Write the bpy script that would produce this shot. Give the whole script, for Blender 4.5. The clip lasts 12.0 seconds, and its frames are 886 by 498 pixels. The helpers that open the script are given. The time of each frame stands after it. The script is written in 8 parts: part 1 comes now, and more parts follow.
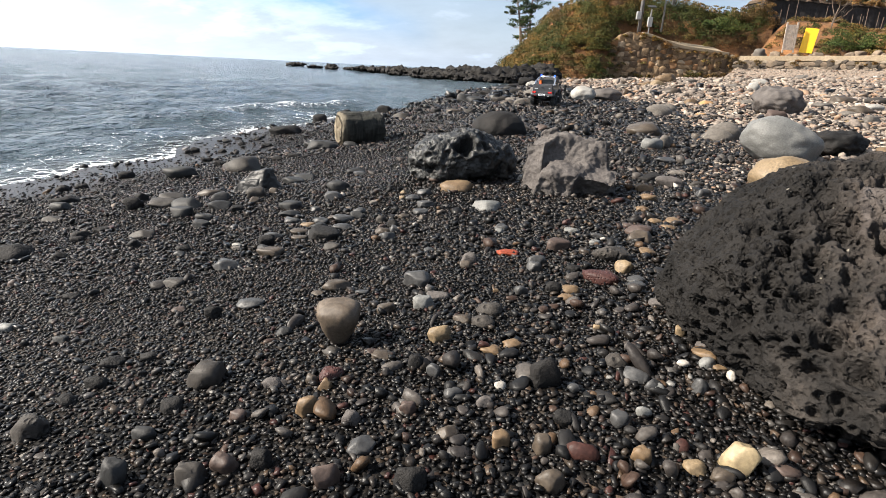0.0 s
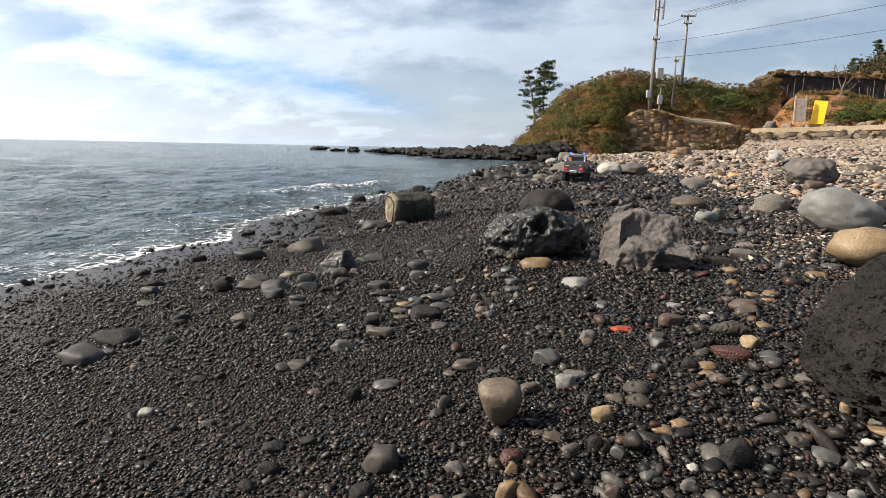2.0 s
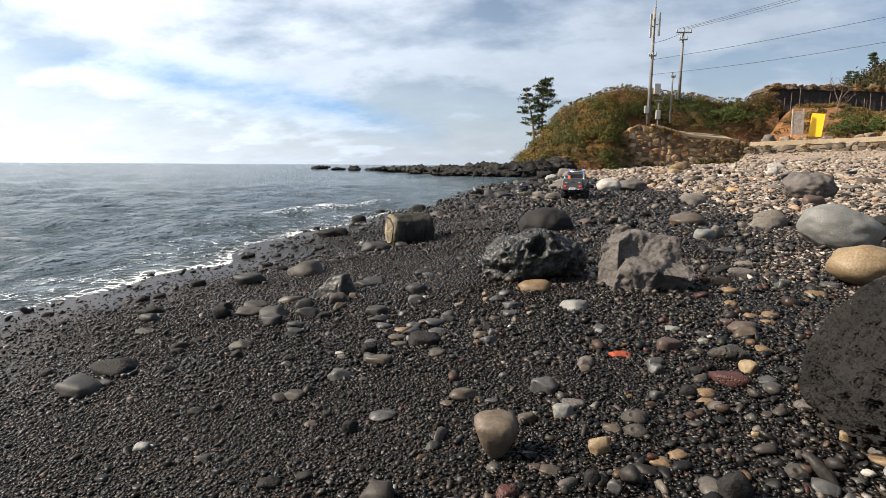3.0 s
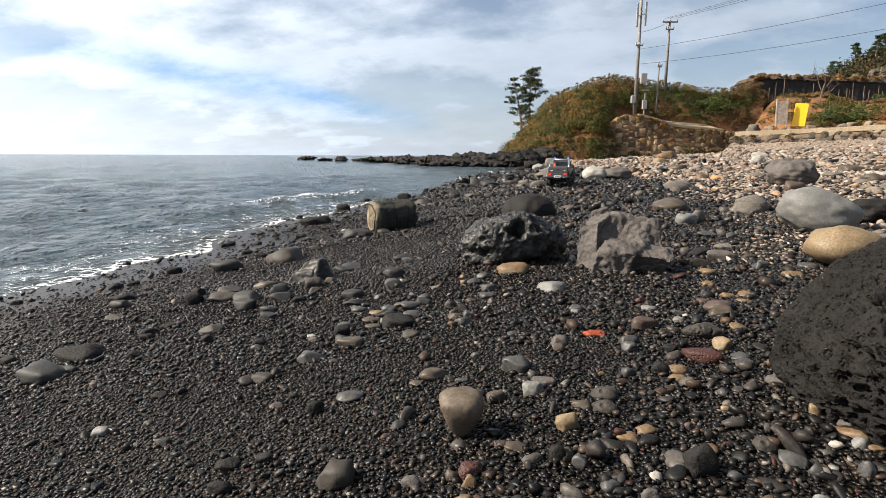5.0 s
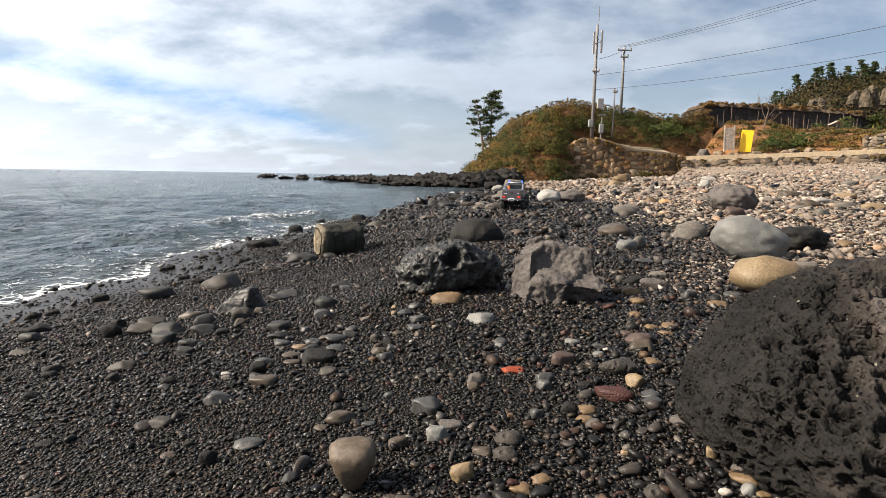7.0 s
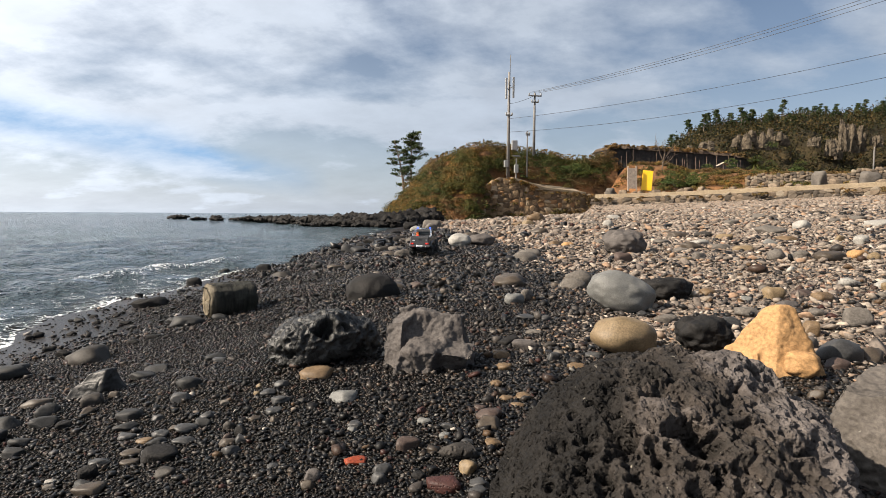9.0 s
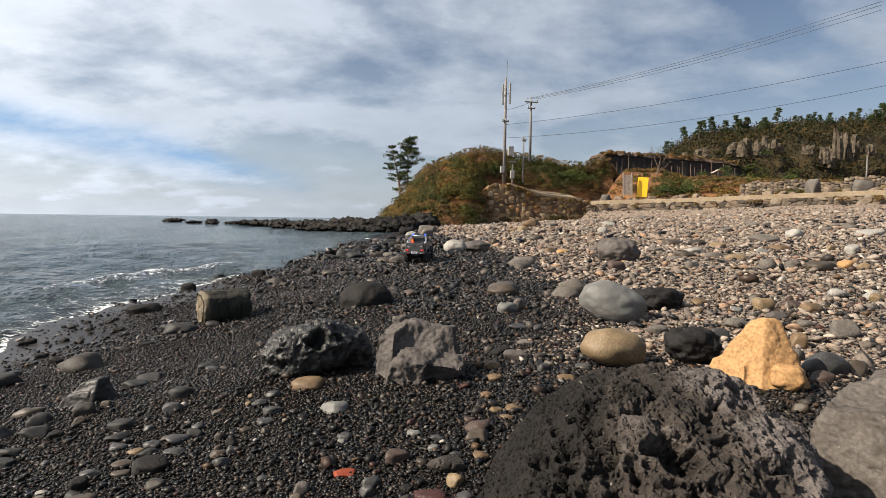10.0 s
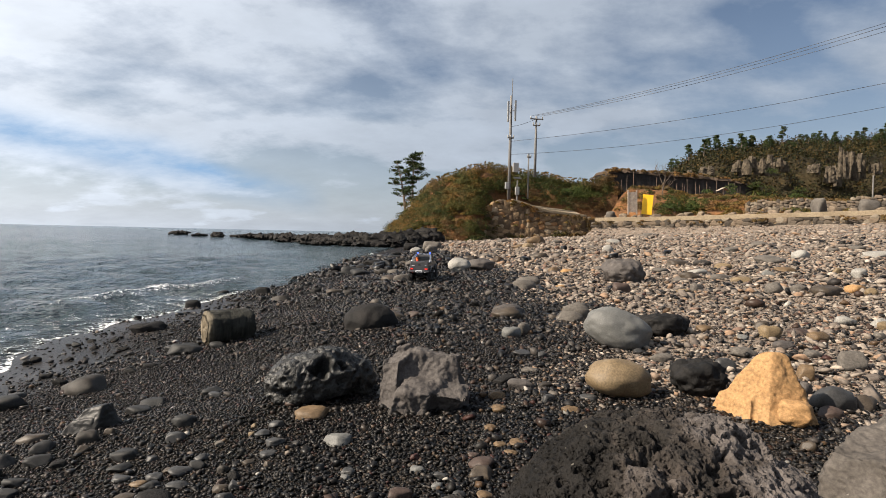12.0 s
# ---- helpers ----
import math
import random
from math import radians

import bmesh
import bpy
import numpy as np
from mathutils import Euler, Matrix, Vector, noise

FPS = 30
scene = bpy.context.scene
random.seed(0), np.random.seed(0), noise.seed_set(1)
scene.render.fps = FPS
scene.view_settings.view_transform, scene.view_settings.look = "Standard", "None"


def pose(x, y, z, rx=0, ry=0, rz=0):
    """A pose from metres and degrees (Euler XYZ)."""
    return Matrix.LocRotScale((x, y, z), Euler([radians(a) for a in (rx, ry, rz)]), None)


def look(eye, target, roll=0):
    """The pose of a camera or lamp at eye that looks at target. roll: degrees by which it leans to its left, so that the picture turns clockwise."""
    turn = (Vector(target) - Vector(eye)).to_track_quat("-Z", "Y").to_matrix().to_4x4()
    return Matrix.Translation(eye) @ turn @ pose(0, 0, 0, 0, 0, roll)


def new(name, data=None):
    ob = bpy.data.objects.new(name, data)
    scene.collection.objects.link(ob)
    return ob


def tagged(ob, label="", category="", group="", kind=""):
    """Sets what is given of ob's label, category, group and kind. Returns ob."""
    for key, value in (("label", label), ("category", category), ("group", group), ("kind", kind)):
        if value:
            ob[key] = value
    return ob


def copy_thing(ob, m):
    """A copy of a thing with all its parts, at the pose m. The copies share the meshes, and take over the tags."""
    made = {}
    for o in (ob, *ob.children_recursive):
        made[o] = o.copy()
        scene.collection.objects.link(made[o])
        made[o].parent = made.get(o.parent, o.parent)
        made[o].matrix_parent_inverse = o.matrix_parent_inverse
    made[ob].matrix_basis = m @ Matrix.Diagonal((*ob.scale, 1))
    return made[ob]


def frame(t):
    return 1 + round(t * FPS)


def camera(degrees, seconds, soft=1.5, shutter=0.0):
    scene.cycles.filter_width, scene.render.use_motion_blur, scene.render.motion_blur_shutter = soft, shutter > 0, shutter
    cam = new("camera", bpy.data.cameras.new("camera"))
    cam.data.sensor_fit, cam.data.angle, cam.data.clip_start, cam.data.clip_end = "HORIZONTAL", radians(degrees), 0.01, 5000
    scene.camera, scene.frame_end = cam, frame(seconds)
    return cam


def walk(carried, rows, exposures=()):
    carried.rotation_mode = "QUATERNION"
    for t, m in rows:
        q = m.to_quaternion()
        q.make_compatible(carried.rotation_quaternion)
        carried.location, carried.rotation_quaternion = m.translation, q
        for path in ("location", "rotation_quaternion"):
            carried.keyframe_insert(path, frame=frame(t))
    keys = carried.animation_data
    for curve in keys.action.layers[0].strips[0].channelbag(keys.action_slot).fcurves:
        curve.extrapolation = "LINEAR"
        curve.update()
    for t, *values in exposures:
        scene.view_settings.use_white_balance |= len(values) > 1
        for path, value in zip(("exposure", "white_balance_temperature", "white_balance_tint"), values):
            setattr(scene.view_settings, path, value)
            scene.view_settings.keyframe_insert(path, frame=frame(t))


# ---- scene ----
cam = camera(78.4, 12.0, soft=0.6)
PATH = [
    (0, (0.000, 0.001, 0.333), (-0.002, 1.899, -0.298), 2.80),
    (0.5, (-0.088, 0.006, 0.344), (-0.100, 1.920, -0.237), 2.65),
    (1, (-0.169, -0.017, 0.281), (-0.192, 1.915, -0.236), 2.75),
    (1.5, (-0.163, -0.020, 0.327), (-0.220, 1.932, -0.108), 1.75),
    (2, (-0.181, -0.024, 0.340), (-0.261, 1.941, -0.027), 1.15),
    (2.5, (-0.184, -0.029, 0.357), (-0.275, 1.942, 0.031), 0.70),
    (3, (-0.171, -0.022, 0.360), (-0.258, 1.953, 0.054), 0.34),
    (5, (-0.140, -0.002, 0.334), (-0.184, 1.969, -0.005), 0.21),
    (5.5, (-0.141, -0.010, 0.345), (-0.180, 1.962, 0.013), 0.29),
    (6, (-0.120, 0.004, 0.343), (-0.116, 1.977, 0.017), 2.02),
    (6.5, (-0.088, 0.018, 0.349), (-0.036, 1.994, 0.042), 2.26),
    (7, (-0.055, 0.023, 0.360), (0.036, 2.003, 0.092), 0.93),
    (7.5, (0.005, 0.029, 0.398), (0.187, 2.011, 0.196), -0.09),
    (9.5, (0.106, -0.021, 0.471), (0.487, 1.938, 0.351), 0.64),
    (10, (0.108, -0.026, 0.482), (0.489, 1.935, 0.372), 0.74),
    (10.5, (0.102, -0.027, 0.488), (0.475, 1.935, 0.385), 1.36),
    (11, (0.100, -0.024, 0.499), (0.467, 1.940, 0.408), 1.67),
    (11.5, (0.103, -0.024, 0.510), (0.471, 1.940, 0.435), 1.56),
    (12, (0.104, -0.027, 0.526), (0.469, 1.939, 0.470), 1.30),
]
EXPOSURE = 1.38
walk(cam, [(t, look(eye, target, roll)) for t, eye, target, roll in PATH],
     [(0.0, EXPOSURE + 0.36, 5900, 10), (1.0, EXPOSURE + 0.28, 6000, 10), (2.5, EXPOSURE + 0.10, 6150, 10), (5.0, EXPOSURE + 0.14, 6150, 10), (6.5, EXPOSURE + 0.12, 6200, 10), (7.5, EXPOSURE + 0.14, 6300, 12), (9.5, EXPOSURE - 0.11, 6250, 11), (12.0, EXPOSURE - 0.20, 6250, 11)])

# ---- daylight ----
SUN_AZ, SUN_EL = radians(-94), radians(38)      # from +y towards +x, and above the horizon
SUN_WAY = Vector((math.sin(SUN_AZ) * math.cos(SUN_EL), math.cos(SUN_AZ) * math.cos(SUN_EL), math.sin(SUN_EL)))


def make_world():
    w = bpy.data.worlds.new("sky")
    scene.world = w
    w.use_nodes = True
    nt = w.node_tree
    nt.nodes.clear()
    N, L = nt.nodes.new, nt.links.new
    out, bg = N("ShaderNodeOutputWorld"), N("ShaderNodeBackground")
    sky = N("ShaderNodeTexSky")
    sky.sky_type, sky.sun_disc = "NISHITA", False
    sky.sun_elevation, sky.sun_rotation = SUN_EL, SUN_AZ
    sky.air_density, sky.dust_density, sky.ozone_density = 1.0, 1.2, 1.3
    co = N("ShaderNodeTexCoord")
    sep = N("ShaderNodeSeparateXYZ")
    L(co.outputs["Generated"], sep.inputs[0])

    def calc(op, a, b=None, clamp=False):
        n = N("ShaderNodeMath")
        n.operation, n.use_clamp = op, clamp
        for i, v in enumerate((a, b)):
            if v is None:
                continue
            if isinstance(v, (int, float)):
                n.inputs[i].default_value = v
            else:
                L(v, n.inputs[i])
        return n.outputs[0]

    up = calc("MAXIMUM", sep.outputs["Z"], 0.0)
    lift = calc("ADD", up, 0.30)
    px, py = calc("DIVIDE", sep.outputs["X"], lift), calc("DIVIDE", sep.outputs["Y"], lift)
    both = N("ShaderNodeCombineXYZ")
    L(px, both.inputs[0]), L(py, both.inputs[1])
    turn = N("ShaderNodeMapping")
    turn.inputs["Rotation"].default_value = (0, 0, radians(CLOUD_TURN))
    turn.inputs["Location"].default_value = CLOUD_SHIFT
    turn.inputs["Scale"].default_value = (0.9, 1.15, 1.0)
    L(both.outputs[0], turn.inputs["Vector"])
    n1, n2 = N("ShaderNodeTexNoise"), N("ShaderNodeTexNoise")
    n1.inputs["Scale"].default_value, n1.inputs["Detail"].default_value, n1.inputs["Roughness"].default_value = 1.15, 3.0, 0.5
    n1.inputs["Distortion"].default_value = 0.35
    n2.inputs["Scale"].default_value, n2.inputs["Detail"].default_value, n2.inputs["Roughness"].default_value = 3.6, 7.0, 0.62
    L(turn.outputs[0], n1.inputs["Vector"]), L(turn.outputs[0], n2.inputs["Vector"])
    mixed = calc("ADD", calc("MULTIPLY", n1.outputs["Fac"], 0.76), calc("MULTIPLY", n2.outputs["Fac"], 0.24))
    ramp = N("ShaderNodeValToRGB")
    ramp.color_ramp.elements[0].position, ramp.color_ramp.elements[1].position = 0.41, 0.54
    L(mixed, ramp.inputs[0])
    haze = calc("POWER", calc("SUBTRACT", 1.0, up, True), 5.0)
    open_top = calc("SUBTRACT", 1.0, calc("MULTIPLY", calc("MULTIPLY", calc("SUBTRACT", up, 0.55), 2.5, True), 0.7))
    # a long clear streak low over the sea
    side = calc("ARCTAN2", sep.outputs["X"], sep.outputs["Y"])
    wav = calc("MULTIPLY", calc("SUBTRACT", n1.outputs["Fac"], 0.5), 0.07)
    mid = calc("ADD", calc("SUBTRACT", 0.055, calc("MULTIPLY", side, 0.153)), wav)
    away = calc("DIVIDE", calc("SUBTRACT", up, mid), 0.024)
    streak = calc("MULTIPLY", calc("POWER", 2.718, calc("MULTIPLY", calc("MULTIPLY", away, away), -1.0)), calc("MULTIPLY", calc("MULTIPLY", calc("SUBTRACT", -0.02, side), 5.0, True), calc("MULTIPLY", calc("ADD", side, 0.75), 4.0, True)))
    # clouds are brighter towards the sun
    dot = N("ShaderNodeVectorMath")
    dot.operation = "DOT_PRODUCT"
    dot.inputs[1].default_value = SUN_WAY
    L(co.outputs["Generated"], dot.inputs[0])
    near = calc("POWER", calc("MAXIMUM", calc("ADD", calc("MULTIPLY", dot.outputs["Value"], 0.5), 0.5), 0.0), 3.0)
    cover = calc("MAXIMUM", calc("MULTIPLY", calc("MULTIPLY", ramp.outputs["Color"], open_top), 0.86), calc("MULTIPLY", haze, 0.75))
    cover = calc("ADD", cover, calc("MULTIPLY", near, 0.35), True)
    shine = calc("ADD", calc("ADD", calc("MULTIPLY", near, CLOUD_GLOW), CLOUD_BASE), calc("MULTIPLY", calc("MULTIPLY", haze, near), 0.22))
    thin = calc("ADD", calc("MULTIPLY", n2.outputs["Fac"], 0.5), 0.75)
    tint = N("ShaderNodeMix")
    tint.data_type = "RGBA"
    tint.inputs[6].default_value, tint.inputs[7].default_value = (0.80, 0.89, 1.0, 1), (1.0, 0.98, 0.94, 1)
    L(near, tint.inputs[0])
    cloud = N("ShaderNodeVectorMath")
    cloud.operation = "SCALE"
    L(tint.outputs[2], cloud.inputs[0]), L(calc("MULTIPLY", shine, thin), cloud.inputs["Scale"])
    blue = N("ShaderNodeVectorMath")
    blue.operation = "SCALE"
    L(sky.outputs[0], blue.inputs[0])
    blue.inputs["Scale"].default_value = SKY_STRENGTH
    mix = N("ShaderNodeMix")
    mix.data_type = "RGBA"
    L(cover, mix.inputs[0]), L(blue.outputs[0], mix.inputs[6]), L(cloud.outputs[0], mix.inputs[7])
    clear = N("ShaderNodeMix")
    clear.data_type = "RGBA"
    clear.inputs[7].default_value = (0.105, 0.195, 0.31, 1)
    veil = calc("MULTIPLY", calc("SUBTRACT", 0.86, n2.outputs["Fac"]), 2.0, True)
    L(calc("MULTIPLY", calc("MULTIPLY", streak, veil), 0.9), clear.inputs[0]), L(mix.outputs[2], clear.inputs[6])
    L(clear.outputs[2], bg.inputs["Color"])
    bg.inputs["Strength"].default_value = 1.0
    L(bg.outputs[0], out.inputs[0])


SKY_STRENGTH, CLOUD_BASE, CLOUD_GLOW = 0.036, 0.235, 0.46
CLOUD_TURN, CLOUD_SHIFT = 28, (0.35, 1.2, 0.0)
make_world()
sun = new("sun", bpy.data.lights.new("sun", "SUN"))
sun.data.energy, sun.data.angle, sun.data.color = 5.0, radians(0.6), (1.0, 0.86, 0.68)
sun.matrix_world = look((0, 0, 30), Vector((0, 0, 30)) - SUN_WAY)

# ---- materials ----


def material(name, build, **values):
    m = bpy.data.materials.new(name)
    m.use_nodes = True
    nt = m.node_tree
    p = nt.nodes["Principled BSDF"]
    for key, v in values.items():
        p.inputs[key.replace("_", " ")].default_value = v
    if build:
        build(nt, p, nt.nodes.new, nt.links.new)
    return m


def rgb(c):
    return (*c, 1.0)


def ramp_node(N, stops, mode="LINEAR"):
    r = N("ShaderNodeValToRGB")
    r.color_ramp.interpolation = mode
    el = r.color_ramp.elements
    while len(el) < len(stops):
        el.new(0.5)
    for e, (pos, c) in zip(el, stops):
        e.position, e.color = pos, rgb(c)
    return r


def noise_node(N, L, vec, scale, detail=4.0, rough=0.55, distort=0.0):
    n = N("ShaderNodeTexNoise")
    n.inputs["Scale"].default_value, n.inputs["Detail"].default_value = scale, detail
    n.inputs["Roughness"].default_value, n.inputs["Distortion"].default_value = rough, distort
    if vec is not None:
        L(vec, n.inputs["Vector"])
    return n


def mix_rgb(N, L, fac, a, b, blend="MIX"):
    m = N("ShaderNodeMix")
    m.data_type, m.blend_type = "RGBA", blend
    for slot, v in ((0, fac), (6, a), (7, b)):
        if isinstance(v, (int, float)):
            m.inputs[slot].default_value = v
        elif isinstance(v, tuple):
            m.inputs[slot].default_value = rgb(v)
        else:
            L(v, m.inputs[slot])
    return m.outputs[2]


def bump(N, L, p, height, strength, distance):
    b = N("ShaderNodeBump")
    b.inputs["Strength"].default_value, b.inputs["Distance"].default_value = strength, distance
    L(height, b.inputs["Height"])
    L(b.outputs[0], p.inputs["Normal"])
    return b


def rock(name, dark, light, grain=120.0, patch=9.0, rough=0.8, depth=0.002, speck=None, pits=0.0, spec=0.3):
    """Stone: patches of two colours, fine grain, optional pale specks and pits."""

    def build(nt, p, N, L):
        co = N("ShaderNodeTexCoord").outputs["Object"]
        a = noise_node(N, L, co, patch, 5, 0.6, 0.3)
        b = noise_node(N, L, co, grain, 4, 0.65)
        r = ramp_node(N, [(0.32, dark), (0.68, light)])
        L(a.outputs["Fac"], r.inputs[0])
        fine = ramp_node(N, [(0.3, (0.55, 0.55, 0.55)), (0.7, (1.25, 1.25, 1.25))])
        L(b.outputs["Fac"], fine.inputs[0])
        col = mix_rgb(N, L, 1.0, r.outputs[0], fine.outputs[0], "MULTIPLY")
        high = b.outputs["Fac"]
        if pits:
            v = N("ShaderNodeTexVoronoi")
            v.inputs["Scale"].default_value, v.inputs["Randomness"].default_value = pits, 1.0
            L(co, v.inputs["Vector"])
            hole = ramp_node(N, [(0.12, (0, 0, 0)), (0.42, (1, 1, 1))])
            L(v.outputs["Distance"], hole.inputs[0])
            high = mix_rgb(N, L, 0.72, b.outputs["Fac"], hole.outputs[0])
        if speck:
            s = noise_node(N, L, co, grain * 0.6, 2, 0.5)
            cut = ramp_node(N, [(0.73, (0, 0, 0)), (0.76, (1, 1, 1))])
            L(s.outputs["Fac"], cut.inputs[0])
            col = mix_rgb(N, L, cut.outputs[0], col, speck)
        L(col, p.inputs["Base Color"])
        p.inputs["Roughness"].default_value, p.inputs["Specular IOR Level"].default_value = rough, spec
        bump(N, L, p, high, 0.9, depth)

    return material(name, build)


def pebble_mat(name, stops, rough, grain=260.0, depth=0.0006, random_from="island", spec=0.15):
    """Loose stones: each takes one colour of the ramp."""

    def build(nt, p, N, L):
        co = N("ShaderNodeTexCoord").outputs["Object"]
        if random_from == "island":
            chance = N("ShaderNodeNewGeometry").outputs["Random Per Island"]
        else:
            chance = N("ShaderNodeObjectInfo").outputs["Random"]
        r = ramp_node(N, stops, "CONSTANT")
        L(chance, r.inputs[0])
        b = noise_node(N, L, co, grain, 4, 0.6)
        fine = ramp_node(N, [(0.3, (0.6, 0.6, 0.6)), (0.7, (1.3, 1.3, 1.3))])
        L(b.outputs["Fac"], fine.inputs[0])
        L(mix_rgb(N, L, 1.0, r.outputs[0], fine.outputs[0], "MULTIPLY"), p.inputs["Base Color"])
        gloss = ramp_node(N, [(0.0, (rough * 0.55,) * 3), (0.5, (rough,) * 3), (1.0, (min(1.0, rough * 1.3),) * 3)])
        L(noise_node(N, L, co, 31.0, 2, 0.5).outputs["Fac"], gloss.inputs[0])
        L(gloss.outputs[0], p.inputs["Roughness"])
        p.inputs["Specular IOR Level"].default_value = spec
        bump(N, L, p, b.outputs["Fac"], 0.8, depth)

    return material(name, build)


BASALT = [(0.0, (0.002434, 0.002434, 0.002555)), (0.28, (0.004867, 0.004624, 0.004502)), (0.52, (0.008518, 0.007605, 0.006997)), (0.68, (0.0146, 0.01247, 0.01095)),
          (0.79, (0.02434, 0.02008, 0.01643)), (0.865, (0.0195, 0.0132, 0.0105)), (0.90, (0.03772, 0.0365, 0.03529)), (0.95, (0.036, 0.0262, 0.0185)), (0.98, (0.026, 0.011, 0.009)), (0.994, (0.13, 0.125, 0.115))]
MIXED = [(0.0, (0.006825, 0.006825, 0.006825)), (0.22, (0.01463, 0.01385, 0.01316)), (0.42, (0.02925, 0.02632, 0.02438)), (0.56, (0.0468, 0.04193, 0.03802)), (0.67, (0.04875, 0.0312, 0.02243)),
         (0.76, (0.07313, 0.06728, 0.06045)), (0.85, (0.08288, 0.05362, 0.03023)), (0.91, (0.1121, 0.1014, 0.08775)), (0.955, (0.048, 0.021, 0.0165)), (0.985, (0.2632, 0.2438, 0.2145))]
DRY_BASE = [(0.0, (0.06236, 0.0582, 0.05321)), (0.16, (0.09978, 0.09313, 0.08315)), (0.34, (0.1413, 0.133, 0.1164)), (0.52, (0.1829, 0.1704, 0.1455)), (0.66, (0.1746, 0.1413, 0.1081)),
       (0.76, (0.2245, 0.212, 0.1829)), (0.85, (0.1996, 0.1371, 0.08731)), (0.90, (0.1247, 0.07899, 0.0582)), (0.94, (0.2994, 0.2828, 0.2453)), (0.985, (0.3741, 0.3575, 0.3242))]
DRY = [(pos, (0.80 * c[0] + 0.046, 0.72 * c[1] + 0.038, 0.68 * c[2] + 0.032)) for pos, c in DRY_BASE]
M_WET = pebble_mat("wet basalt gravel", [(pos, (1.3 * c[0] + 0.001, 1.26 * c[1] + 0.0009, 1.28 * c[2] + 0.0008)) for pos, c in BASALT], 0.40, spec=0.18)
MOIST = [(pos, (1.2 * c[0], 1.14 * c[1], 1.08 * c[2]) if pos < 0.98 else c) for pos, c in BASALT]
M_MOIST = pebble_mat("moist basalt gravel", MOIST, 0.42, spec=0.2)
MIXED = [(pos, (0.68 * c[0], 0.65 * c[1], 0.64 * c[2]) if pos < 0.98 else c) for pos, c in MIXED]
M_DAMP = pebble_mat("damp mixed pebbles", MIXED, 0.55, spec=0.2)
M_DRY = pebble_mat("dry mixed cobbles", DRY, 0.8, grain=60, depth=0.002)
M_LAVA = rock("porous lava", (0.01498, 0.0131, 0.01186), (0.05304, 0.04555, 0.03744), grain=190, patch=7, rough=0.8, depth=0.006, pits=90)


def big_lava_mat(nt, p, N, L):
    co = N("ShaderNodeTexCoord").outputs["Object"]
    zone, patch, grain = noise_node(N, L, co, 5.5, 5, 0.7, 0.6), noise_node(N, L, co, 16, 5, 0.65), noise_node(N, L, co, 230, 4, 0.7)
    tone = ramp_node(N, [(0.36, (0.011, 0.0102, 0.0096)), (0.46, (0.024, 0.0215, 0.0195)), (0.53, (0.040, 0.034, 0.030)), (0.63, (0.096, 0.086, 0.082))])
    # the boulder's tone grows paler towards one end and its top
    way = N("ShaderNodeVectorMath")
    way.operation = "DOT_PRODUCT"
    way.inputs[1].default_value = (0.30, -1.0, 0.30)
    L(co, way.inputs[0])
    crust = N("ShaderNodeMath")
    crust.operation = "MULTIPLY_ADD"
    crust.inputs[1].default_value = 0.85
    L(zone.outputs["Fac"], crust.inputs[0]), L(way.outputs["Value"], crust.inputs[2])
    L(crust.outputs[0], tone.inputs[0])
    mott = ramp_node(N, [(0.34, (0.60, 0.60, 0.60)), (0.68, (1.30, 1.27, 1.23))])
    L(patch.outputs["Fac"], mott.inputs[0])
    col = mix_rgb(N, L, 1.0, tone.outputs[0], mott.outputs[0], "MULTIPLY")
    v = N("ShaderNodeTexVoronoi")
    v.inputs["Scale"].default_value = 150
    L(co, v.inputs["Vector"])
    hole = ramp_node(N, [(0.10, (0, 0, 0)), (0.45, (1, 1, 1))])
    L(v.outputs["Distance"], hole.inputs[0])
    v2 = N("ShaderNodeTexVoronoi")
    v2.inputs["Scale"].default_value = 42
    L(co, v2.inputs["Vector"])
    hole2 = ramp_node(N, [(0.16, (0, 0, 0)), (0.34, (1, 1, 1))])
    L(v2.outputs["Distance"], hole2.inputs[0])
    high = mix_rgb(N, L, 0.5, hole.outputs[0], hole2.outputs[0])
    high = mix_rgb(N, L, 0.35, high, grain.outputs["Fac"])
    fleck = ramp_node(N, [(0.735, (0, 0, 0)), (0.75, (1, 1, 1))])
    L(noise_node(N, L, co, 75, 2, 0.5).outputs["Fac"], fleck.inputs[0])
    L(mix_rgb(N, L, fleck.outputs[0], col, (0.1622, 0.1498, 0.1248)), p.inputs["Base Color"])
    p.inputs["Roughness"].default_value, p.inputs["Specular IOR Level"].default_value = 0.75, 0.12
    bump(N, L, p, high, 1.0, 0.010)


M_LAVA_BIG = material("big porous lava", big_lava_mat)
M_LAVA_WET = rock("wet black lava", (0.009, 0.009, 0.009), (0.030, 0.030, 0.028), grain=230, patch=12, rough=0.46, depth=0.006, pits=170, spec=0.34)
M_SLATE = rock("grey basalt block", (0.048, 0.042, 0.039), (0.088, 0.078, 0.071), grain=150, patch=7, rough=0.8, depth=0.002)
M_SMOOTH = rock("smooth grey stone", (0.098, 0.098, 0.093), (0.128, 0.127, 0.119), grain=210, patch=5, rough=0.62, depth=0.0004, speck=(0.2122, 0.2122, 0.2059))
M_OCHRE = rock("ochre sandstone", (0.265, 0.150, 0.062), (0.305, 0.182, 0.080), grain=120, patch=6, rough=0.8, depth=0.002)
M_BEIGE = rock("beige stone", (0.12, 0.085, 0.046), (0.19, 0.142, 0.084), grain=180, patch=9, rough=0.6, depth=0.0006)
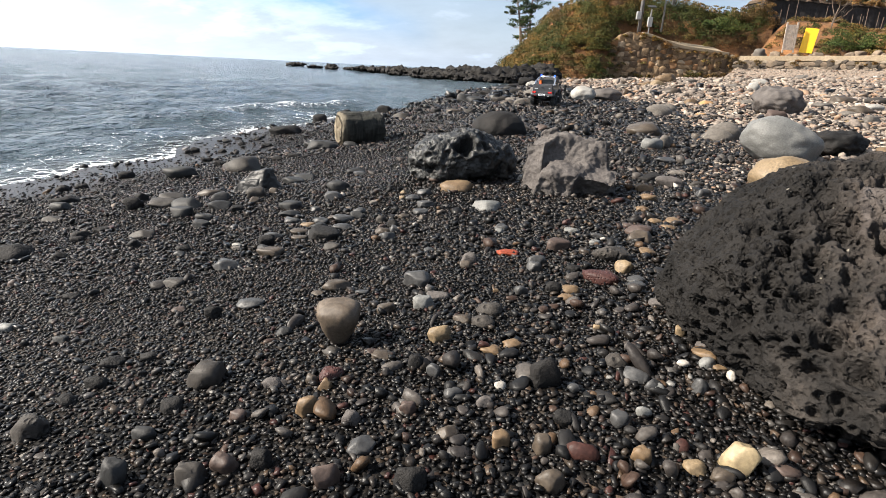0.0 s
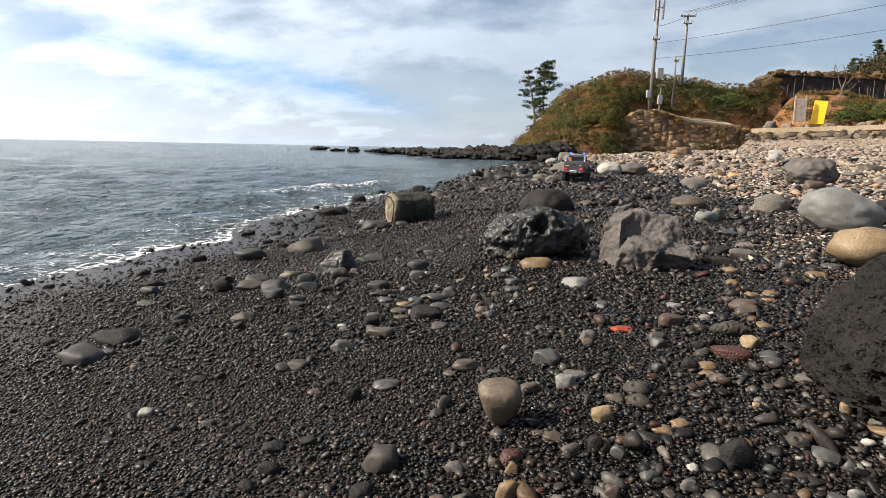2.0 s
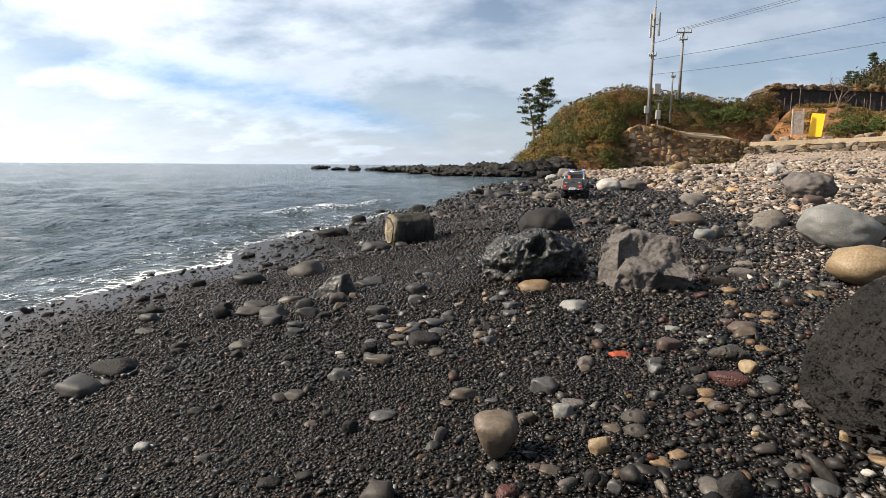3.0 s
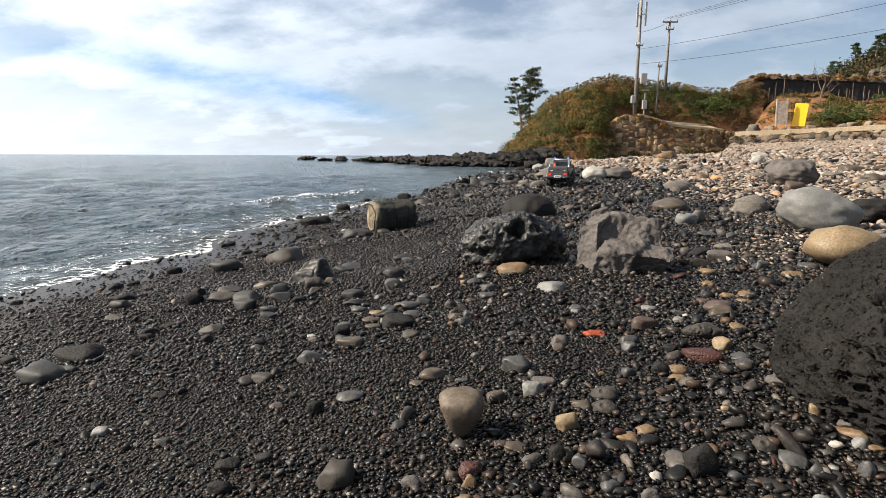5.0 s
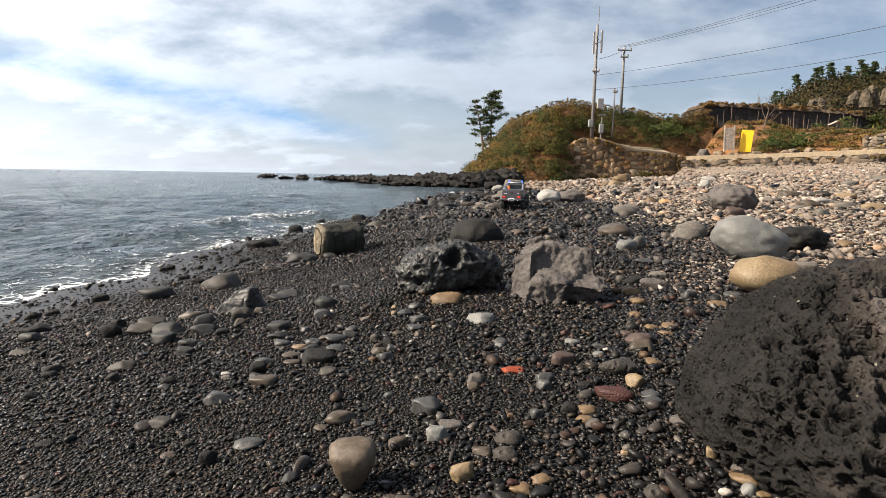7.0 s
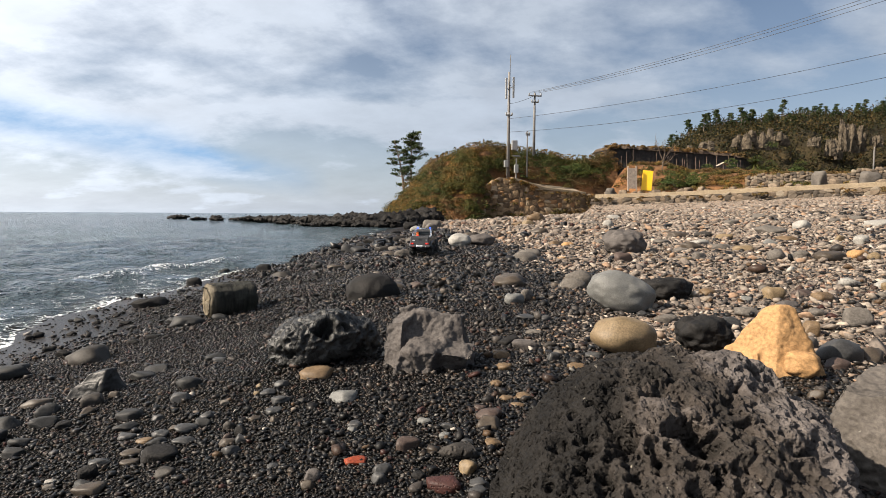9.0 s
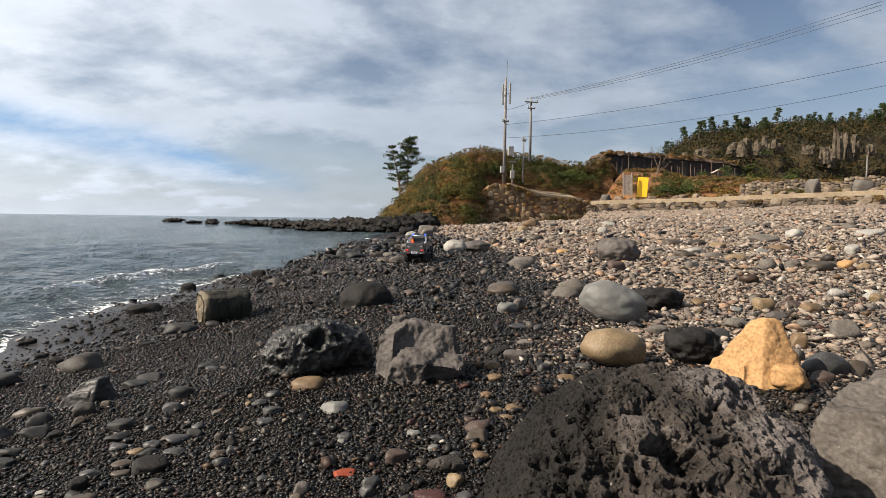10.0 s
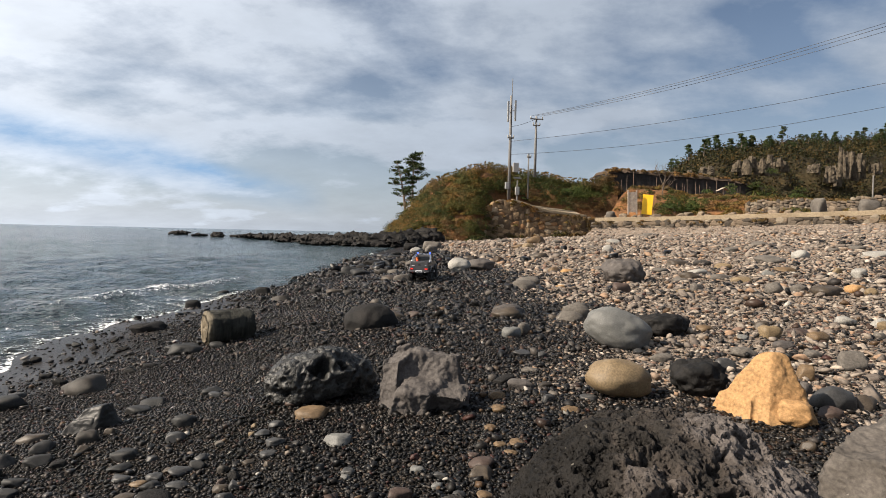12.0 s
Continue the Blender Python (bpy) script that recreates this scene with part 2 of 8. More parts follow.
M_BROWN = rock("brown stone", (0.03619, 0.02808, 0.02059), (0.0624, 0.04867, 0.03494), grain=230, patch=22, rough=0.55, depth=0.0005)
M_TAN = rock("tan stone", (0.08112, 0.05304, 0.02808), (0.1435, 0.09672, 0.05304), grain=180, patch=12, rough=0.6, depth=0.0006)
M_RUST = rock("reddish-brown stone", (0.038, 0.026, 0.021), (0.066, 0.046, 0.037), grain=200, patch=14, rough=0.6, depth=0.0006)
M_CREAM = rock("cream stone", (0.17, 0.13, 0.07), (0.25, 0.20, 0.12), grain=150, patch=12, rough=0.6, depth=0.0006)
M_WETFACE = rock("wet dark stone", (0.012, 0.012, 0.012), (0.028, 0.027, 0.025), grain=120, patch=14, rough=0.45, depth=0.0016, spec=0.24)
M_CONE = rock("brown-grey stone", (0.060, 0.045, 0.031), (0.098, 0.077, 0.056), grain=230, patch=22, rough=0.6, depth=0.0006)
M_TILE = rock("orange-red brick", (0.1622, 0.02808, 0.00936), (0.2246, 0.0468, 0.01747), grain=200, patch=20, rough=0.6, depth=0.0006)
M_PALE = rock("pale weathered rock", (0.072, 0.064, 0.055), (0.118, 0.105, 0.091), grain=90, patch=7, rough=0.85, depth=0.003, speck=(0.2246, 0.2153, 0.1934))
M_ASHEN = rock("ashen weathered rock", (0.046, 0.040, 0.034), (0.086, 0.076, 0.067), grain=140, patch=9, rough=0.85, depth=0.003, speck=(0.15, 0.14, 0.125), pits=60)
M_DARK = rock("dark stone", (0.008112, 0.008112, 0.008112), (0.01872, 0.01685, 0.0156), grain=160, patch=11, rough=0.75, depth=0.003, spec=0.15)
M_GREY = rock("grey stone", (0.029, 0.029, 0.029), (0.051, 0.0495, 0.0475), grain=180, patch=14, rough=0.5, depth=0.0006)
M_RED = rock("red scoria", (0.028, 0.010, 0.008), (0.055, 0.0195, 0.015), grain=240, patch=30, rough=0.6, depth=0.0015, pits=220)
M_WHITE = rock("whitish stone", (0.1872, 0.1778, 0.1591), (0.2621, 0.2527, 0.2309), grain=120, patch=12, rough=0.75, depth=0.001)
M_WETGREY = rock("wet grey stone", (0.010, 0.010, 0.0098), (0.024, 0.0235, 0.0225), grain=180, patch=14, rough=0.66, depth=0.0008)
M_WETBROWN = rock("wet brown stone", (0.017, 0.0145, 0.012), (0.036, 0.030, 0.024), grain=180, patch=14, rough=0.66, depth=0.0008)


def log_mat(nt, p, N, L):
    """Dark flanks, part wet, part painted shade; end tinted sunlit tan; streaks running down."""
    co = N("ShaderNodeTexCoord").outputs["Object"]
    stretch = N("ShaderNodeMapping")
    stretch.inputs["Scale"].default_value = (30.0, 9.0, 5.0)
    L(co, stretch.inputs["Vector"])
    grain = noise_node(N, L, stretch.outputs[0], 1.6, 6, 0.65)
    sep = N("ShaderNodeSeparateXYZ")
    L(co, sep.inputs[0])
    edge = N("ShaderNodeMath")
    edge.operation = "MULTIPLY_ADD"
    L(noise_node(N, L, co, 22, 3, 0.6).outputs["Fac"], edge.inputs[0])
    edge.inputs[1].default_value = 0.05
    L(sep.outputs["X"], edge.inputs[2])
    # mask of the end cap, coloured paler as the sunlit face
    dry = ramp_node(N, [(0.0, (1, 1, 1)), (1.0, (0, 0, 0))])
    span = N("ShaderNodeMapRange")
    span.inputs["From Min"].default_value, span.inputs["From Max"].default_value = -0.105, -0.06
    L(edge.outputs[0], span.inputs["Value"]), L(span.outputs[0], dry.inputs[0])
    # flank colour: wet wood, lowered further to carry the flank's shade
    wet = ramp_node(N, [(0.34, (0.007, 0.007, 0.006)), (0.62, (0.030, 0.029, 0.023))])
    tan = ramp_node(N, [(0.34, (0.030, 0.024, 0.016)), (0.50, (0.115, 0.095, 0.064)), (0.7, (0.19, 0.16, 0.115))])
    L(grain.outputs["Fac"], wet.inputs[0]), L(grain.outputs["Fac"], tan.inputs[0])
    L(mix_rgb(N, L, dry.outputs[0], wet.outputs[0], tan.outputs[0]), p.inputs["Base Color"])
    p.inputs["Roughness"].default_value, p.inputs["Specular IOR Level"].default_value = 0.7, 0.2
    bump(N, L, p, grain.outputs["Fac"], 1.0, 0.006)


M_LOG = material("weathered driftwood", log_mat)
M_REEF = rock("reef lava", (0.0045, 0.0042, 0.004), (0.018, 0.0155, 0.013), grain=4, patch=0.9, rough=0.75, depth=0.12, spec=0.18)
M_WALLSTONE = pebble_mat("masonry stone", [(0.0, (0.095, 0.066, 0.042)), (0.3, (0.165, 0.115, 0.068)), (0.55, (0.23, 0.155, 0.088)), (0.8, (0.21, 0.118, 0.058)), (0.92, (0.29, 0.225, 0.15))], 0.9, grain=9, depth=0.02, random_from="object")
M_MORTAR = rock("earth and mortar", (0.11, 0.080, 0.050), (0.21, 0.155, 0.098), grain=12, patch=1.2, rough=0.95, depth=0.02)
M_ROADSTONE = pebble_mat("sea wall stone", [(0.0, (0.055, 0.046, 0.037)), (0.3, (0.09, 0.073, 0.056)), (0.6, (0.13, 0.10, 0.072)), (0.85, (0.17, 0.142, 0.108))], 0.9, grain=9, depth=0.02, random_from="object")
M_CONCRETE = rock("pale concrete", (0.184, 0.144, 0.096), (0.264, 0.212, 0.144), grain=20, patch=0.8, rough=0.9, depth=0.006)
M_SOIL = rock("ochre earth bank", (0.060, 0.033, 0.015), (0.21, 0.096, 0.034), grain=7, patch=0.8, rough=0.95, depth=0.05)


def sand(nt, p, N, L):
    """Wet black gravel near the sea, drier and paler up the beach."""
    co = N("ShaderNodeTexCoord").outputs["Object"]
    wet = N("ShaderNodeAttribute")
    wet.attribute_name = "wet"
    v = N("ShaderNodeTexVoronoi")
    v.inputs["Scale"].default_value = 150
    L(co, v.inputs["Vector"])
    pick = N("ShaderNodeSeparateColor")
    L(v.outputs["Color"], pick.inputs[0])
    # wet sheet darker than its pebbles: shade of their gaps is in this colour
    dark = ramp_node(N, [(pos, (0.75 * c[0], 0.75 * c[1], 0.75 * c[2])) for pos, c in BASALT], "CONSTANT")
    pale = ramp_node(N, DRY, "CONSTANT")
    L(pick.outputs[0], dark.inputs[0]), L(pick.outputs[0], pale.inputs[0])
    big = noise_node(N, L, co, 2.2, 4, 0.6)
    damp = N("ShaderNodeMath")
    damp.operation, damp.use_clamp = "MULTIPLY_ADD", True
    L(big.outputs["Fac"], damp.inputs[0])
    damp.inputs[1].default_value = 0.5
    shift = N("ShaderNodeMath")
    shift.operation = "SUBTRACT"
    L(wet.outputs["Fac"], shift.inputs[0])
    shift.inputs[1].default_value = 0.25
    L(shift.outputs[0], damp.inputs[2])
    L(mix_rgb(N, L, damp.outputs[0], pale.outputs[0], dark.outputs[0]), p.inputs["Base Color"])
    rr = ramp_node(N, [(0.3, (0.85, 0.85, 0.85)), (0.95, (0.60, 0.60, 0.60))])
    L(damp.outputs[0], rr.inputs[0])
    film = N("ShaderNodeAttribute")
    film.attribute_name = "film"
    L(mix_rgb(N, L, film.outputs["Fac"], rr.outputs[0], (0.42, 0.42, 0.42)), p.inputs["Roughness"])
    sheen = ramp_node(N, [(0.0, (0.06, 0.06, 0.06)), (1.0, (0.27, 0.27, 0.27))])
    L(film.outputs["Fac"], sheen.inputs[0])
    L(sheen.outputs[0], p.inputs["Specular IOR Level"])
    b = bump(N, L, p, v.outputs["Distance"], 1.0, 0.007)
    b.invert = True
    less = ramp_node(N, [(0.0, (1, 1, 1)), (1.0, (0.25, 0.25, 0.25))])
    L(film.outputs["Fac"], less.inputs[0])
    L(less.outputs[0], b.inputs["Strength"])


M_SAND = material("black volcanic gravel", sand)


def sea(nt, p, N, L):
    co = N("ShaderNodeTexCoord").outputs["Object"]
    a, b, c = noise_node(N, L, co, 1.3, 4, 0.6), noise_node(N, L, co, 9.0, 4, 0.6), noise_node(N, L, co, 0.05, 3, 0.5)
    tone = ramp_node(N, [(0.35, (0.024, 0.040, 0.050)), (0.7, (0.044, 0.064, 0.073))])
    L(c.outputs["Fac"], tone.inputs[0])
    foam = N("ShaderNodeAttribute")
    foam.attribute_name = "foam"
    shallow = N("ShaderNodeAttribute")
    shallow.attribute_name = "shallow"
    lace = N("ShaderNodeTexVoronoi")
    lace.feature = "DISTANCE_TO_EDGE"
    lace.inputs["Scale"].default_value = 16
    warp = noise_node(N, L, co, 7, 3, 0.6)
    mv = mix_rgb(N, L, 0.12, co, warp.outputs["Color"])
    L(mv, lace.inputs["Vector"])
    web = ramp_node(N, [(0.0, (1, 1, 1)), (0.16, (0, 0, 0))])
    L(lace.outputs["Distance"], web.inputs[0])
    fm = N("ShaderNodeMath")
    fm.operation = "MULTIPLY_ADD"
    L(web.outputs[0], fm.inputs[0])
    fm.inputs[1].default_value = 0.55
    L(foam.outputs["Fac"], fm.inputs[2])
    nz = N("ShaderNodeMath")
    nz.operation = "MULTIPLY_ADD"
    L(b.outputs["Fac"], nz.inputs[0])
    nz.inputs[1].default_value = 0.5
    L(fm.outputs[0], nz.inputs[2])
    cut = ramp_node(N, [(0.98, (0, 0, 0)), (1.0, (1, 1, 1))])
    half = N("ShaderNodeMath")
    half.operation = "MULTIPLY"
    half.inputs[1].default_value = 0.88
    L(nz.outputs[0], half.inputs[0])
    L(half.outputs[0], cut.inputs[0])
    L(mix_rgb(N, L, cut.outputs[0], tone.outputs[0], (0.82, 0.84, 0.84)), p.inputs["Base Color"])
    rr = ramp_node(N, [(0.0, (0.12, 0.12, 0.12)), (1.0, (0.8, 0.8, 0.8))])
    L(cut.outputs[0], rr.inputs[0])
    L(rr.outputs[0], p.inputs["Roughness"])
    al = N("ShaderNodeMath")
    al.operation, al.use_clamp = "ADD", True
    solid = N("ShaderNodeMath")
    solid.operation = "SUBTRACT"
    solid.inputs[0].default_value = 1.0
    L(shallow.outputs["Fac"], solid.inputs[1])
    L(solid.outputs[0], al.inputs[0]), L(cut.outputs[0], al.inputs[1])
    L(al.outputs[0], p.inputs["Alpha"])
    wave = mix_rgb(N, L, 0.35, a.outputs["Fac"], b.outputs["Fac"])
    bump(N, L, p, wave, 1.0, 0.75)


M_SEA = material("sea water", sea, IOR=1.33, Specular_IOR_Level=0.5)


def leaves(name, stops):
    def build(nt, p, N, L):
        r = ramp_node(N, stops)
        L(N("ShaderNodeNewGeometry").outputs["Random Per Island"], r.inputs[0])
        co = N("ShaderNodeTexCoord").outputs["Object"]
        n = noise_node(N, L, co, 0.55, 3, 0.6)
        warm = ramp_node(N, [(0.42, (0.85, 0.95, 0.9)), (0.64, (1.3, 1.08, 0.75))])
        L(n.outputs["Fac"], warm.inputs[0])
        L(mix_rgb(N, L, 1.0, r.outputs[0], warm.outputs[0], "MULTIPLY"), p.inputs["Base Color"])
        p.inputs["Roughness"].default_value, p.inputs["Specular IOR Level"].default_value = 0.75, 0.18

    return material(name, build)


M_SCRUB = leaves("dry coastal scrub", [(0.0, (0.025, 0.023, 0.006)), (0.35, (0.056, 0.049, 0.012)), (0.6, (0.095, 0.064, 0.017)), (0.85, (0.14, 0.076, 0.022)), (1.0, (0.092, 0.080, 0.021))])
M_GREEN = leaves("green shrub leaves", [(0.0, (0.014, 0.018, 0.004)), (0.5, (0.034, 0.039, 0.008)), (1.0, (0.066, 0.066, 0.014))])
M_GRASS = leaves("dry grass", [(0.0, (0.046, 0.028, 0.011)), (0.5, (0.088, 0.052, 0.020)), (1.0, (0.135, 0.086, 0.036))])


def flat(name, c, rough=0.6, metal=0.0, grain=40.0, wear=0.25):
    def build(nt, p, N, L):
        co = N("ShaderNodeTexCoord").outputs["Object"]
        n = noise_node(N, L, co, grain, 5, 0.65)
        lo, hi = tuple(v * (1 - wear) for v in c), tuple(min(1.0, v * (1 + wear)) for v in c)
        r = ramp_node(N, [(0.3, lo), (0.7, hi)])
        L(n.outputs["Fac"], r.inputs[0])
        L(r.outputs[0], p.inputs["Base Color"])
        p.inputs["Roughness"].default_value, p.inputs["Metallic"].default_value = rough, metal

    return material(name, build)


M_NEEDLE = leaves("pine needles", [(0.0, (0.0152, 0.02592, 0.00952)), (0.6, (0.0304, 0.04608, 0.01632)), (1.0, (0.05472, 0.06912, 0.02448))])
M_BARK = flat("grey-brown bark", (0.10, 0.075, 0.055), 0.9, grain=9, wear=0.5)
M_POLE = flat("grey concrete pole", (0.125, 0.12, 0.115), 0.8, grain=3)
M_CABLE = flat("black cable", (0.02, 0.02, 0.022), 0.6)
M_BOARD = flat("yellow painted board", (0.80, 0.47, 0.01), 0.5, grain=2, wear=0.08)
M_TIMBER = flat("grey timber", (0.24, 0.20, 0.165), 0.85, grain=7, wear=0.4)
M_THATCH = flat("dark netting thatch", (0.013, 0.011, 0.010), 0.9, grain=5, wear=0.6)
M_STRAW = flat("brown thatch", (0.055, 0.036, 0.022), 0.95, grain=8, wear=0.5)
M_PALEBOX = flat("pale metal cabinet", (0.22, 0.22, 0.215), 0.5)
M_CLIFF = rock("far cliff rock", (0.026, 0.021, 0.014), (0.135, 0.108, 0.076), grain=1.6, patch=0.5, rough=0.95, depth=0.4)
M_FARSOIL = rock("far hill earth", (0.012, 0.011, 0.004), (0.038, 0.027, 0.010), grain=0.8, patch=0.2, rough=0.95, depth=0.3)
M_FARGREEN = leaves("far woods", [(0.0, (0.005, 0.0075, 0.0025)), (0.45, (0.014, 0.016, 0.0045)), (0.72, (0.034, 0.027, 0.008)), (1.0, (0.060, 0.038, 0.012))])
M_SHRUB = leaves("leafy shrub", [(0.0, (0.014, 0.024, 0.005)), (0.5, (0.030, 0.046, 0.009)), (1.0, (0.062, 0.074, 0.017))])
M_MORTAR_ROCK = rock("brown field stone", (0.10, 0.075, 0.052), (0.20, 0.155, 0.11), grain=14, patch=2.0, rough=0.9, depth=0.02)

# ---- building helpers ----


def mesh_from(name, verts, faces, mat, smooth=True):
    me = bpy.data.meshes.new(name)
    me.from_pydata([tuple(v) for v in verts], [], [tuple(f) for f in faces])
    me.materials.append(mat)
    if smooth:
        me.polygons.foreach_set("use_smooth", [True] * len(me.polygons))
    me.update()
    return me


def fast_mesh(name, verts, tris, mat, smooth=True):
    """A triangle mesh from numpy arrays."""
    me = bpy.data.meshes.new(name)
    me.vertices.add(len(verts)), me.loops.add(3 * len(tris)), me.polygons.add(len(tris))
    me.vertices.foreach_set("co", np.ascontiguousarray(verts, np.float32).ravel())
    me.loops.foreach_set("vertex_index", np.ascontiguousarray(tris, np.int32).ravel())
    me.polygons.foreach_set("loop_start", np.arange(0, 3 * len(tris), 3, dtype=np.int32))
    me.polygons.foreach_set("use_smooth", np.full(len(tris), smooth))
    me.materials.append(mat)
    me.update(calc_edges=True)
    return me


def part(name, bm, mat, parent=None, label="", smooth=False):
    me = bpy.data.meshes.new(name)
    bm.to_mesh(me)
    bm.free()
    me.materials.append(mat)
    if smooth:
        me.polygons.foreach_set("use_smooth", [True] * len(me.polygons))
    ob = new(name, me)
    if parent is not None:
        ob.parent = parent
    if label:
        ob["label"] = label
    return ob


def box_bm(sx, sy, sz, at=(0, 0, 0), bevel=0.0, turn=None, taper=1.0, seg=2):
    """A bevelled box, its centre at the given place; taper narrows its top."""
    bm = bmesh.new()
    bmesh.ops.create_cube(bm, size=1.0)
    for v in bm.verts:
        k = taper if v.co.z > 0 else 1.0
        v.co = Vector((v.co.x * sx * k, v.co.y * sy * k, v.co.z * sz))
    if bevel:
        bmesh.ops.bevel(bm, geom=bm.edges[:], offset=bevel, segments=seg, affect="EDGES", profile=0.5)
    bmesh.ops.transform(bm, matrix=Matrix.Translation(at) @ (turn or Matrix()), verts=bm.verts[:])
    return bm


def tube_bm(points, radii, sides=8, cap=True):
    """A tube along points, with its own radius at each."""
    bm = bmesh.new()
    rings = []
    pts = [Vector(q) for q in points]
    for i, q in enumerate(pts):
        way = (pts[min(i + 1, len(pts) - 1)] - pts[max(i - 1, 0)]).normalized()
        side = way.cross(Vector((0, 0, 1)))
        side = side.normalized() if side.length > 1e-3 else Vector((1, 0, 0))
        up = side.cross(way).normalized()
        r = radii[i] if isinstance(radii, (list, tuple)) else radii
        rings.append([bm.verts.new(q + r * (math.cos(a) * side + math.sin(a) * up)) for a in (2 * math.pi * k / sides for k in range(sides))])
    for a, b in zip(rings, rings[1:]):
        for k in range(sides):
            bm.faces.new((a[k], a[(k + 1) % sides], b[(k + 1) % sides], b[k]))
    if cap:
        bm.faces.new(rings[0][::-1])
        bm.faces.new(rings[-1])
    bmesh.ops.recalc_face_normals(bm, faces=bm.faces[:])
    return bm


def ico(sub):
    bm = bmesh.new()
    bmesh.ops.create_icosphere(bm, subdivisions=sub, radius=1.0)
    v = np.array([q.co[:] for q in bm.verts])
    f = np.array([[q.index for q in fc.verts] for fc in bm.faces])
    bm.free()
    return v, f


# ---- the lie of the land ----
SHORE_Y = np.array([-60, 2, 3.6, 5.75, 7.4, 13, 23, 35, 60, 400.0])
SHORE_X = np.array([-1.95, -1.75, -1.55, -1.15, -0.5, 0.3, 2.1, 4.6, 7.0, 40.0])
RISE_D = np.array([-400, -40, -1, 0, 1.75, 4, 30, 60, 400.0])
RISE_Z = np.array([-9, -3, -0.34, -0.2, -0.005, 0.07, 1.5, 3.0, 12.0])
SEA_Z = -0.21


def shore(y):
    y = np.asarray(y, float)
    return np.interp(y, SHORE_Y, SHORE_X) + 0.07 * np.sin(2.6 * y + 0.4) + 0.045 * np.sin(6.3 * y + 1.0) + 0.03 * np.sin(11.0 * y)


def ground_z(x, y):
    """The height of the beach, without its pebbles."""
    x, y = np.asarray(x, float), np.asarray(y, float)
    d = x - shore(y)
    lump = 0.010 * np.sin(2.3 * x + 1.1 * y + 0.5) * np.sin(1.7 * y - 0.8 * x) + 0.006 * np.sin(5.1 * x + 2.0) * np.sin(4.3 * y + x)
    return np.interp(d, RISE_D, RISE_Z) + lump * np.clip(d + 1.2, 0, 1)


def wetness(x, y):
    d = np.asarray(x) - shore(y)
    y = np.asarray(y, float)
    edge = np.interp(y, [0, 1.5, 3.0, 5.0, 8.0, 12, 25, 40], [2.75, 2.95, 3.05, 3.2, 2.75, 2.3, 1.7, 1.2]) + 0.18 * np.sin(2.3 * y) + 0.15 * np.sin(5.7 * y + 1)
    return np.clip((edge - d) / 0.7 + 0.5, 0, 1)


def attribute(me, name, values):
    a = me.attributes.new(name, "FLOAT", "POINT")
    a.data.foreach_set("value", np.ascontiguousarray(values, np.float32))


def grid_mesh(name, X, Y, Z, mat):
    n, m = X.shape
    idx = np.arange(n * m).reshape(n, m)
    a, b, c, d = idx[:-1, :-1].ravel(), idx[1:, :-1].ravel(), idx[1:, 1:].ravel(), idx[:-1, 1:].ravel()
    return fast_mesh(name, np.stack([X.ravel(), Y.ravel(), Z.ravel()], 1), np.concatenate([np.stack([a, b, c], 1), np.stack([a, c, d], 1)]), mat)


def spaced(lo, hi, near_lo, near_hi, fine, grow):
    """Coordinates, fine between two values and ever coarser outside them."""
    mid = list(np.arange(near_lo, near_hi, fine))
    up, down, step = [mid[-1]], [mid[0]], fine
    while up[-1] < hi or down[-1] > lo:
        step *= grow
        up.append(min(hi, up[-1] + step)), down.append(max(lo, down[-1] - step))
    return np.unique(np.round(np.array(down + mid + up), 4))


gx, gy = spaced(-400, 400, -2.2, 2.2, 0.05, 1.12), spaced(-60, 400, 0.0, 4.0, 0.05, 1.08)
GX, GY = np.meshgrid(gx, gy, indexing="ij")
ground_mesh = grid_mesh("ground", GX, GY, ground_z(GX, GY), M_SAND)
attribute(ground_mesh, "wet", wetness(GX, GY).ravel())
attribute(ground_mesh, "film", np.clip(1.6 - (GX - shore(GY) - 0.10 * np.sin(3.1 * GY)) / 0.48, 0, 1).ravel() * np.clip((7.5 - GY.ravel()) / 2.5, 0, 1))
ground = tagged(new("ground", ground_mesh), "black volcanic gravel beach, wet near the water", "beach", kind="structure")


def lumps(x, y, scale, seed):
    """Smooth noise from a few sines turned against each other."""
    r = np.random.RandomState(seed)
    out = 0.0
    for k in range(7):
        a, f, ph = r.rand() * 6.28, scale * (0.6 + 1.2 * r.rand()), r.rand() * 6.28
        out = out + np.sin(f * (x * np.cos(a) + y * np.sin(a)) + ph)
    return out / 7


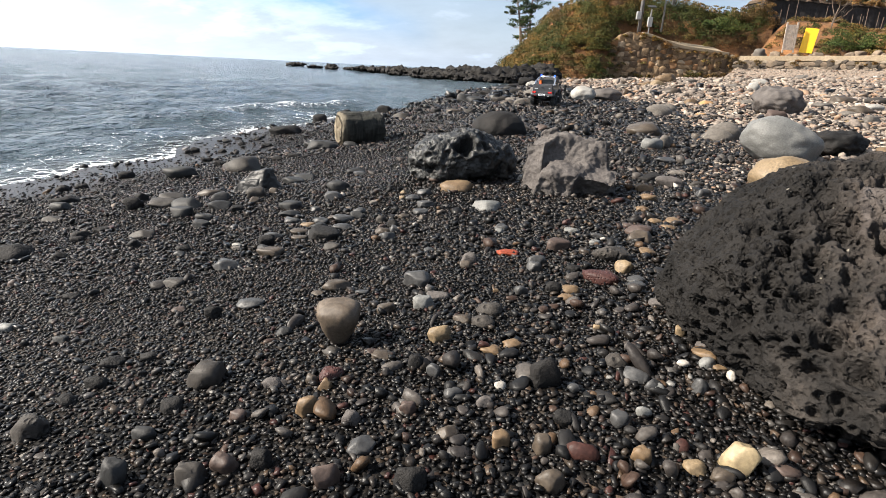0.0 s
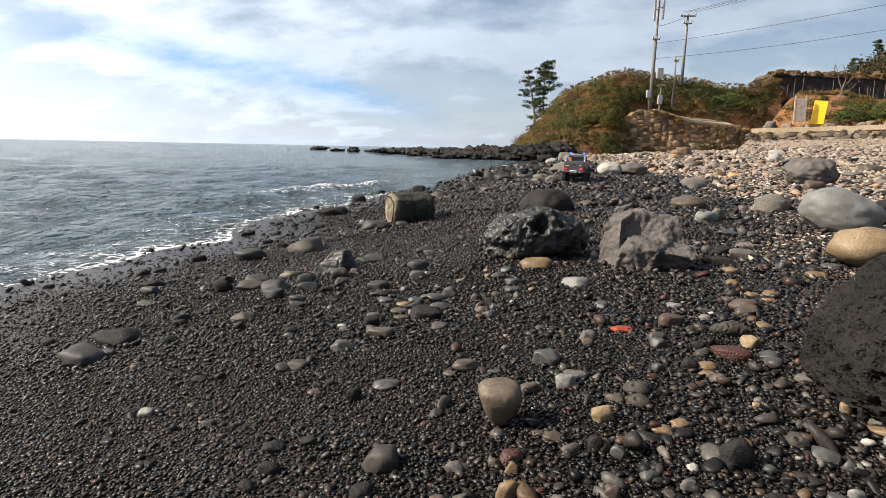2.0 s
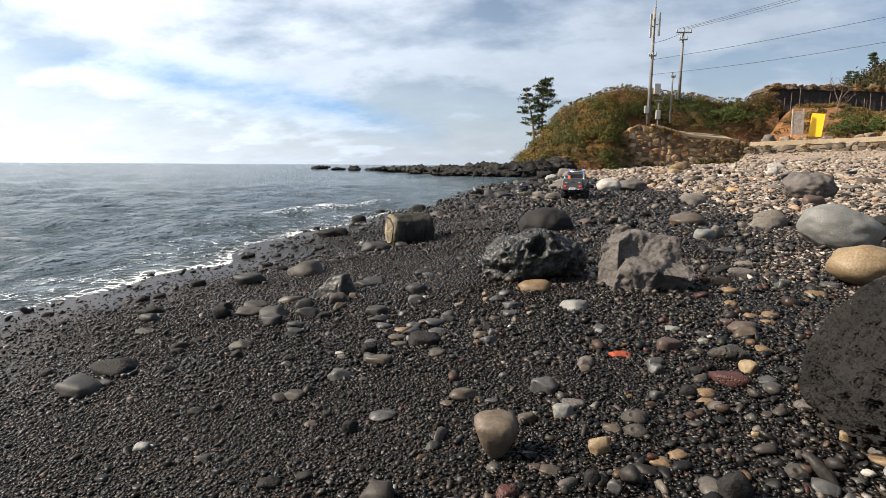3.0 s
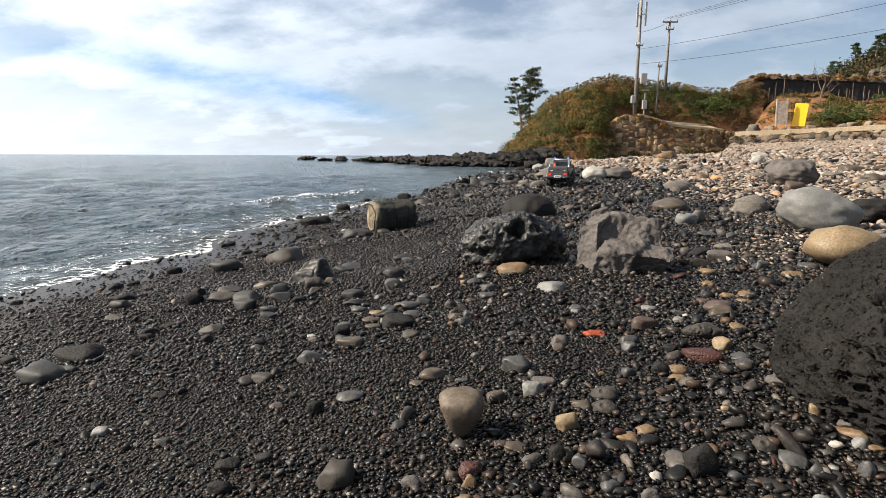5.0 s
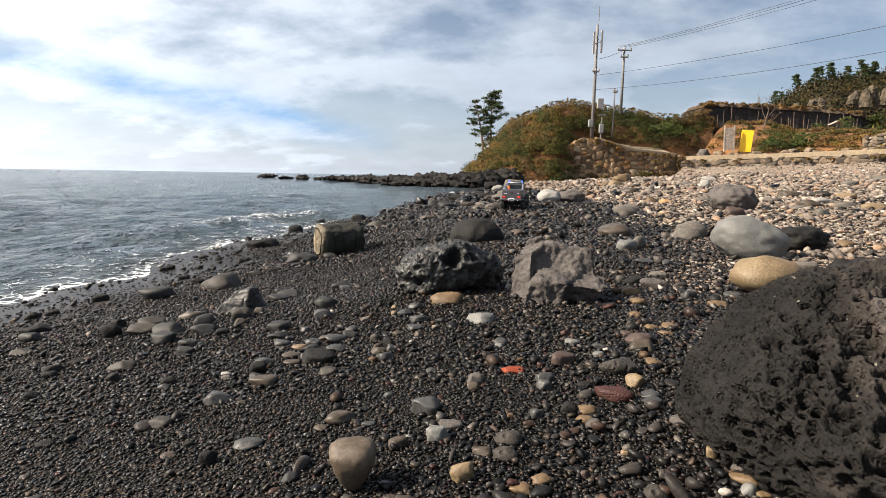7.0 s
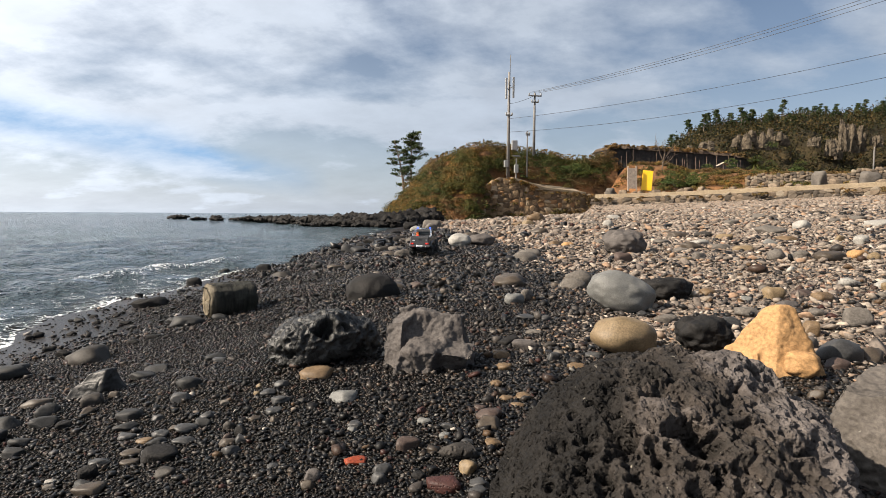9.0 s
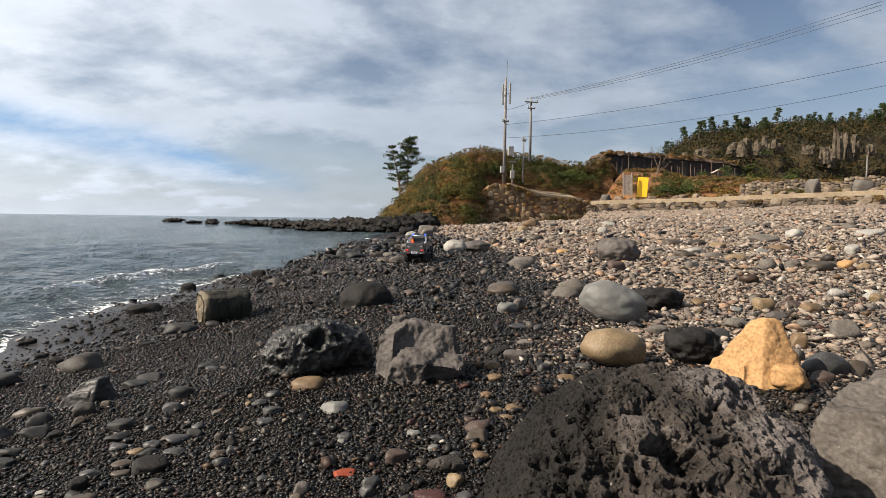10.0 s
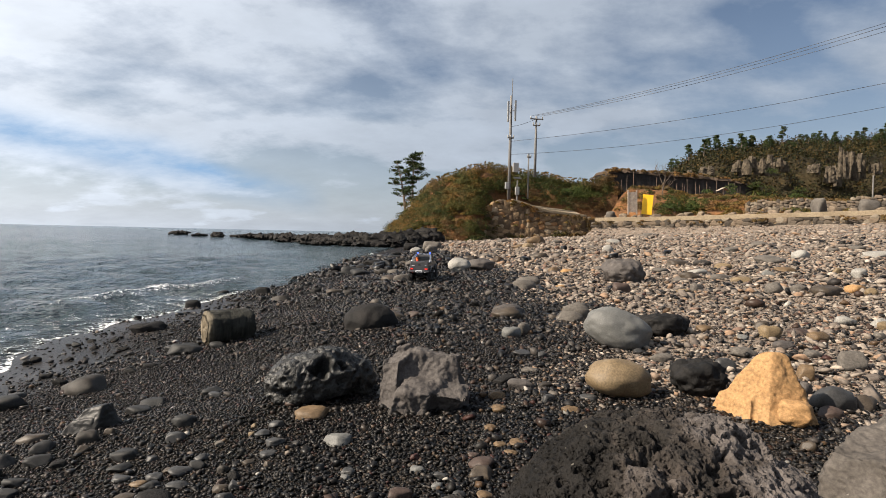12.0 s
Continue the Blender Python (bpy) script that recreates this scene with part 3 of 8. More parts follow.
def build_sea():
    ring = np.concatenate([np.geomspace(1.2, 14, 170), np.geomspace(14.3, 4600, 90)])
    ang = np.concatenate([np.linspace(-180, -62, 60)[:-1], np.linspace(-62, 25, 230), np.linspace(25, 180, 40)[1:]])
    R, A = np.meshgrid(ring, np.radians(ang), indexing="ij")
    X, Y = R * np.sin(A), R * np.cos(A)
    d = X - shore(Y)
    off = -d
    fade = np.clip(off / 1.5, 0.08, 1)
    calm = 1 / (1 + (R / 60) ** 2)
    Z = SEA_Z + fade * calm * (0.075 * lumps(X, Y, 1.1, 3) + 0.062 * lumps(X, Y, 3.1, 4) + 0.034 * lumps(X, Y, 7.5, 5) + 0.010 * lumps(X, Y, 16, 6) * (R < 12))
    # one small breaker runs along the shore, and lower swells stand behind it
    bend = off + 0.22 * lumps(Y, X * 0.3, 0.9, 8)
    crest = np.exp(-((bend - 1.05) / 0.19) ** 2) * np.clip(0.55 + 1.1 * lumps(Y, X * 0.2, 0.8, 9), 0, 1) * (Y < 9)
    Z += 0.085 * crest + 0.05 * np.exp(-((bend - 2.6) / 0.35) ** 2) * (Y < 14) + 0.03 * np.sin(bend * 2.2) * np.clip(off / 4, 0, 1) * calm
    edge = np.exp(-((off - 0.02 - 0.16 * lumps(Y, X, 3.0, 12)) / 0.11) ** 2)
    foam = 1.0 * edge * np.clip(0.8 + 0.9 * lumps(X, Y, 2.4, 15), 0, 1.15) + 0.38 * np.clip(1 - off / 1.3, 0, 1) + 0.46 * crest * (bend < 1.14) + 0.12 * np.exp(-((bend - 0.6) / 0.4) ** 2)
    foam = foam * np.interp(Y, [6, 9], [1.0, 0.45])
    foam = np.where(R > 80, 0, foam)
    shallow = np.clip(0.72 - off / 0.55, 0, 0.72)
    me = grid_mesh("sea", X, Y, Z, M_SEA)
    attribute(me, "foam", foam.ravel())
    attribute(me, "shallow", shallow.ravel())
    return tagged(new("sea", me), "grey-blue choppy sea with small breaking waves and foam", "sea", kind="structure")


sea_sheet = build_sea()

# ---- boulders and stones ----
FOLD = {k: ico(k) for k in (1, 2, 3, 4, 5, 6, 7, 8)}


def fbm(p, octaves=4, lac=2.1):
    return noise.fractal(p, 1.0, lac, octaves)


def normals_of(v, f):
    a, b, c = v[f[:, 0]], v[f[:, 1]], v[f[:, 2]]
    n = np.cross(b - a, c - a)
    out = np.zeros_like(v)
    for k in range(3):
        np.add.at(out, f[:, k], n)
    return out / (np.linalg.norm(out, axis=1)[:, None] + 1e-12)


def boulder_mesh(name, size, seed, mat, sub=4, lump=0.18, fine=0.03, square=2.0, shape=None, pits=(), facets=0, holes=()):
    """A stone of the given width, depth and height, its base at z = 0. square: 2 is round, more is blockier; fine: roughness as a
    share of its size; pits: (width, depth) of pores in metres; holes: (x, y, z, radius, depth) of single
    cavities; facets: broken flat faces."""
    v, f = FOLD[sub]
    rnd = random.Random(seed)
    off = Vector((rnd.random() * 40, rnd.random() * 40, rnd.random() * 40))
    out = np.empty_like(v)
    for i, q in enumerate(v):
        n = Vector(q)
        k = 1 + lump * fbm(n * 1.3 + off, 3)
        if square != 2.0:
            n = n / (abs(n.x) ** square + abs(n.y) ** square + abs(n.z) ** square) ** (1 / square)
        n = n * k
        out[i] = shape(n) if shape else n
    for _ in range(facets):
        a = Vector((rnd.gauss(0, 1), rnd.gauss(0, 1), rnd.gauss(0, 0.8))).normalized()
        a, c = np.array(a), rnd.uniform(0.66, 0.92)
        over = np.maximum(0.0, out @ a - c)
        out -= 0.92 * over[:, None] * a
    lo, hi = out.min(0), out.max(0)
    out = (out - (lo + hi) / 2) / (hi - lo) * np.array(size)
    big = max(size)
    if fine or pits:
        way = normals_of(out, f)
        push = np.zeros(len(out))
        for i, q in enumerate(out):
            p = Vector(q)
            h = fine * big * 0.5 * fbm(p * (7.0 / big) + off, 5) if fine else 0.0
            for w, deep in pits:
                cell = p / w + off
                gate = noise.noise(p / (w * 3.5) + off)
                if gate > -0.45:
                    hole = min(1.0, max(0.0, 0.44 - noise.voronoi(cell)[0][0]) * 6.0)
                    h -= deep * hole * hole * (3 - 2 * hole) * min(1.0, (gate + 0.45) * 4)
            if pits:
                h += 0.0022 * fbm(p * 110 + off, 3)
            push[i] = h
        out = out + way * push[:, None]
    out[:, 2] -= out[:, 2].min()
    if holes:
        for x, y, z, wide, deep in holes:
            off_c = out - np.array((x, y, z))
            way = np.array((x, y, z)) - np.array((0, 0, size[2] * 0.25))
            way /= np.linalg.norm(way)
            flat_off = off_c - (off_c @ way)[:, None] * way
            ang = np.arctan2(flat_off[:, 2], flat_off[:, 0] + flat_off[:, 1])
            rim = wide * (1 + 0.22 * np.sin(2 * ang + 40 * x) + 0.14 * np.sin(5 * ang + 70 * y))
            near_by = np.linalg.norm(off_c, axis=1) < 2.2 * wide
            k = np.clip(1.35 * (1 - np.linalg.norm(flat_off, axis=1) / rim), 0, 1) * near_by
            out = out - (deep * k * k * (3 - 2 * k))[:, None] * way
    return fast_mesh(name, out, f, mat)


def boulder(name, x, y, size, label, mat, seed, turn=0.0, sink=0.12, category="rock", tilt=(0, 0), group="", z=None, **shape):
    ob = new(name, boulder_mesh(name, size, seed, mat, **shape))
    base = float(ground_z(x, y)) if z is None else z
    ob.matrix_world = pose(x, y, base - sink * size[2], tilt[0], tilt[1], turn)
    return tagged(ob, label, category, group)


def shape_cone(n):
    k = 0.30 + 0.70 * min(1.0, max(0.0, n.z * 0.55 + 0.55))
    return (n.x * k, n.y * k, n.z)


def shape_big(n):
    """A hump, highest towards its far end."""
    k = 1.0 - 0.20 * max(0.0, n.z + 0.15) ** 1.3
    apron = 0.60 * max(0.0, -n.x) * max(0.0, 0.30 - n.z) * max(0.0, min(1.0, 0.15 - 1.3 * n.y))
    return (n.x * k + 0.14 * n.z - apron, n.y * k - 0.14 * max(0.0, n.z + 0.2) - 0.45 * apron, n.z * (1 - 0.35 * max(0.0, n.x - 0.05) * (n.z > 0)))


def fused(me, cell, worn=0):
    """The mesh with its overlapping lumps grown into one skin, its edges worn."""
    ob = new("lump", me)
    mod = ob.modifiers.new("skin", "REMESH")
    mod.mode, mod.voxel_size, mod.use_smooth_shade = "VOXEL", cell, True
    if worn:
        soft = ob.modifiers.new("wear", "SMOOTH")
        soft.factor, soft.iterations = 0.5, worn
    skin = bpy.data.meshes.new_from_object(ob.evaluated_get(bpy.context.evaluated_depsgraph_get()))
    bpy.data.objects.remove(ob)
    return skin


def joined(name, pieces, mat):
    """One stone made of several lumps grown together: (size, place, turns, settings) each."""
    V, F, n = [], [], 0
    for size, at, turns, how in pieces:
        me = boulder_mesh(name, size, how.pop("seed"), mat, **how)
        v = np.empty(3 * len(me.vertices))
        me.vertices.foreach_get("co", v)
        f = np.empty(3 * len(me.polygons), int)
        me.polygons.foreach_get("vertices", f)
        m = np.array(pose(*at, *turns))
        V.append(v.reshape(-1, 3) @ m[:3, :3].T + m[:3, 3])
        F.append(f.reshape(-1, 3) + n)
        n += len(V[-1])
        bpy.data.meshes.remove(me)
    return fused(fast_mesh(name, np.concatenate(V), np.concatenate(F), mat), 0.0036)


big_lava = boulder("lava_boulder", 0.561, 0.691, (0.70, 0.455, 0.280), "large rough porous dark grey lava boulder with deep holes", M_LAVA_BIG, 11, sink=0.19, turn=45,
                   sub=8, lump=0.13, fine=0.040, square=2.25, pits=((0.040, 0.013), (0.019, 0.014), (0.011, 0.009)), shape=shape_big, category="boulder",
                   holes=((-0.077, -0.001, 0.237, 0.020, 0.024), (-0.113, -0.050, 0.213, 0.036, 0.045), (-0.139, 0.011, 0.199, 0.026, 0.032), (-0.179, 0.049, 0.182, 0.018, 0.020), (-0.139, -0.072, 0.194, 0.017, 0.020), (-0.069, 0.06, 0.225, 0.014, 0.016)))
wet_lava = tagged(new("lava_rock", joined("lava_rock", [
    ((0.30, 0.26, 0.168), (-0.010, 0, 0), (0, -10, 10), dict(seed=23, sub=6, lump=0.17, fine=0.06, square=2.3, pits=((0.040, 0.008), (0.021, 0.009), (0.012, 0.007)), holes=((0.02, -0.095, 0.125, 0.034, 0.06), (0.085, -0.080, 0.120, 0.019, 0.035), (-0.10, -0.09, 0.08, 0.020, 0.03)))),
    ((0.17, 0.15, 0.14), (0.10, 0.02, 0), (0, 0, 30), dict(seed=24, sub=5, lump=0.25, fine=0.07, square=2.4, pits=((0.02, 0.008), (0.012, 0.005))))], M_LAVA_WET)),
    "wet black porous lava rock with deep holes", "rock")
wet_lava.location = (0.045, 1.72, float(ground_z(0.045, 1.72)) - 0.02)
def broken(name, chunks, mat, cell, rough, seed, worn=14, wide=10):
    """A broken rock: chunks of eight corners each (four below, four above) grown into one skin, then roughened."""
    bm = bmesh.new()
    for low, high in chunks:
        a = [bm.verts.new((x, y, -0.03)) for x, y in low]
        b = [bm.verts.new(q) for q in high]
        bm.faces.new(a[::-1]), bm.faces.new(b)
        for k in range(4):
            bm.faces.new((a[k], a[(k + 1) % 4], b[(k + 1) % 4], b[k]))
    bmesh.ops.recalc_face_normals(bm, faces=bm.faces[:])
    bmesh.ops.triangulate(bm, faces=bm.faces[:])
    me = bpy.data.meshes.new(name)
    bm.to_mesh(me)
    bm.free()
    me.materials.append(mat)
    me = fused(me, cell, worn)
    off = Vector((seed, seed * 2.3, 0))
    v = np.empty(3 * len(me.vertices))
    n = np.empty(3 * len(me.vertices))
    me.vertices.foreach_get("co", v), me.vertices.foreach_get("normal", n)
    v, n = v.reshape(-1, 3), n.reshape(-1, 3)
    push = np.array([rough * (2.6 * fbm(Vector(q) * wide + off, 3) + 0.8 * abs(fbm(Vector(q) * 26 + off, 3)) + 0.4 * fbm(Vector(q) * 80 + off, 3)) for q in v])
    me.vertices.foreach_set("co", (v + n * push[:, None]).ravel())
    me.update()
    return me


block = tagged(new("basalt_block", broken("basalt_block", [
    ([(-0.142, -0.02), (-0.078, -0.100), (-0.030, 0.03), (-0.10, 0.08)], [(-0.134, 0.005, 0.136), (-0.078, -0.016, 0.140), (-0.036, 0.036, 0.154), (-0.10, 0.07, 0.148)]),
    ([(-0.11, 0.03), (-0.03, 0.04), (-0.03, 0.11), (-0.10, 0.11)], [(-0.096, 0.055, 0.166), (-0.048, 0.06, 0.176), (-0.045, 0.10, 0.168), (-0.09, 0.10, 0.160)]),
    ([(-0.100, -0.068), (0.128, -0.036), (0.134, 0.11), (-0.09, 0.11)], [(-0.070, 0.026, 0.160), (0.100, 0.040, 0.150), (0.112, 0.10, 0.138), (-0.03, 0.10, 0.162)]),
    ([(-0.105, -0.100), (0.000, -0.075), (0.060, 0.03), (-0.06, 0.03)], [(-0.078, -0.084, 0.070), (0.024, -0.106, 0.066), (0.060, -0.01, 0.078), (-0.05, 0.0, 0.094)]),
    ([(0.000, -0.035), (0.080, -0.015), (0.120, 0.03), (0.0, 0.03)], [(-0.010, -0.080, 0.070), (0.130, -0.078, 0.046), (0.142, 0.0, 0.074), (0.0, 0.0, 0.084)])], M_SLATE, 0.0030, 0.0058, 3, 16, 12)),
    "blocky grey basalt rock with a cleft and broken step", "rock")
block.matrix_world = pose(0.352, 1.57, float(ground_z(0.352, 1.57)) - 0.004, 0, 0, -12)
dome = boulder("dome_stone", 0.268, 3.0, (0.30, 0.25, 0.22), "dark domed stone half buried in gravel", M_DARK, 37, sink=0.42, sub=5, lump=0.08, fine=0.03)
grey = boulder("smooth_boulder", 1.295, 2.23, (0.298, 0.22, 0.19), "smooth rounded light grey boulder", M_SMOOTH, 41, sink=0.05, turn=-14, tilt=(0, 19), sub=5, lump=0.11, fine=0.005, square=2.2, category="boulder")
beige = boulder("beige_cobble", 0.965, 1.55, (0.215, 0.16, 0.125), "rounded beige cobble on pebbles", M_BEIGE, 43, sink=0.06, sub=4, lump=0.10, fine=0.008, square=2.3, tilt=(0, 6), category="cobble")
dark = boulder("dark_cobble", 1.225, 1.52, (0.18, 0.15, 0.12), "dark angular cobble beside an ochre rock", M_DARK, 47, sink=0.12, sub=5, lump=0.18, fine=0.07, square=2.6, category="cobble")
dark_b = boulder("dark_cobble", 1.66, 2.40, (0.30, 0.20, 0.125), "dark rough cobble beside a smooth grey boulder", M_DARK, 49, sink=0.2, sub=5, lump=0.2, fine=0.09, category="cobble")
ochre = tagged(new("ochre_rock", broken("ochre_rock", [
    ([(-0.140, -0.02), (0.02, -0.098), (0.142, -0.02), (0.02, 0.11)], [(-0.022, 0.005, 0.172), (0.020, -0.016, 0.184), (0.052, 0.012, 0.176), (0.010, 0.05, 0.168)]),
    ([(-0.136, -0.02), (-0.02, -0.094), (0.02, 0.05), (-0.10, 0.06)], [(-0.104, -0.005, 0.048), (-0.02, -0.066, 0.052), (0.0, 0.04, 0.09), (-0.07, 0.05, 0.06)]),
    ([(0.02, -0.07), (0.146, -0.02), (0.13, 0.06), (0.02, 0.08)], [(0.036, -0.030, 0.128), (0.092, 0.0, 0.086), (0.085, 0.05, 0.085), (0.03, 0.06, 0.13)])], M_OCHRE, 0.0034, 0.0030, 5, 34, 10)),
    "pale ochre sandstone rock tapering to its top", "rock")
ochre.matrix_world = pose(1.282, 1.308, float(ground_z(1.282, 1.308)) + 0.002, 0, 0, -45) @ Matrix.Diagonal((1.06, 0.96, 1.0, 1))
ochre_b = boulder("ochre_cobble", 1.305, 1.218, (0.082, 0.07, 0.070), "small ochre sandstone lump leaning on a rock", M_OCHRE, 57, sink=-0.02, turn=-45, sub=4, lump=0.16, fine=0.02, square=3.2, category="cobble")
pale = tagged(new("pale_rock", broken("pale_rock", [
    ([(-0.21, -0.10), (0.06, -0.30), (0.28, -0.06), (0.02, 0.22)], [(-0.185, -0.07, 0.150), (0.06, -0.26, 0.160), (0.23, -0.03, 0.190), (0.02, 0.16, 0.185)]),
    ([(-0.16, 0.0), (0.0, -0.12), (0.16, 0.0), (0.0, 0.14)], [(-0.09, 0.01, 0.185), (0.02, -0.09, 0.195), (0.12, 0.01, 0.215), (0.02, 0.10, 0.205)])], M_ASHEN, 0.005, 0.008, 7, 26, 8)),
    "large pale grey weathered rock with flaking crust", "rock")
pale.matrix_world = pose(1.165, 0.735, float(ground_z(1.19, 0.79)) - 0.004, 0, 0, -35) @ Matrix.Diagonal((1.12, 1.22, 1.0, 1))
cone = boulder("brown_stone", -0.131, 0.634, (0.056, 0.05, 0.066), "brown drop-shaped stone standing among wet pebbles", M_CONE, 61, sink=0.10, sub=4, lump=0.10, fine=0.01, square=2.5, shape=shape_cone, category="stone")
shiny = tagged(new("wet_stone", broken("wet_stone", [
    ([(-0.085, -0.02), (0.01, -0.065), (0.085, 0.0), (0.02, 0.06)], [(-0.01, -0.005, 0.070), (0.030, -0.022, 0.082), (0.048, 0.01, 0.078), (0.02, 0.03, 0.070)]),
    ([(-0.075, -0.03), (0.0, -0.055), (0.05, 0.0), (-0.02, 0.03)], [(-0.045, -0.01, 0.036), (0.01, -0.035, 0.045), (0.04, 0.0, 0.060), (0.0, 0.02, 0.055)])], M_WETFACE, 0.0022, 0.0018, 9, 8, 20)),
    "angular dark stone with wet glossy faces", "stone")
shiny.matrix_world = pose(-0.605, 1.69, float(ground_z(-0.605, 1.69)) + 0.002, 0, 0, 15) @ Matrix.Diagonal((1.12, 1.0, 0.86, 1))
white = boulder("white_boulder", 1.70, 7.3, (0.33, 0.3, 0.22), "pale whitish rounded boulder", M_WHITE, 71, sink=0.1, sub=4, lump=0.14, fine=0.02, category="boulder")
white_b = boulder("dark_boulder", 2.05, 7.5, (0.40, 0.3, 0.20), "grey-brown boulder beside a whitish one", M_SLATE, 73, sink=0.1, sub=4, lump=0.16, fine=0.03, category="boulder")
grey_b = boulder("rough_boulder", 2.87, 4.98, (0.43, 0.36, 0.28), "rough grey-brown boulder on the dry cobbles", M_SLATE, 79, sink=0.15, sub=5, lump=0.18, fine=0.09, square=2.4, category="boulder")


def driftwood():
    """A short thick log lying on the gravel, squared by wear, its end pale and cracked."""
    n, m, half, r = 96, 40, 0.128, 0.091
    deep = [0.04 * fbm(Vector((math.cos(2 * math.pi * k / n) * 2.2, math.sin(2 * math.pi * k / n) * 2.2, 3.0)), 3) for k in range(n)]
    verts, faces = [], []
    for j in range(m + 1):
        s = -1 + 2 * j / m
        for k in range(n):
            a = 2 * math.pi * k / n
            rr = r * (1 + deep[k] + 0.05 * fbm(Vector((math.cos(a) * 2, math.sin(a) * 2, s * 2))) + 0.03 * fbm(Vector((math.cos(a) * 9, math.sin(a) * 9, s * 4))))
            rr *= (abs(math.cos(a)) ** 2.4 + abs(math.sin(a)) ** 2.4) ** (-1 / 2.4) * (1 - 0.20 * (max(0.0, abs(s) - 0.80) / 0.20) ** 2)
            verts.append((s * half + 0.012 * fbm(Vector((a, 0, s * 3))), rr * math.cos(a), rr * math.sin(a)))
    for j in range(m):
        for k in range(n):
            faces.append((j * n + k, j * n + (k + 1) % n, (j + 1) * n + (k + 1) % n, (j + 1) * n + k))
    for j, s in ((0, -1), (m, 1)):
        prev = [j * n + k for k in range(n)]
        for ring in range(1, 7):
            cur = []
            for k in range(n):
                a = 2 * math.pi * k / n
                q = Vector(verts[j * n + k])
                w = 1 - ring / 7
                dent = 0.004 * fbm(Vector((math.cos(a) * w * 7, math.sin(a) * w * 7, s)), 4)
                verts.append((q.x + s * 0.0012 * ring + dent, q.y * w, q.z * w))
                cur.append(len(verts) - 1)
            for k in range(n):
                faces.append((prev[k], prev[(k + 1) % n], cur[(k + 1) % n], cur[k]))
            prev = cur
        faces.append(prev)
    ob = new("driftwood_log", mesh_from("driftwood_log", verts, faces, M_LOG))
    ob.matrix_world = pose(-0.51, 3.14, float(ground_z(-0.51, 3.14)) + 0.076, 6, 0, 27)
    return tagged(ob, "short thick weathered log lying on black gravel", "log")


driftwood()

# stones that can be told apart, each of its own size, colour and place
STONE_COUNT = [0]


def stone(x, y, w, h, mat, label, turn=None, flat=0.75, square=2.7, lump=0.26, sink=0.32):
    STONE_COUNT[0] += 1
    k = STONE_COUNT[0]
    return boulder("stone", x, y, (w, w * flat, h * 1.26), label, mat, 500 + k, sink=sink, turn=(37 * k) % 40 - 20 if turn is None else turn,
                   sub=3, lump=lump, fine=0.03, square=square, facets=7, category="stone", group="stones on the beach")


stone(0.034, 0.214, 0.006, 0.002, M_TAN, "small tan stone on wet black gravel")
stone(-0.018, 0.370, 0.028, 0.022, M_DARK, "small dark basalt stone on wet black gravel")
stone(0.099, 0.372, 0.026, 0.020, M_BROWN, "small brown rounded stone on wet black gravel")
stone(-0.090, 0.377, 0.026, 0.024, M_RUST, "small reddish-brown stone on wet black gravel")
stone(-0.214, 0.390, 0.025, 0.018, M_WETBROWN, "small wet dark brown stone on wet black gravel")
stone(0.251, 0.389, 0.022, 0.011, M_BROWN, "small brown rounded stone on wet black gravel")
stone(-0.285, 0.394, 0.025, 0.028, M_WETGREY, "small wet dark grey stone on wet black gravel")
stone(0.311, 0.398, 0.025, 0.011, M_RUST, "small reddish-brown stone on wet black gravel")
stone(0.231, 0.398, 0.022, 0.011, M_BEIGE, "small beige rounded stone on wet black gravel")
stone(0.273, 0.404, 0.035, 0.030, M_CREAM, "pale cream angular stone on wet black gravel")
stone(-0.187, 0.401, 0.023, 0.019, M_RUST, "small reddish-brown stone on wet black gravel")
stone(-0.154, 0.402, 0.020, 0.020, M_DARK, "small dark basalt stone on wet black gravel")
stone(0.185, 0.405, 0.018, 0.020, M_TAN, "small tan stone on wet black gravel")
stone(-0.067, 0.417, 0.028, 0.012, M_GREY, "small grey rounded stone on wet black gravel")
stone(0.099, 0.414, 0.018, 0.020, M_BROWN, "small brown rounded stone on wet black gravel")
stone(0.061, 0.420, 0.018, 0.018, M_TAN, "small tan stone on wet black gravel")
stone(0.012, 0.428, 0.024, 0.013, M_BROWN, "small brown rounded stone on wet black gravel")
stone(-0.290, 0.455, 0.025, 0.014, M_WETGREY, "small wet dark grey stone on wet black gravel")
stone(0.127, 0.456, 0.022, 0.015, M_DARK, "small dark basalt stone on wet black gravel")
stone(-0.083, 0.456, 0.019, 0.016, M_SLATE, "small dull grey basalt stone on wet black gravel")
stone(0.181, 0.457, 0.019, 0.016, M_GREY, "small grey rounded stone on wet black gravel")
stone(-0.028, 0.468, 0.017, 0.015, M_RUST, "small reddish-brown stone on wet black gravel")
stone(-0.428, 0.477, 0.041, 0.028, M_LAVA, "rough porous dark stone on wet black gravel")
stone(-0.132, 0.474, 0.023, 0.025, M_TAN, "small tan stone on wet black gravel")
stone(-0.202, 0.474, 0.020, 0.012, M_RUST, "small reddish-brown stone on wet black gravel")
stone(0.211, 0.475, 0.016, 0.013, M_SMOOTH, "small smooth light grey stone on wet black gravel")
stone(0.049, 0.479, 0.017, 0.014, M_SLATE, "small dull grey basalt stone on wet black gravel")
stone(0.017, 0.498, 0.020, 0.010, M_GREY, "small grey rounded stone on wet black gravel")
stone(-0.285, 0.500, 0.024, 0.015, M_DARK, "small dark basalt stone on wet black gravel")
stone(0.149, 0.514, 0.016, 0.010, M_GREY, "small grey rounded stone on wet black gravel")
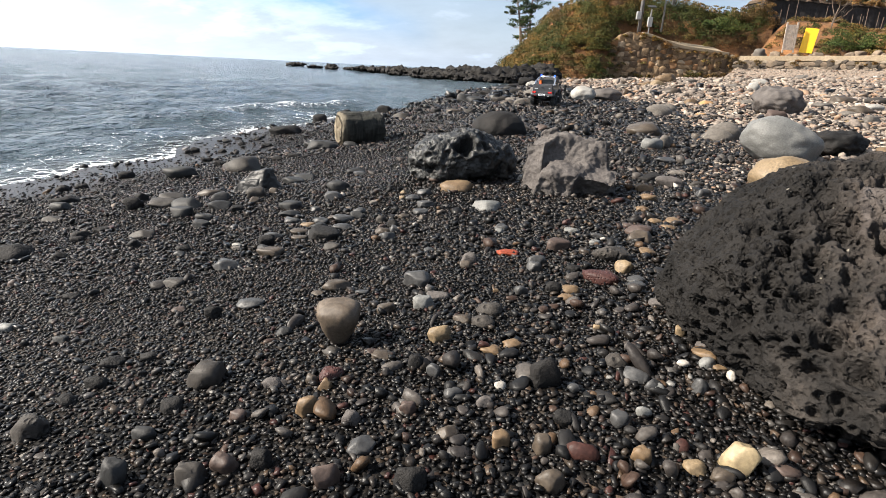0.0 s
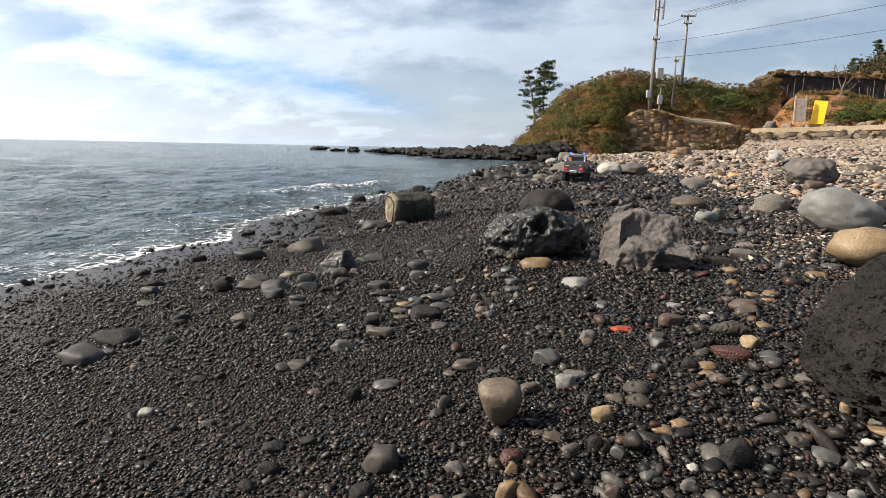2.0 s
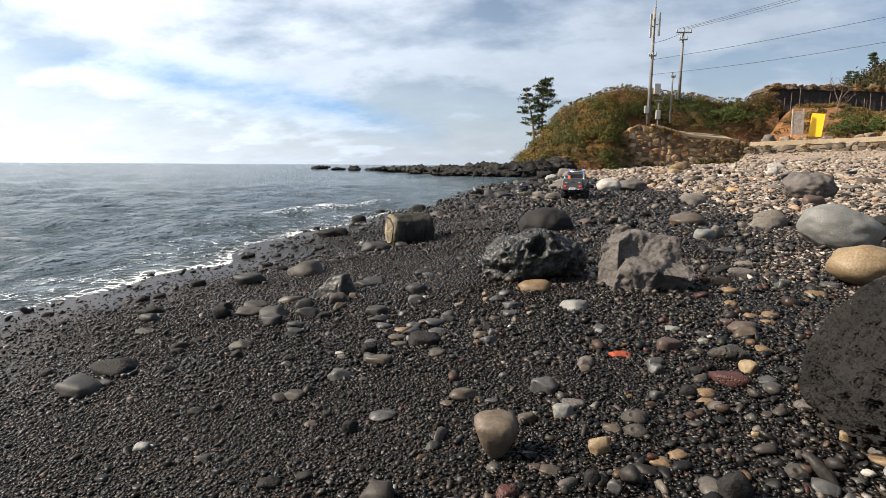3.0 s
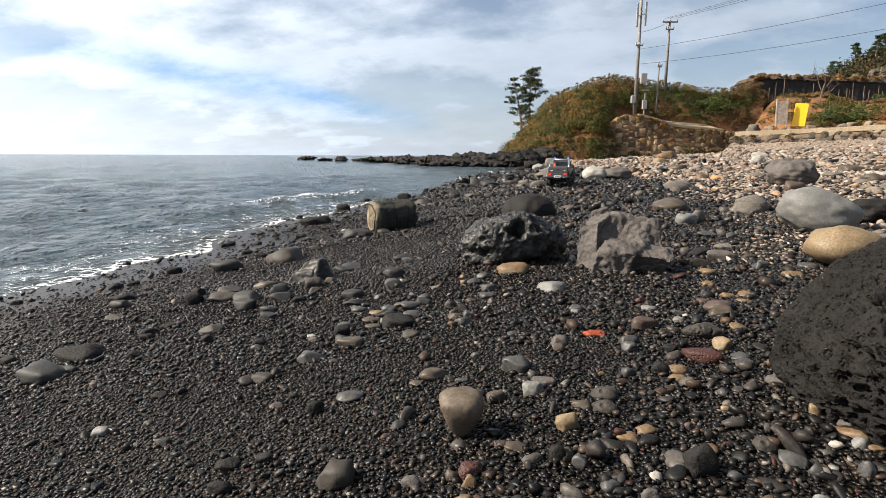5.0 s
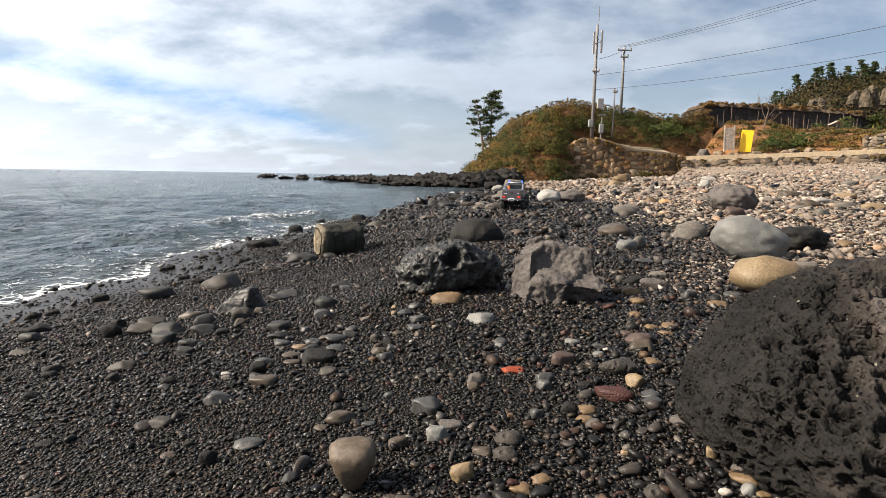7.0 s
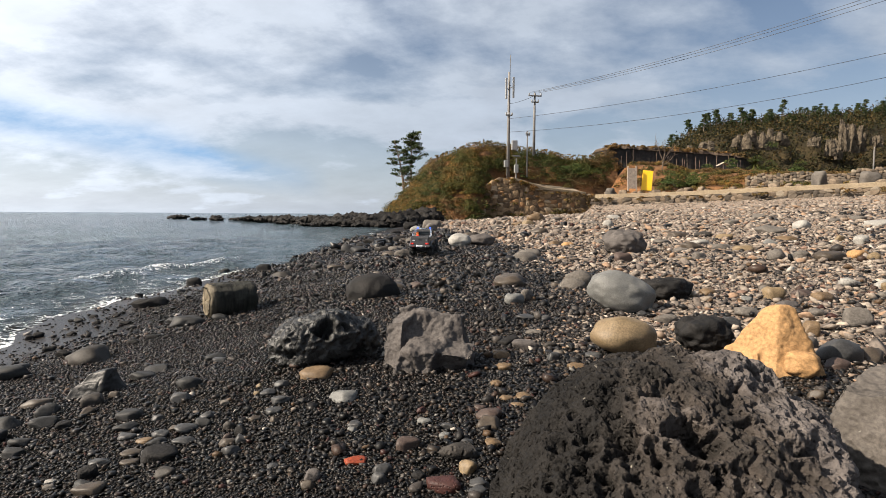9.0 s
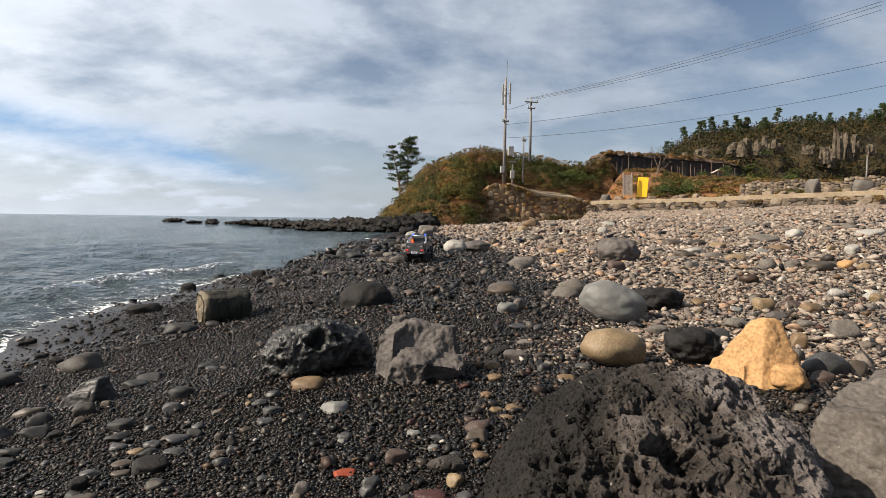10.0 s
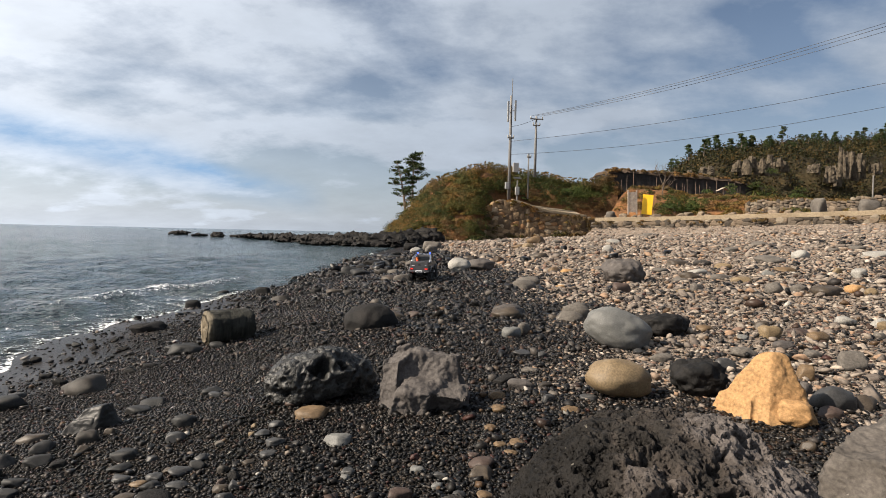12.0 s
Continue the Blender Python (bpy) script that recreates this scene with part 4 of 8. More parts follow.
stone(0.242, 0.519, 0.018, 0.012, M_SMOOTH, "small smooth light grey stone on wet black gravel")
stone(-0.123, 0.521, 0.017, 0.014, M_TAN, "small tan stone on wet black gravel")
stone(0.119, 0.527, 0.036, 0.040, M_DARK, "dark basalt stone on wet black gravel")
stone(0.238, 0.523, 0.022, 0.015, M_GREY, "small grey rounded stone on wet black gravel")
stone(0.288, 0.522, 0.018, 0.020, M_GREY, "small grey rounded stone on wet black gravel")
stone(-0.424, 0.532, 0.026, 0.011, M_DARK, "small dark basalt stone on wet black gravel")
stone(-0.186, 0.534, 0.023, 0.012, M_SLATE, "small dull grey basalt stone on wet black gravel")
stone(-0.142, 0.537, 0.017, 0.011, M_BROWN, "small brown rounded stone on wet black gravel")
stone(-0.004, 0.538, 0.017, 0.016, M_GREY, "small grey rounded stone on wet black gravel")
stone(0.225, 0.543, 0.029, 0.015, M_GREY, "small grey rounded stone on wet black gravel")
stone(-0.121, 0.544, 0.029, 0.013, M_RED, "small dark red porous stone on wet black gravel")
stone(-0.272, 0.554, 0.046, 0.028, M_WETBROWN, "wet dark brown stone on wet black gravel")
stone(-0.025, 0.554, 0.020, 0.022, M_DARK, "small dark basalt stone on wet black gravel")
stone(-0.018, 0.555, 0.021, 0.015, M_BROWN, "small brown rounded stone on wet black gravel")
stone(-0.410, 0.566, 0.030, 0.016, M_DARK, "small dark basalt stone on wet black gravel")
stone(0.211, 0.573, 0.030, 0.015, M_LAVA, "small rough porous dark stone on wet black gravel")
stone(0.332, 0.571, 0.019, 0.007, M_TAN, "small tan stone on wet black gravel")
stone(0.319, 0.576, 0.020, 0.015, M_SMOOTH, "small smooth light grey stone on wet black gravel")
stone(-0.068, 0.586, 0.027, 0.009, M_BROWN, "small brown rounded stone on wet black gravel")
stone(0.353, 0.588, 0.022, 0.010, M_WHITE, "small whitish stone on wet black gravel")
stone(0.327, 0.594, 0.034, 0.014, M_TAN, "small tan stone on wet black gravel")
stone(0.065, 0.595, 0.028, 0.010, M_TAN, "small tan stone on wet black gravel")
stone(-0.084, 0.597, 0.017, 0.007, M_RUST, "small reddish-brown stone on wet black gravel")
stone(0.092, 0.612, 0.025, 0.009, M_TAN, "small tan stone on wet black gravel")
stone(-0.425, 0.620, 0.033, 0.013, M_DARK, "small dark basalt stone on wet black gravel")
stone(0.339, 0.619, 0.028, 0.012, M_SLATE, "small dull grey basalt stone on wet black gravel")
stone(0.000, 0.629, 0.033, 0.025, M_BEIGE, "small beige rounded stone on wet black gravel")
stone(-0.379, 0.627, 0.024, 0.012, M_DARK, "small dark basalt stone on wet black gravel")
stone(0.371, 0.632, 0.019, 0.007, M_TAN, "small tan stone on wet black gravel")
stone(0.318, 0.653, 0.016, 0.018, M_BEIGE, "small beige rounded stone on wet black gravel")
stone(0.377, 0.657, 0.029, 0.010, M_BEIGE, "small beige rounded stone on wet black gravel")
stone(-0.214, 0.672, 0.022, 0.011, M_WETGREY, "small wet dark grey stone on wet black gravel")
stone(0.031, 0.682, 0.028, 0.011, M_BROWN, "small brown rounded stone on wet black gravel")
stone(0.069, 0.713, 0.040, 0.015, M_LAVA, "rough porous dark stone on wet black gravel")
stone(-0.557, 0.709, 0.025, 0.012, M_WETGREY, "small wet dark grey stone on wet black gravel")
stone(0.356, 0.708, 0.021, 0.016, M_BEIGE, "small beige rounded stone on wet black gravel")
stone(-0.080, 0.730, 0.030, 0.017, M_BROWN, "small brown rounded stone on wet black gravel")
stone(-0.025, 0.739, 0.034, 0.021, M_SMOOTH, "small smooth light grey stone on wet black gravel")
stone(0.328, 0.745, 0.041, 0.014, M_SLATE, "dull grey basalt stone on wet black gravel")
stone(-0.345, 0.750, 0.026, 0.022, M_DARK, "small dark basalt stone on wet black gravel")
stone(0.357, 0.770, 0.020, 0.022, M_TAN, "small tan stone on wet black gravel")
stone(0.124, 0.783, 0.023, 0.017, M_GREY, "small grey rounded stone on wet black gravel")
stone(0.201, 0.792, 0.032, 0.014, M_TAN, "small tan stone on wet black gravel")
stone(0.176, 0.794, 0.029, 0.020, M_DARK, "small dark basalt stone on wet black gravel")
stone(-0.173, 0.832, 0.049, 0.017, M_BROWN, "brown rounded stone on wet black gravel")
stone(-0.042, 0.834, 0.046, 0.027, M_GREY, "grey rounded stone on wet black gravel")
stone(0.261, 0.843, 0.058, 0.020, M_RED, "dark red porous stone on wet black gravel")
stone(0.322, 0.837, 0.037, 0.013, M_GREY, "grey rounded stone on wet black gravel")
stone(0.977, 0.885, 0.075, 0.058, M_SMOOTH, "smooth light grey stone among damp pebbles")
stone(0.311, 0.883, 0.032, 0.026, M_BEIGE, "small beige rounded stone on wet black gravel")
stone(-0.479, 0.896, 0.040, 0.014, M_WETBROWN, "wet dark brown stone on wet black gravel")
stone(0.168, 0.918, 0.037, 0.020, M_GREY, "grey rounded stone on wet black gravel")
stone(0.045, 0.929, 0.031, 0.021, M_SLATE, "small dull grey basalt stone on wet black gravel")
stone(0.310, 0.951, 0.075, 0.029, M_LAVA, "rough porous dark stone on wet black gravel")
stone(-0.410, 0.969, 0.053, 0.019, M_GREY, "grey rounded stone on wet black gravel")
stone(0.122, 0.976, 0.043, 0.010, M_TILE, "flat orange-red brick fragment on wet black gravel")
stone(0.223, 1.005, 0.050, 0.025, M_RUST, "reddish-brown stone on wet black gravel")
stone(-0.985, 1.033, 0.099, 0.035, M_WETGREY, "wet dark grey stone on wet black gravel")
stone(-0.347, 1.032, 0.053, 0.019, M_BROWN, "brown rounded stone on wet black gravel")
stone(-0.229, 1.057, 0.039, 0.014, M_WETBROWN, "wet dark brown stone on wet black gravel")
stone(-0.945, 1.056, 0.036, 0.013, M_WETGREY, "wet dark grey stone on wet black gravel")
stone(1.213, 1.081, 0.039, 0.028, M_BROWN, "brown rounded stone among dry cobbles")
stone(0.316, 1.081, 0.031, 0.014, M_GREY, "small grey rounded stone on wet black gravel")
stone(-0.554, 1.092, 0.032, 0.015, M_DARK, "small dark basalt stone on wet black gravel")
stone(-1.010, 1.092, 0.029, 0.013, M_DARK, "small dark basalt stone on wet black gravel")
stone(-0.378, 1.103, 0.036, 0.026, M_DARK, "dark basalt stone on wet black gravel")
stone(0.415, 1.110, 0.060, 0.025, M_RUST, "reddish-brown stone on wet black gravel")
stone(-0.832, 1.103, 0.033, 0.017, M_DARK, "small dark basalt stone on wet black gravel")
stone(-0.121, 1.108, 0.040, 0.019, M_GREY, "grey rounded stone on wet black gravel")
stone(-0.446, 1.110, 0.021, 0.007, M_WHITE, "small whitish stone on wet black gravel")
stone(-0.980, 1.142, 0.100, 0.035, M_DARK, "dark basalt stone on wet black gravel")
stone(0.273, 1.125, 0.033, 0.012, M_SMOOTH, "small smooth light grey stone on wet black gravel")
stone(-0.264, 1.142, 0.074, 0.026, M_DARK, "dark basalt stone on wet black gravel")
stone(-0.693, 1.145, 0.034, 0.021, M_DARK, "small dark basalt stone on wet black gravel")
stone(0.125, 1.150, 0.033, 0.012, M_GREY, "small grey rounded stone on wet black gravel")
stone(-1.171, 1.172, 0.044, 0.018, M_DARK, "dark basalt stone on wet black gravel")
stone(-0.329, 1.180, 0.043, 0.015, M_BROWN, "brown rounded stone on wet black gravel")
stone(0.274, 1.187, 0.027, 0.016, M_RED, "small dark red porous stone on wet black gravel")
stone(-0.716, 1.224, 0.058, 0.020, M_WETBROWN, "wet dark brown stone on wet black gravel")
stone(-0.296, 1.226, 0.044, 0.015, M_WETGREY, "wet dark grey stone on wet black gravel")
stone(0.530, 1.228, 0.044, 0.015, M_TAN, "tan stone among damp pebbles")
stone(0.488, 1.228, 0.035, 0.012, M_TAN, "tan stone among damp pebbles")
stone(1.452, 1.259, 0.081, 0.035, M_RUST, "reddish-brown stone among dry cobbles")
stone(-0.892, 1.264, 0.045, 0.020, M_DARK, "dark basalt stone on wet black gravel")
stone(1.621, 1.299, 0.074, 0.048, M_BROWN, "brown rounded stone among dry cobbles")
stone(1.529, 1.318, 0.132, 0.081, M_GREY, "large grey rounded stone among dry cobbles")
stone(-0.215, 1.292, 0.037, 0.019, M_WETGREY, "wet dark grey stone on wet black gravel")
stone(-0.858, 1.295, 0.043, 0.015, M_DARK, "dark basalt stone on wet black gravel")
stone(0.099, 1.324, 0.071, 0.026, M_SMOOTH, "smooth light grey stone on wet black gravel")
stone(-0.614, 1.339, 0.047, 0.019, M_WETGREY, "wet dark grey stone on wet black gravel")
stone(0.497, 1.339, 0.038, 0.017, M_TAN, "tan stone among damp pebbles")
stone(0.496, 1.342, 0.034, 0.016, M_TAN, "small tan stone among damp pebbles")
stone(-0.050, 1.357, 0.049, 0.017, M_GREY, "grey rounded stone on wet black gravel")
stone(-0.413, 1.406, 0.066, 0.023, M_WETGREY, "wet dark grey stone on wet black gravel")
stone(-1.079, 1.428, 0.050, 0.017, M_WETBROWN, "wet dark brown stone on wet black gravel")
stone(-0.619, 1.441, 0.062, 0.022, M_WETGREY, "wet dark grey stone on wet black gravel")
stone(1.552, 1.442, 0.046, 0.051, M_SLATE, "dull grey basalt stone among dry cobbles")
stone(0.766, 1.445, 0.053, 0.019, M_TAN, "tan stone among damp pebbles")
stone(-0.720, 1.462, 0.084, 0.035, M_WETGREY, "wet dark grey stone on wet black gravel")
stone(0.560, 1.476, 0.042, 0.022, M_TAN, "tan stone among damp pebbles")
stone(0.567, 1.505, 0.048, 0.017, M_TAN, "tan stone among damp pebbles")
stone(0.025, 1.527, 0.098, 0.034, M_TAN, "tan stone on wet black gravel")
stone(0.866, 1.536, 0.056, 0.020, M_GREY, "grey rounded stone among damp pebbles")
stone(0.733, 1.544, 0.050, 0.030, M_GREY, "grey rounded stone among damp pebbles")
stone(-0.555, 1.555, 0.056, 0.034, M_WETBROWN, "wet dark brown stone on wet black gravel")
stone(-0.811, 1.564, 0.079, 0.028, M_WETBROWN, "wet dark brown stone on wet black gravel")
stone(1.694, 1.581, 0.075, 0.059, M_TAN, "tan stone among dry cobbles")
stone(-0.322, 1.580, 0.068, 0.033, M_WETGREY, "wet dark grey stone on wet black gravel")
stone(-0.922, 1.594, 0.046, 0.029, M_DARK, "dark basalt stone on wet black gravel")
stone(0.591, 1.617, 0.055, 0.025, M_TAN, "tan stone among damp pebbles")
stone(1.944, 1.645, 0.119, 0.072, M_PALE, "pale grey stone among dry cobbles")
stone(-1.190, 1.636, 0.083, 0.029, M_DARK, "dark basalt stone on wet black gravel")
stone(0.603, 1.651, 0.053, 0.019, M_TAN, "tan stone among damp pebbles")
stone(0.704, 1.714, 0.097, 0.035, M_SLATE, "dull grey basalt stone among damp pebbles")
stone(0.232, 1.698, 0.024, 0.022, M_WHITE, "small whitish stone on wet black gravel")
stone(1.495, 1.734, 0.073, 0.060, M_GREY, "grey rounded stone among dry cobbles")
stone(0.666, 1.789, 0.076, 0.032, M_DARK, "dark basalt stone among damp pebbles")
stone(-0.526, 1.833, 0.078, 0.027, M_WETGREY, "wet dark grey stone on wet black gravel")
stone(-1.375, 1.895, 0.050, 0.027, M_DARK, "dark basalt stone on wet black gravel")
stone(-1.327, 1.933, 0.050, 0.022, M_DARK, "dark basalt stone on wet black gravel")
stone(1.380, 1.950, 0.095, 0.033, M_PALE, "pale grey stone among dry cobbles")
stone(-0.328, 1.950, 0.069, 0.024, M_WETGREY, "wet dark grey stone on wet black gravel")
stone(2.248, 2.085, 0.107, 0.053, M_TAN, "tan stone among dry cobbles")
stone(-1.058, 2.136, 0.144, 0.050, M_WETGREY, "large wet dark grey stone on wet black gravel")
stone(-1.280, 2.129, 0.061, 0.030, M_DARK, "dark basalt stone on wet black gravel")
stone(2.085, 2.189, 0.102, 0.072, M_BEIGE, "beige rounded stone among dry cobbles")
stone(2.287, 2.232, 0.097, 0.039, M_RUST, "reddish-brown stone among dry cobbles")
stone(-0.876, 2.301, 0.194, 0.068, M_WETBROWN, "large wet dark brown stone on wet black gravel")
stone(2.833, 2.299, 0.084, 0.053, M_WHITE, "whitish stone among dry cobbles")
stone(2.742, 2.410, 0.116, 0.053, M_WHITE, "whitish stone among dry cobbles")
stone(1.924, 2.436, 0.111, 0.039, M_TAN, "tan stone among dry cobbles")
stone(0.930, 2.540, 0.107, 0.057, M_SMOOTH, "smooth light grey stone among damp pebbles")
stone(1.018, 2.599, 0.092, 0.069, M_PALE, "pale grey stone among dry cobbles")
stone(-0.659, 2.866, 0.169, 0.059, M_WETGREY, "large wet dark grey stone on wet black gravel")
stone(1.402, 2.920, 0.159, 0.079, M_PALE, "large pale grey stone among dry cobbles")
stone(-0.709, 2.935, 0.144, 0.050, M_WETGREY, "large wet dark grey stone on wet black gravel")
stone(-0.530, 2.987, 0.090, 0.032, M_WETGREY, "wet dark grey stone on wet black gravel")
stone(1.524, 3.086, 0.177, 0.113, M_PALE, "large pale grey stone among dry cobbles")
stone(1.098, 3.126, 0.196, 0.078, M_BROWN, "large brown rounded stone among dry cobbles")
stone(1.161, 3.327, 0.212, 0.074, M_SLATE, "large dull grey basalt stone among dry cobbles")
stone(0.558, 3.295, 0.088, 0.041, M_RUST, "reddish-brown stone on wet black gravel")
stone(0.423, 3.322, 0.135, 0.047, M_BROWN, "large brown rounded stone on wet black gravel")
stone(3.623, 3.632, 0.142, 0.067, M_PALE, "large pale grey stone among dry cobbles")
stone(3.426, 3.664, 0.197, 0.093, M_PALE, "large pale grey stone among dry cobbles")
stone(-1.131, 3.707, 0.169, 0.059, M_DARK, "large dark basalt stone on wet black gravel")
stone(-1.088, 3.718, 0.181, 0.063, M_DARK, "large dark basalt stone on wet black gravel")
stone(3.048, 4.080, 0.120, 0.066, M_PALE, "pale grey stone among dry cobbles")
stone(2.363, 4.099, 0.141, 0.096, M_RUST, "large reddish-brown stone among dry cobbles")
stone(1.769, 4.712, 0.247, 0.097, M_PALE, "large pale grey stone among dry cobbles")
stone(0.158, 4.892, 0.115, 0.056, M_WETBROWN, "wet dark brown stone on wet black gravel")
stone(3.695, 5.073, 0.246, 0.092, M_BROWN, "large brown rounded stone among dry cobbles")
stone(-0.439, 5.109, 0.176, 0.062, M_WETBROWN, "large wet dark brown stone on wet black gravel")
stone(1.956, 5.191, 0.241, 0.094, M_PALE, "large pale grey stone among dry cobbles")
stone(0.042, 5.226, 0.183, 0.064, M_BROWN, "large brown rounded stone on wet black gravel")
stone(-1.239, 5.301, 0.157, 0.093, M_DARK, "large dark basalt stone on wet black gravel")
stone(-0.680, 5.720, 0.146, 0.096, M_DARK, "large dark basalt stone on wet black gravel")
stone(0.752, 5.800, 0.208, 0.099, M_PALE, "large pale grey stone on wet black gravel")
stone(-0.345, 5.860, 0.120, 0.053, M_DARK, "dark basalt stone on wet black gravel")
stone(2.792, 6.568, 0.192, 0.079, M_TAN, "large tan stone among dry cobbles")
stone(4.708, 6.833, 0.297, 0.104, M_BROWN, "large brown rounded stone among dry cobbles")
stone(-1.356, 7.014, 0.163, 0.057, M_DARK, "large dark basalt stone on wet black gravel")
stone(0.698, 7.826, 0.259, 0.099, M_WETBROWN, "large wet dark brown stone on wet black gravel")
stone(1.302, 8.654, 0.399, 0.140, M_PALE, "large pale grey stone on wet black gravel")
stone(0.237, 8.657, 0.324, 0.140, M_WETGREY, "large wet dark grey stone on wet black gravel")
stone(2.195, 9.208, 0.269, 0.112, M_BROWN, "large brown rounded stone among dry cobbles")
stone(0.445, 9.442, 0.266, 0.093, M_DARK, "large dark basalt stone on wet black gravel")
stone(1.162, 9.934, 0.331, 0.156, M_DARK, "large dark basalt stone on wet black gravel")
stone(1.589, 10.107, 0.387, 0.187, M_PALE, "large pale grey stone on wet black gravel")
stone(3.998, 10.394, 0.378, 0.132, M_BROWN, "large brown rounded stone among dry cobbles")
stone(6.040, 11.410, 0.276, 0.207, M_WHITE, "large whitish stone among dry cobbles")
stone(1.239, 11.875, 0.347, 0.134, M_WETGREY, "large wet dark grey stone on wet black gravel")
stone(2.381, 14.095, 0.406, 0.266, M_PALE, "large pale grey stone on wet black gravel")
stone(4.284, 14.399, 0.349, 0.122, M_PALE, "large pale grey stone among dry cobbles")
stone(2.282, 16.127, 0.386, 0.189, M_WHITE, "large whitish stone on wet black gravel")
stone(5.772, 16.867, 0.490, 0.174, M_TAN, "large tan stone among dry cobbles")
stone(3.045, 17.856, 0.648, 0.322, M_PALE, "large pale grey stone on wet black gravel")
stone(2.625, 19.993, 0.582, 0.305, M_DARK, "large dark basalt stone on wet black gravel")
stone(7.896, 21.116, 0.813, 0.380, M_TAN, "large tan stone among dry cobbles")
stone(-0.895, 1.113, 0.015, 0.008, M_GREY, "small grey rounded stone on wet black gravel")
stone(-0.878, 1.233, 0.038, 0.015, M_DARK, "dark basalt stone on wet black gravel")
stone(-0.625, 1.102, 0.012, 0.008, M_DARK, "small dark basalt stone on wet black gravel")
stone(-0.550, 1.066, 0.024, 0.011, M_GREY, "small grey rounded stone on wet black gravel")
stone(-1.139, 1.551, 0.067, 0.027, M_WETGREY, "wet dark grey stone on wet black gravel")
stone(-1.622, 1.745, 0.038, 0.018, M_DARK, "dark basalt stone on wet black gravel")
stone(-1.448, 1.589, 0.024, 0.014, M_DARK, "small dark basalt stone on wet black gravel")
stone(-1.421, 1.734, 0.030, 0.012, M_DARK, "small dark basalt stone on wet black gravel")
stone(-0.890, 1.501, 0.057, 0.039, M_DARK, "dark basalt stone on wet black gravel")
stone(-0.800, 1.505, 0.090, 0.025, M_WETBROWN, "wet dark brown stone on wet black gravel")
stone(-0.701, 1.386, 0.060, 0.029, M_WETGREY, "wet dark grey stone on wet black gravel")
stone(-0.600, 1.283, 0.042, 0.018, M_WETGREY, "wet dark grey stone on wet black gravel")
stone(-0.686, 0.767, 0.030, 0.014, M_SMOOTH, "small smooth light grey stone on wet black gravel")
stone(-0.619, 0.780, 0.016, 0.007, M_WETBROWN, "small wet dark brown stone on wet black gravel")
stone(-0.653, 0.876, 0.030, 0.009, M_DARK, "small dark basalt stone on wet black gravel")
stone(-0.417, 0.786, 0.023, 0.006, M_RUST, "small reddish-brown stone on wet black gravel")
stone(-0.822, 0.955, 0.021, 0.012, M_RUST, "small reddish-brown stone on wet black gravel")
stone(-0.308, 1.898, 0.056, 0.016, M_GREY, "grey rounded stone on wet black gravel")
stone(-0.311, 1.468, 0.053, 0.025, M_GREY, "grey rounded stone on wet black gravel")
stone(-0.536, 1.477, 0.035, 0.020, M_BROWN, "small brown rounded stone on wet black gravel")
stone(-0.399, 1.340, 0.055, 0.015, M_WETGREY, "wet dark grey stone on wet black gravel")
stone(-0.336, 1.366, 0.029, 0.014, M_GREY, "small grey rounded stone on wet black gravel")
stone(-0.190, 1.406, 0.027, 0.010, M_PALE, "small pale grey stone on wet black gravel")
stone(-0.117, 1.424, 0.018, 0.012, M_BEIGE, "small beige rounded stone on wet black gravel")
stone(-0.060, 1.295, 0.039, 0.013, M_GREY, "grey rounded stone on wet black gravel")
stone(-0.053, 1.234, 0.021, 0.017, M_BROWN, "small brown rounded stone on wet black gravel")
stone(-0.236, 1.211, 0.047, 0.013, M_GREY, "grey rounded stone on wet black gravel")
stone(-0.296, 1.169, 0.025, 0.014, M_GREY, "small grey rounded stone on wet black gravel")
stone(-0.318, 1.139, 0.037, 0.010, M_BROWN, "brown rounded stone on wet black gravel")
stone(-0.378, 1.157, 0.045, 0.014, M_GREY, "grey rounded stone on wet black gravel")
stone(-0.370, 1.059, 0.035, 0.015, M_WETGREY, "small wet dark grey stone on wet black gravel")
stone(-0.435, 1.080, 0.021, 0.008, M_PALE, "small pale grey stone on wet black gravel")
stone(-0.143, 1.189, 0.023, 0.014, M_RUST, "small reddish-brown stone on wet black gravel")
stone(-0.108, 1.158, 0.028, 0.018, M_GREY, "small grey rounded stone on wet black gravel")
stone(-0.362, 0.943, 0.019, 0.007, M_BROWN, "small brown rounded stone on wet black gravel")
stone(-0.102, 0.905, 0.020, 0.011, M_GREY, "small grey rounded stone on wet black gravel")
stone(-0.128, 0.806, 0.023, 0.007, M_GREY, "small grey rounded stone on wet black gravel")
stone(-0.300, 0.784, 0.044, 0.012, M_GREY, "grey rounded stone on wet black gravel")
stone(-0.397, 0.810, 0.018, 0.009, M_DARK, "small dark basalt stone on wet black gravel")
stone(-0.201, 0.811, 0.022, 0.007, M_BROWN, "small brown rounded stone on wet black gravel")
stone(-0.004, 0.772, 0.037, 0.010, M_SLATE, "dull grey basalt stone on wet black gravel")
stone(0.058, 0.668, 0.033, 0.015, M_LAVA, "small rough porous dark stone on wet black gravel")
stone(0.189, 0.762, 0.028, 0.011, M_TAN, "small tan stone on wet black gravel")
stone(0.159, 0.888, 0.029, 0.019, M_GREY, "small grey rounded stone on wet black gravel")
stone(0.398, 1.068, 0.052, 0.024, M_BROWN, "brown rounded stone on wet black gravel")
stone(0.334, 0.990, 0.028, 0.014, M_GREY, "small grey rounded stone on wet black gravel")
stone(0.311, 0.809, 0.035, 0.013, M_GREY, "grey rounded stone on wet black gravel")
stone(0.300, 1.036, 0.027, 0.012, M_SMOOTH, "small smooth light grey stone on wet black gravel")
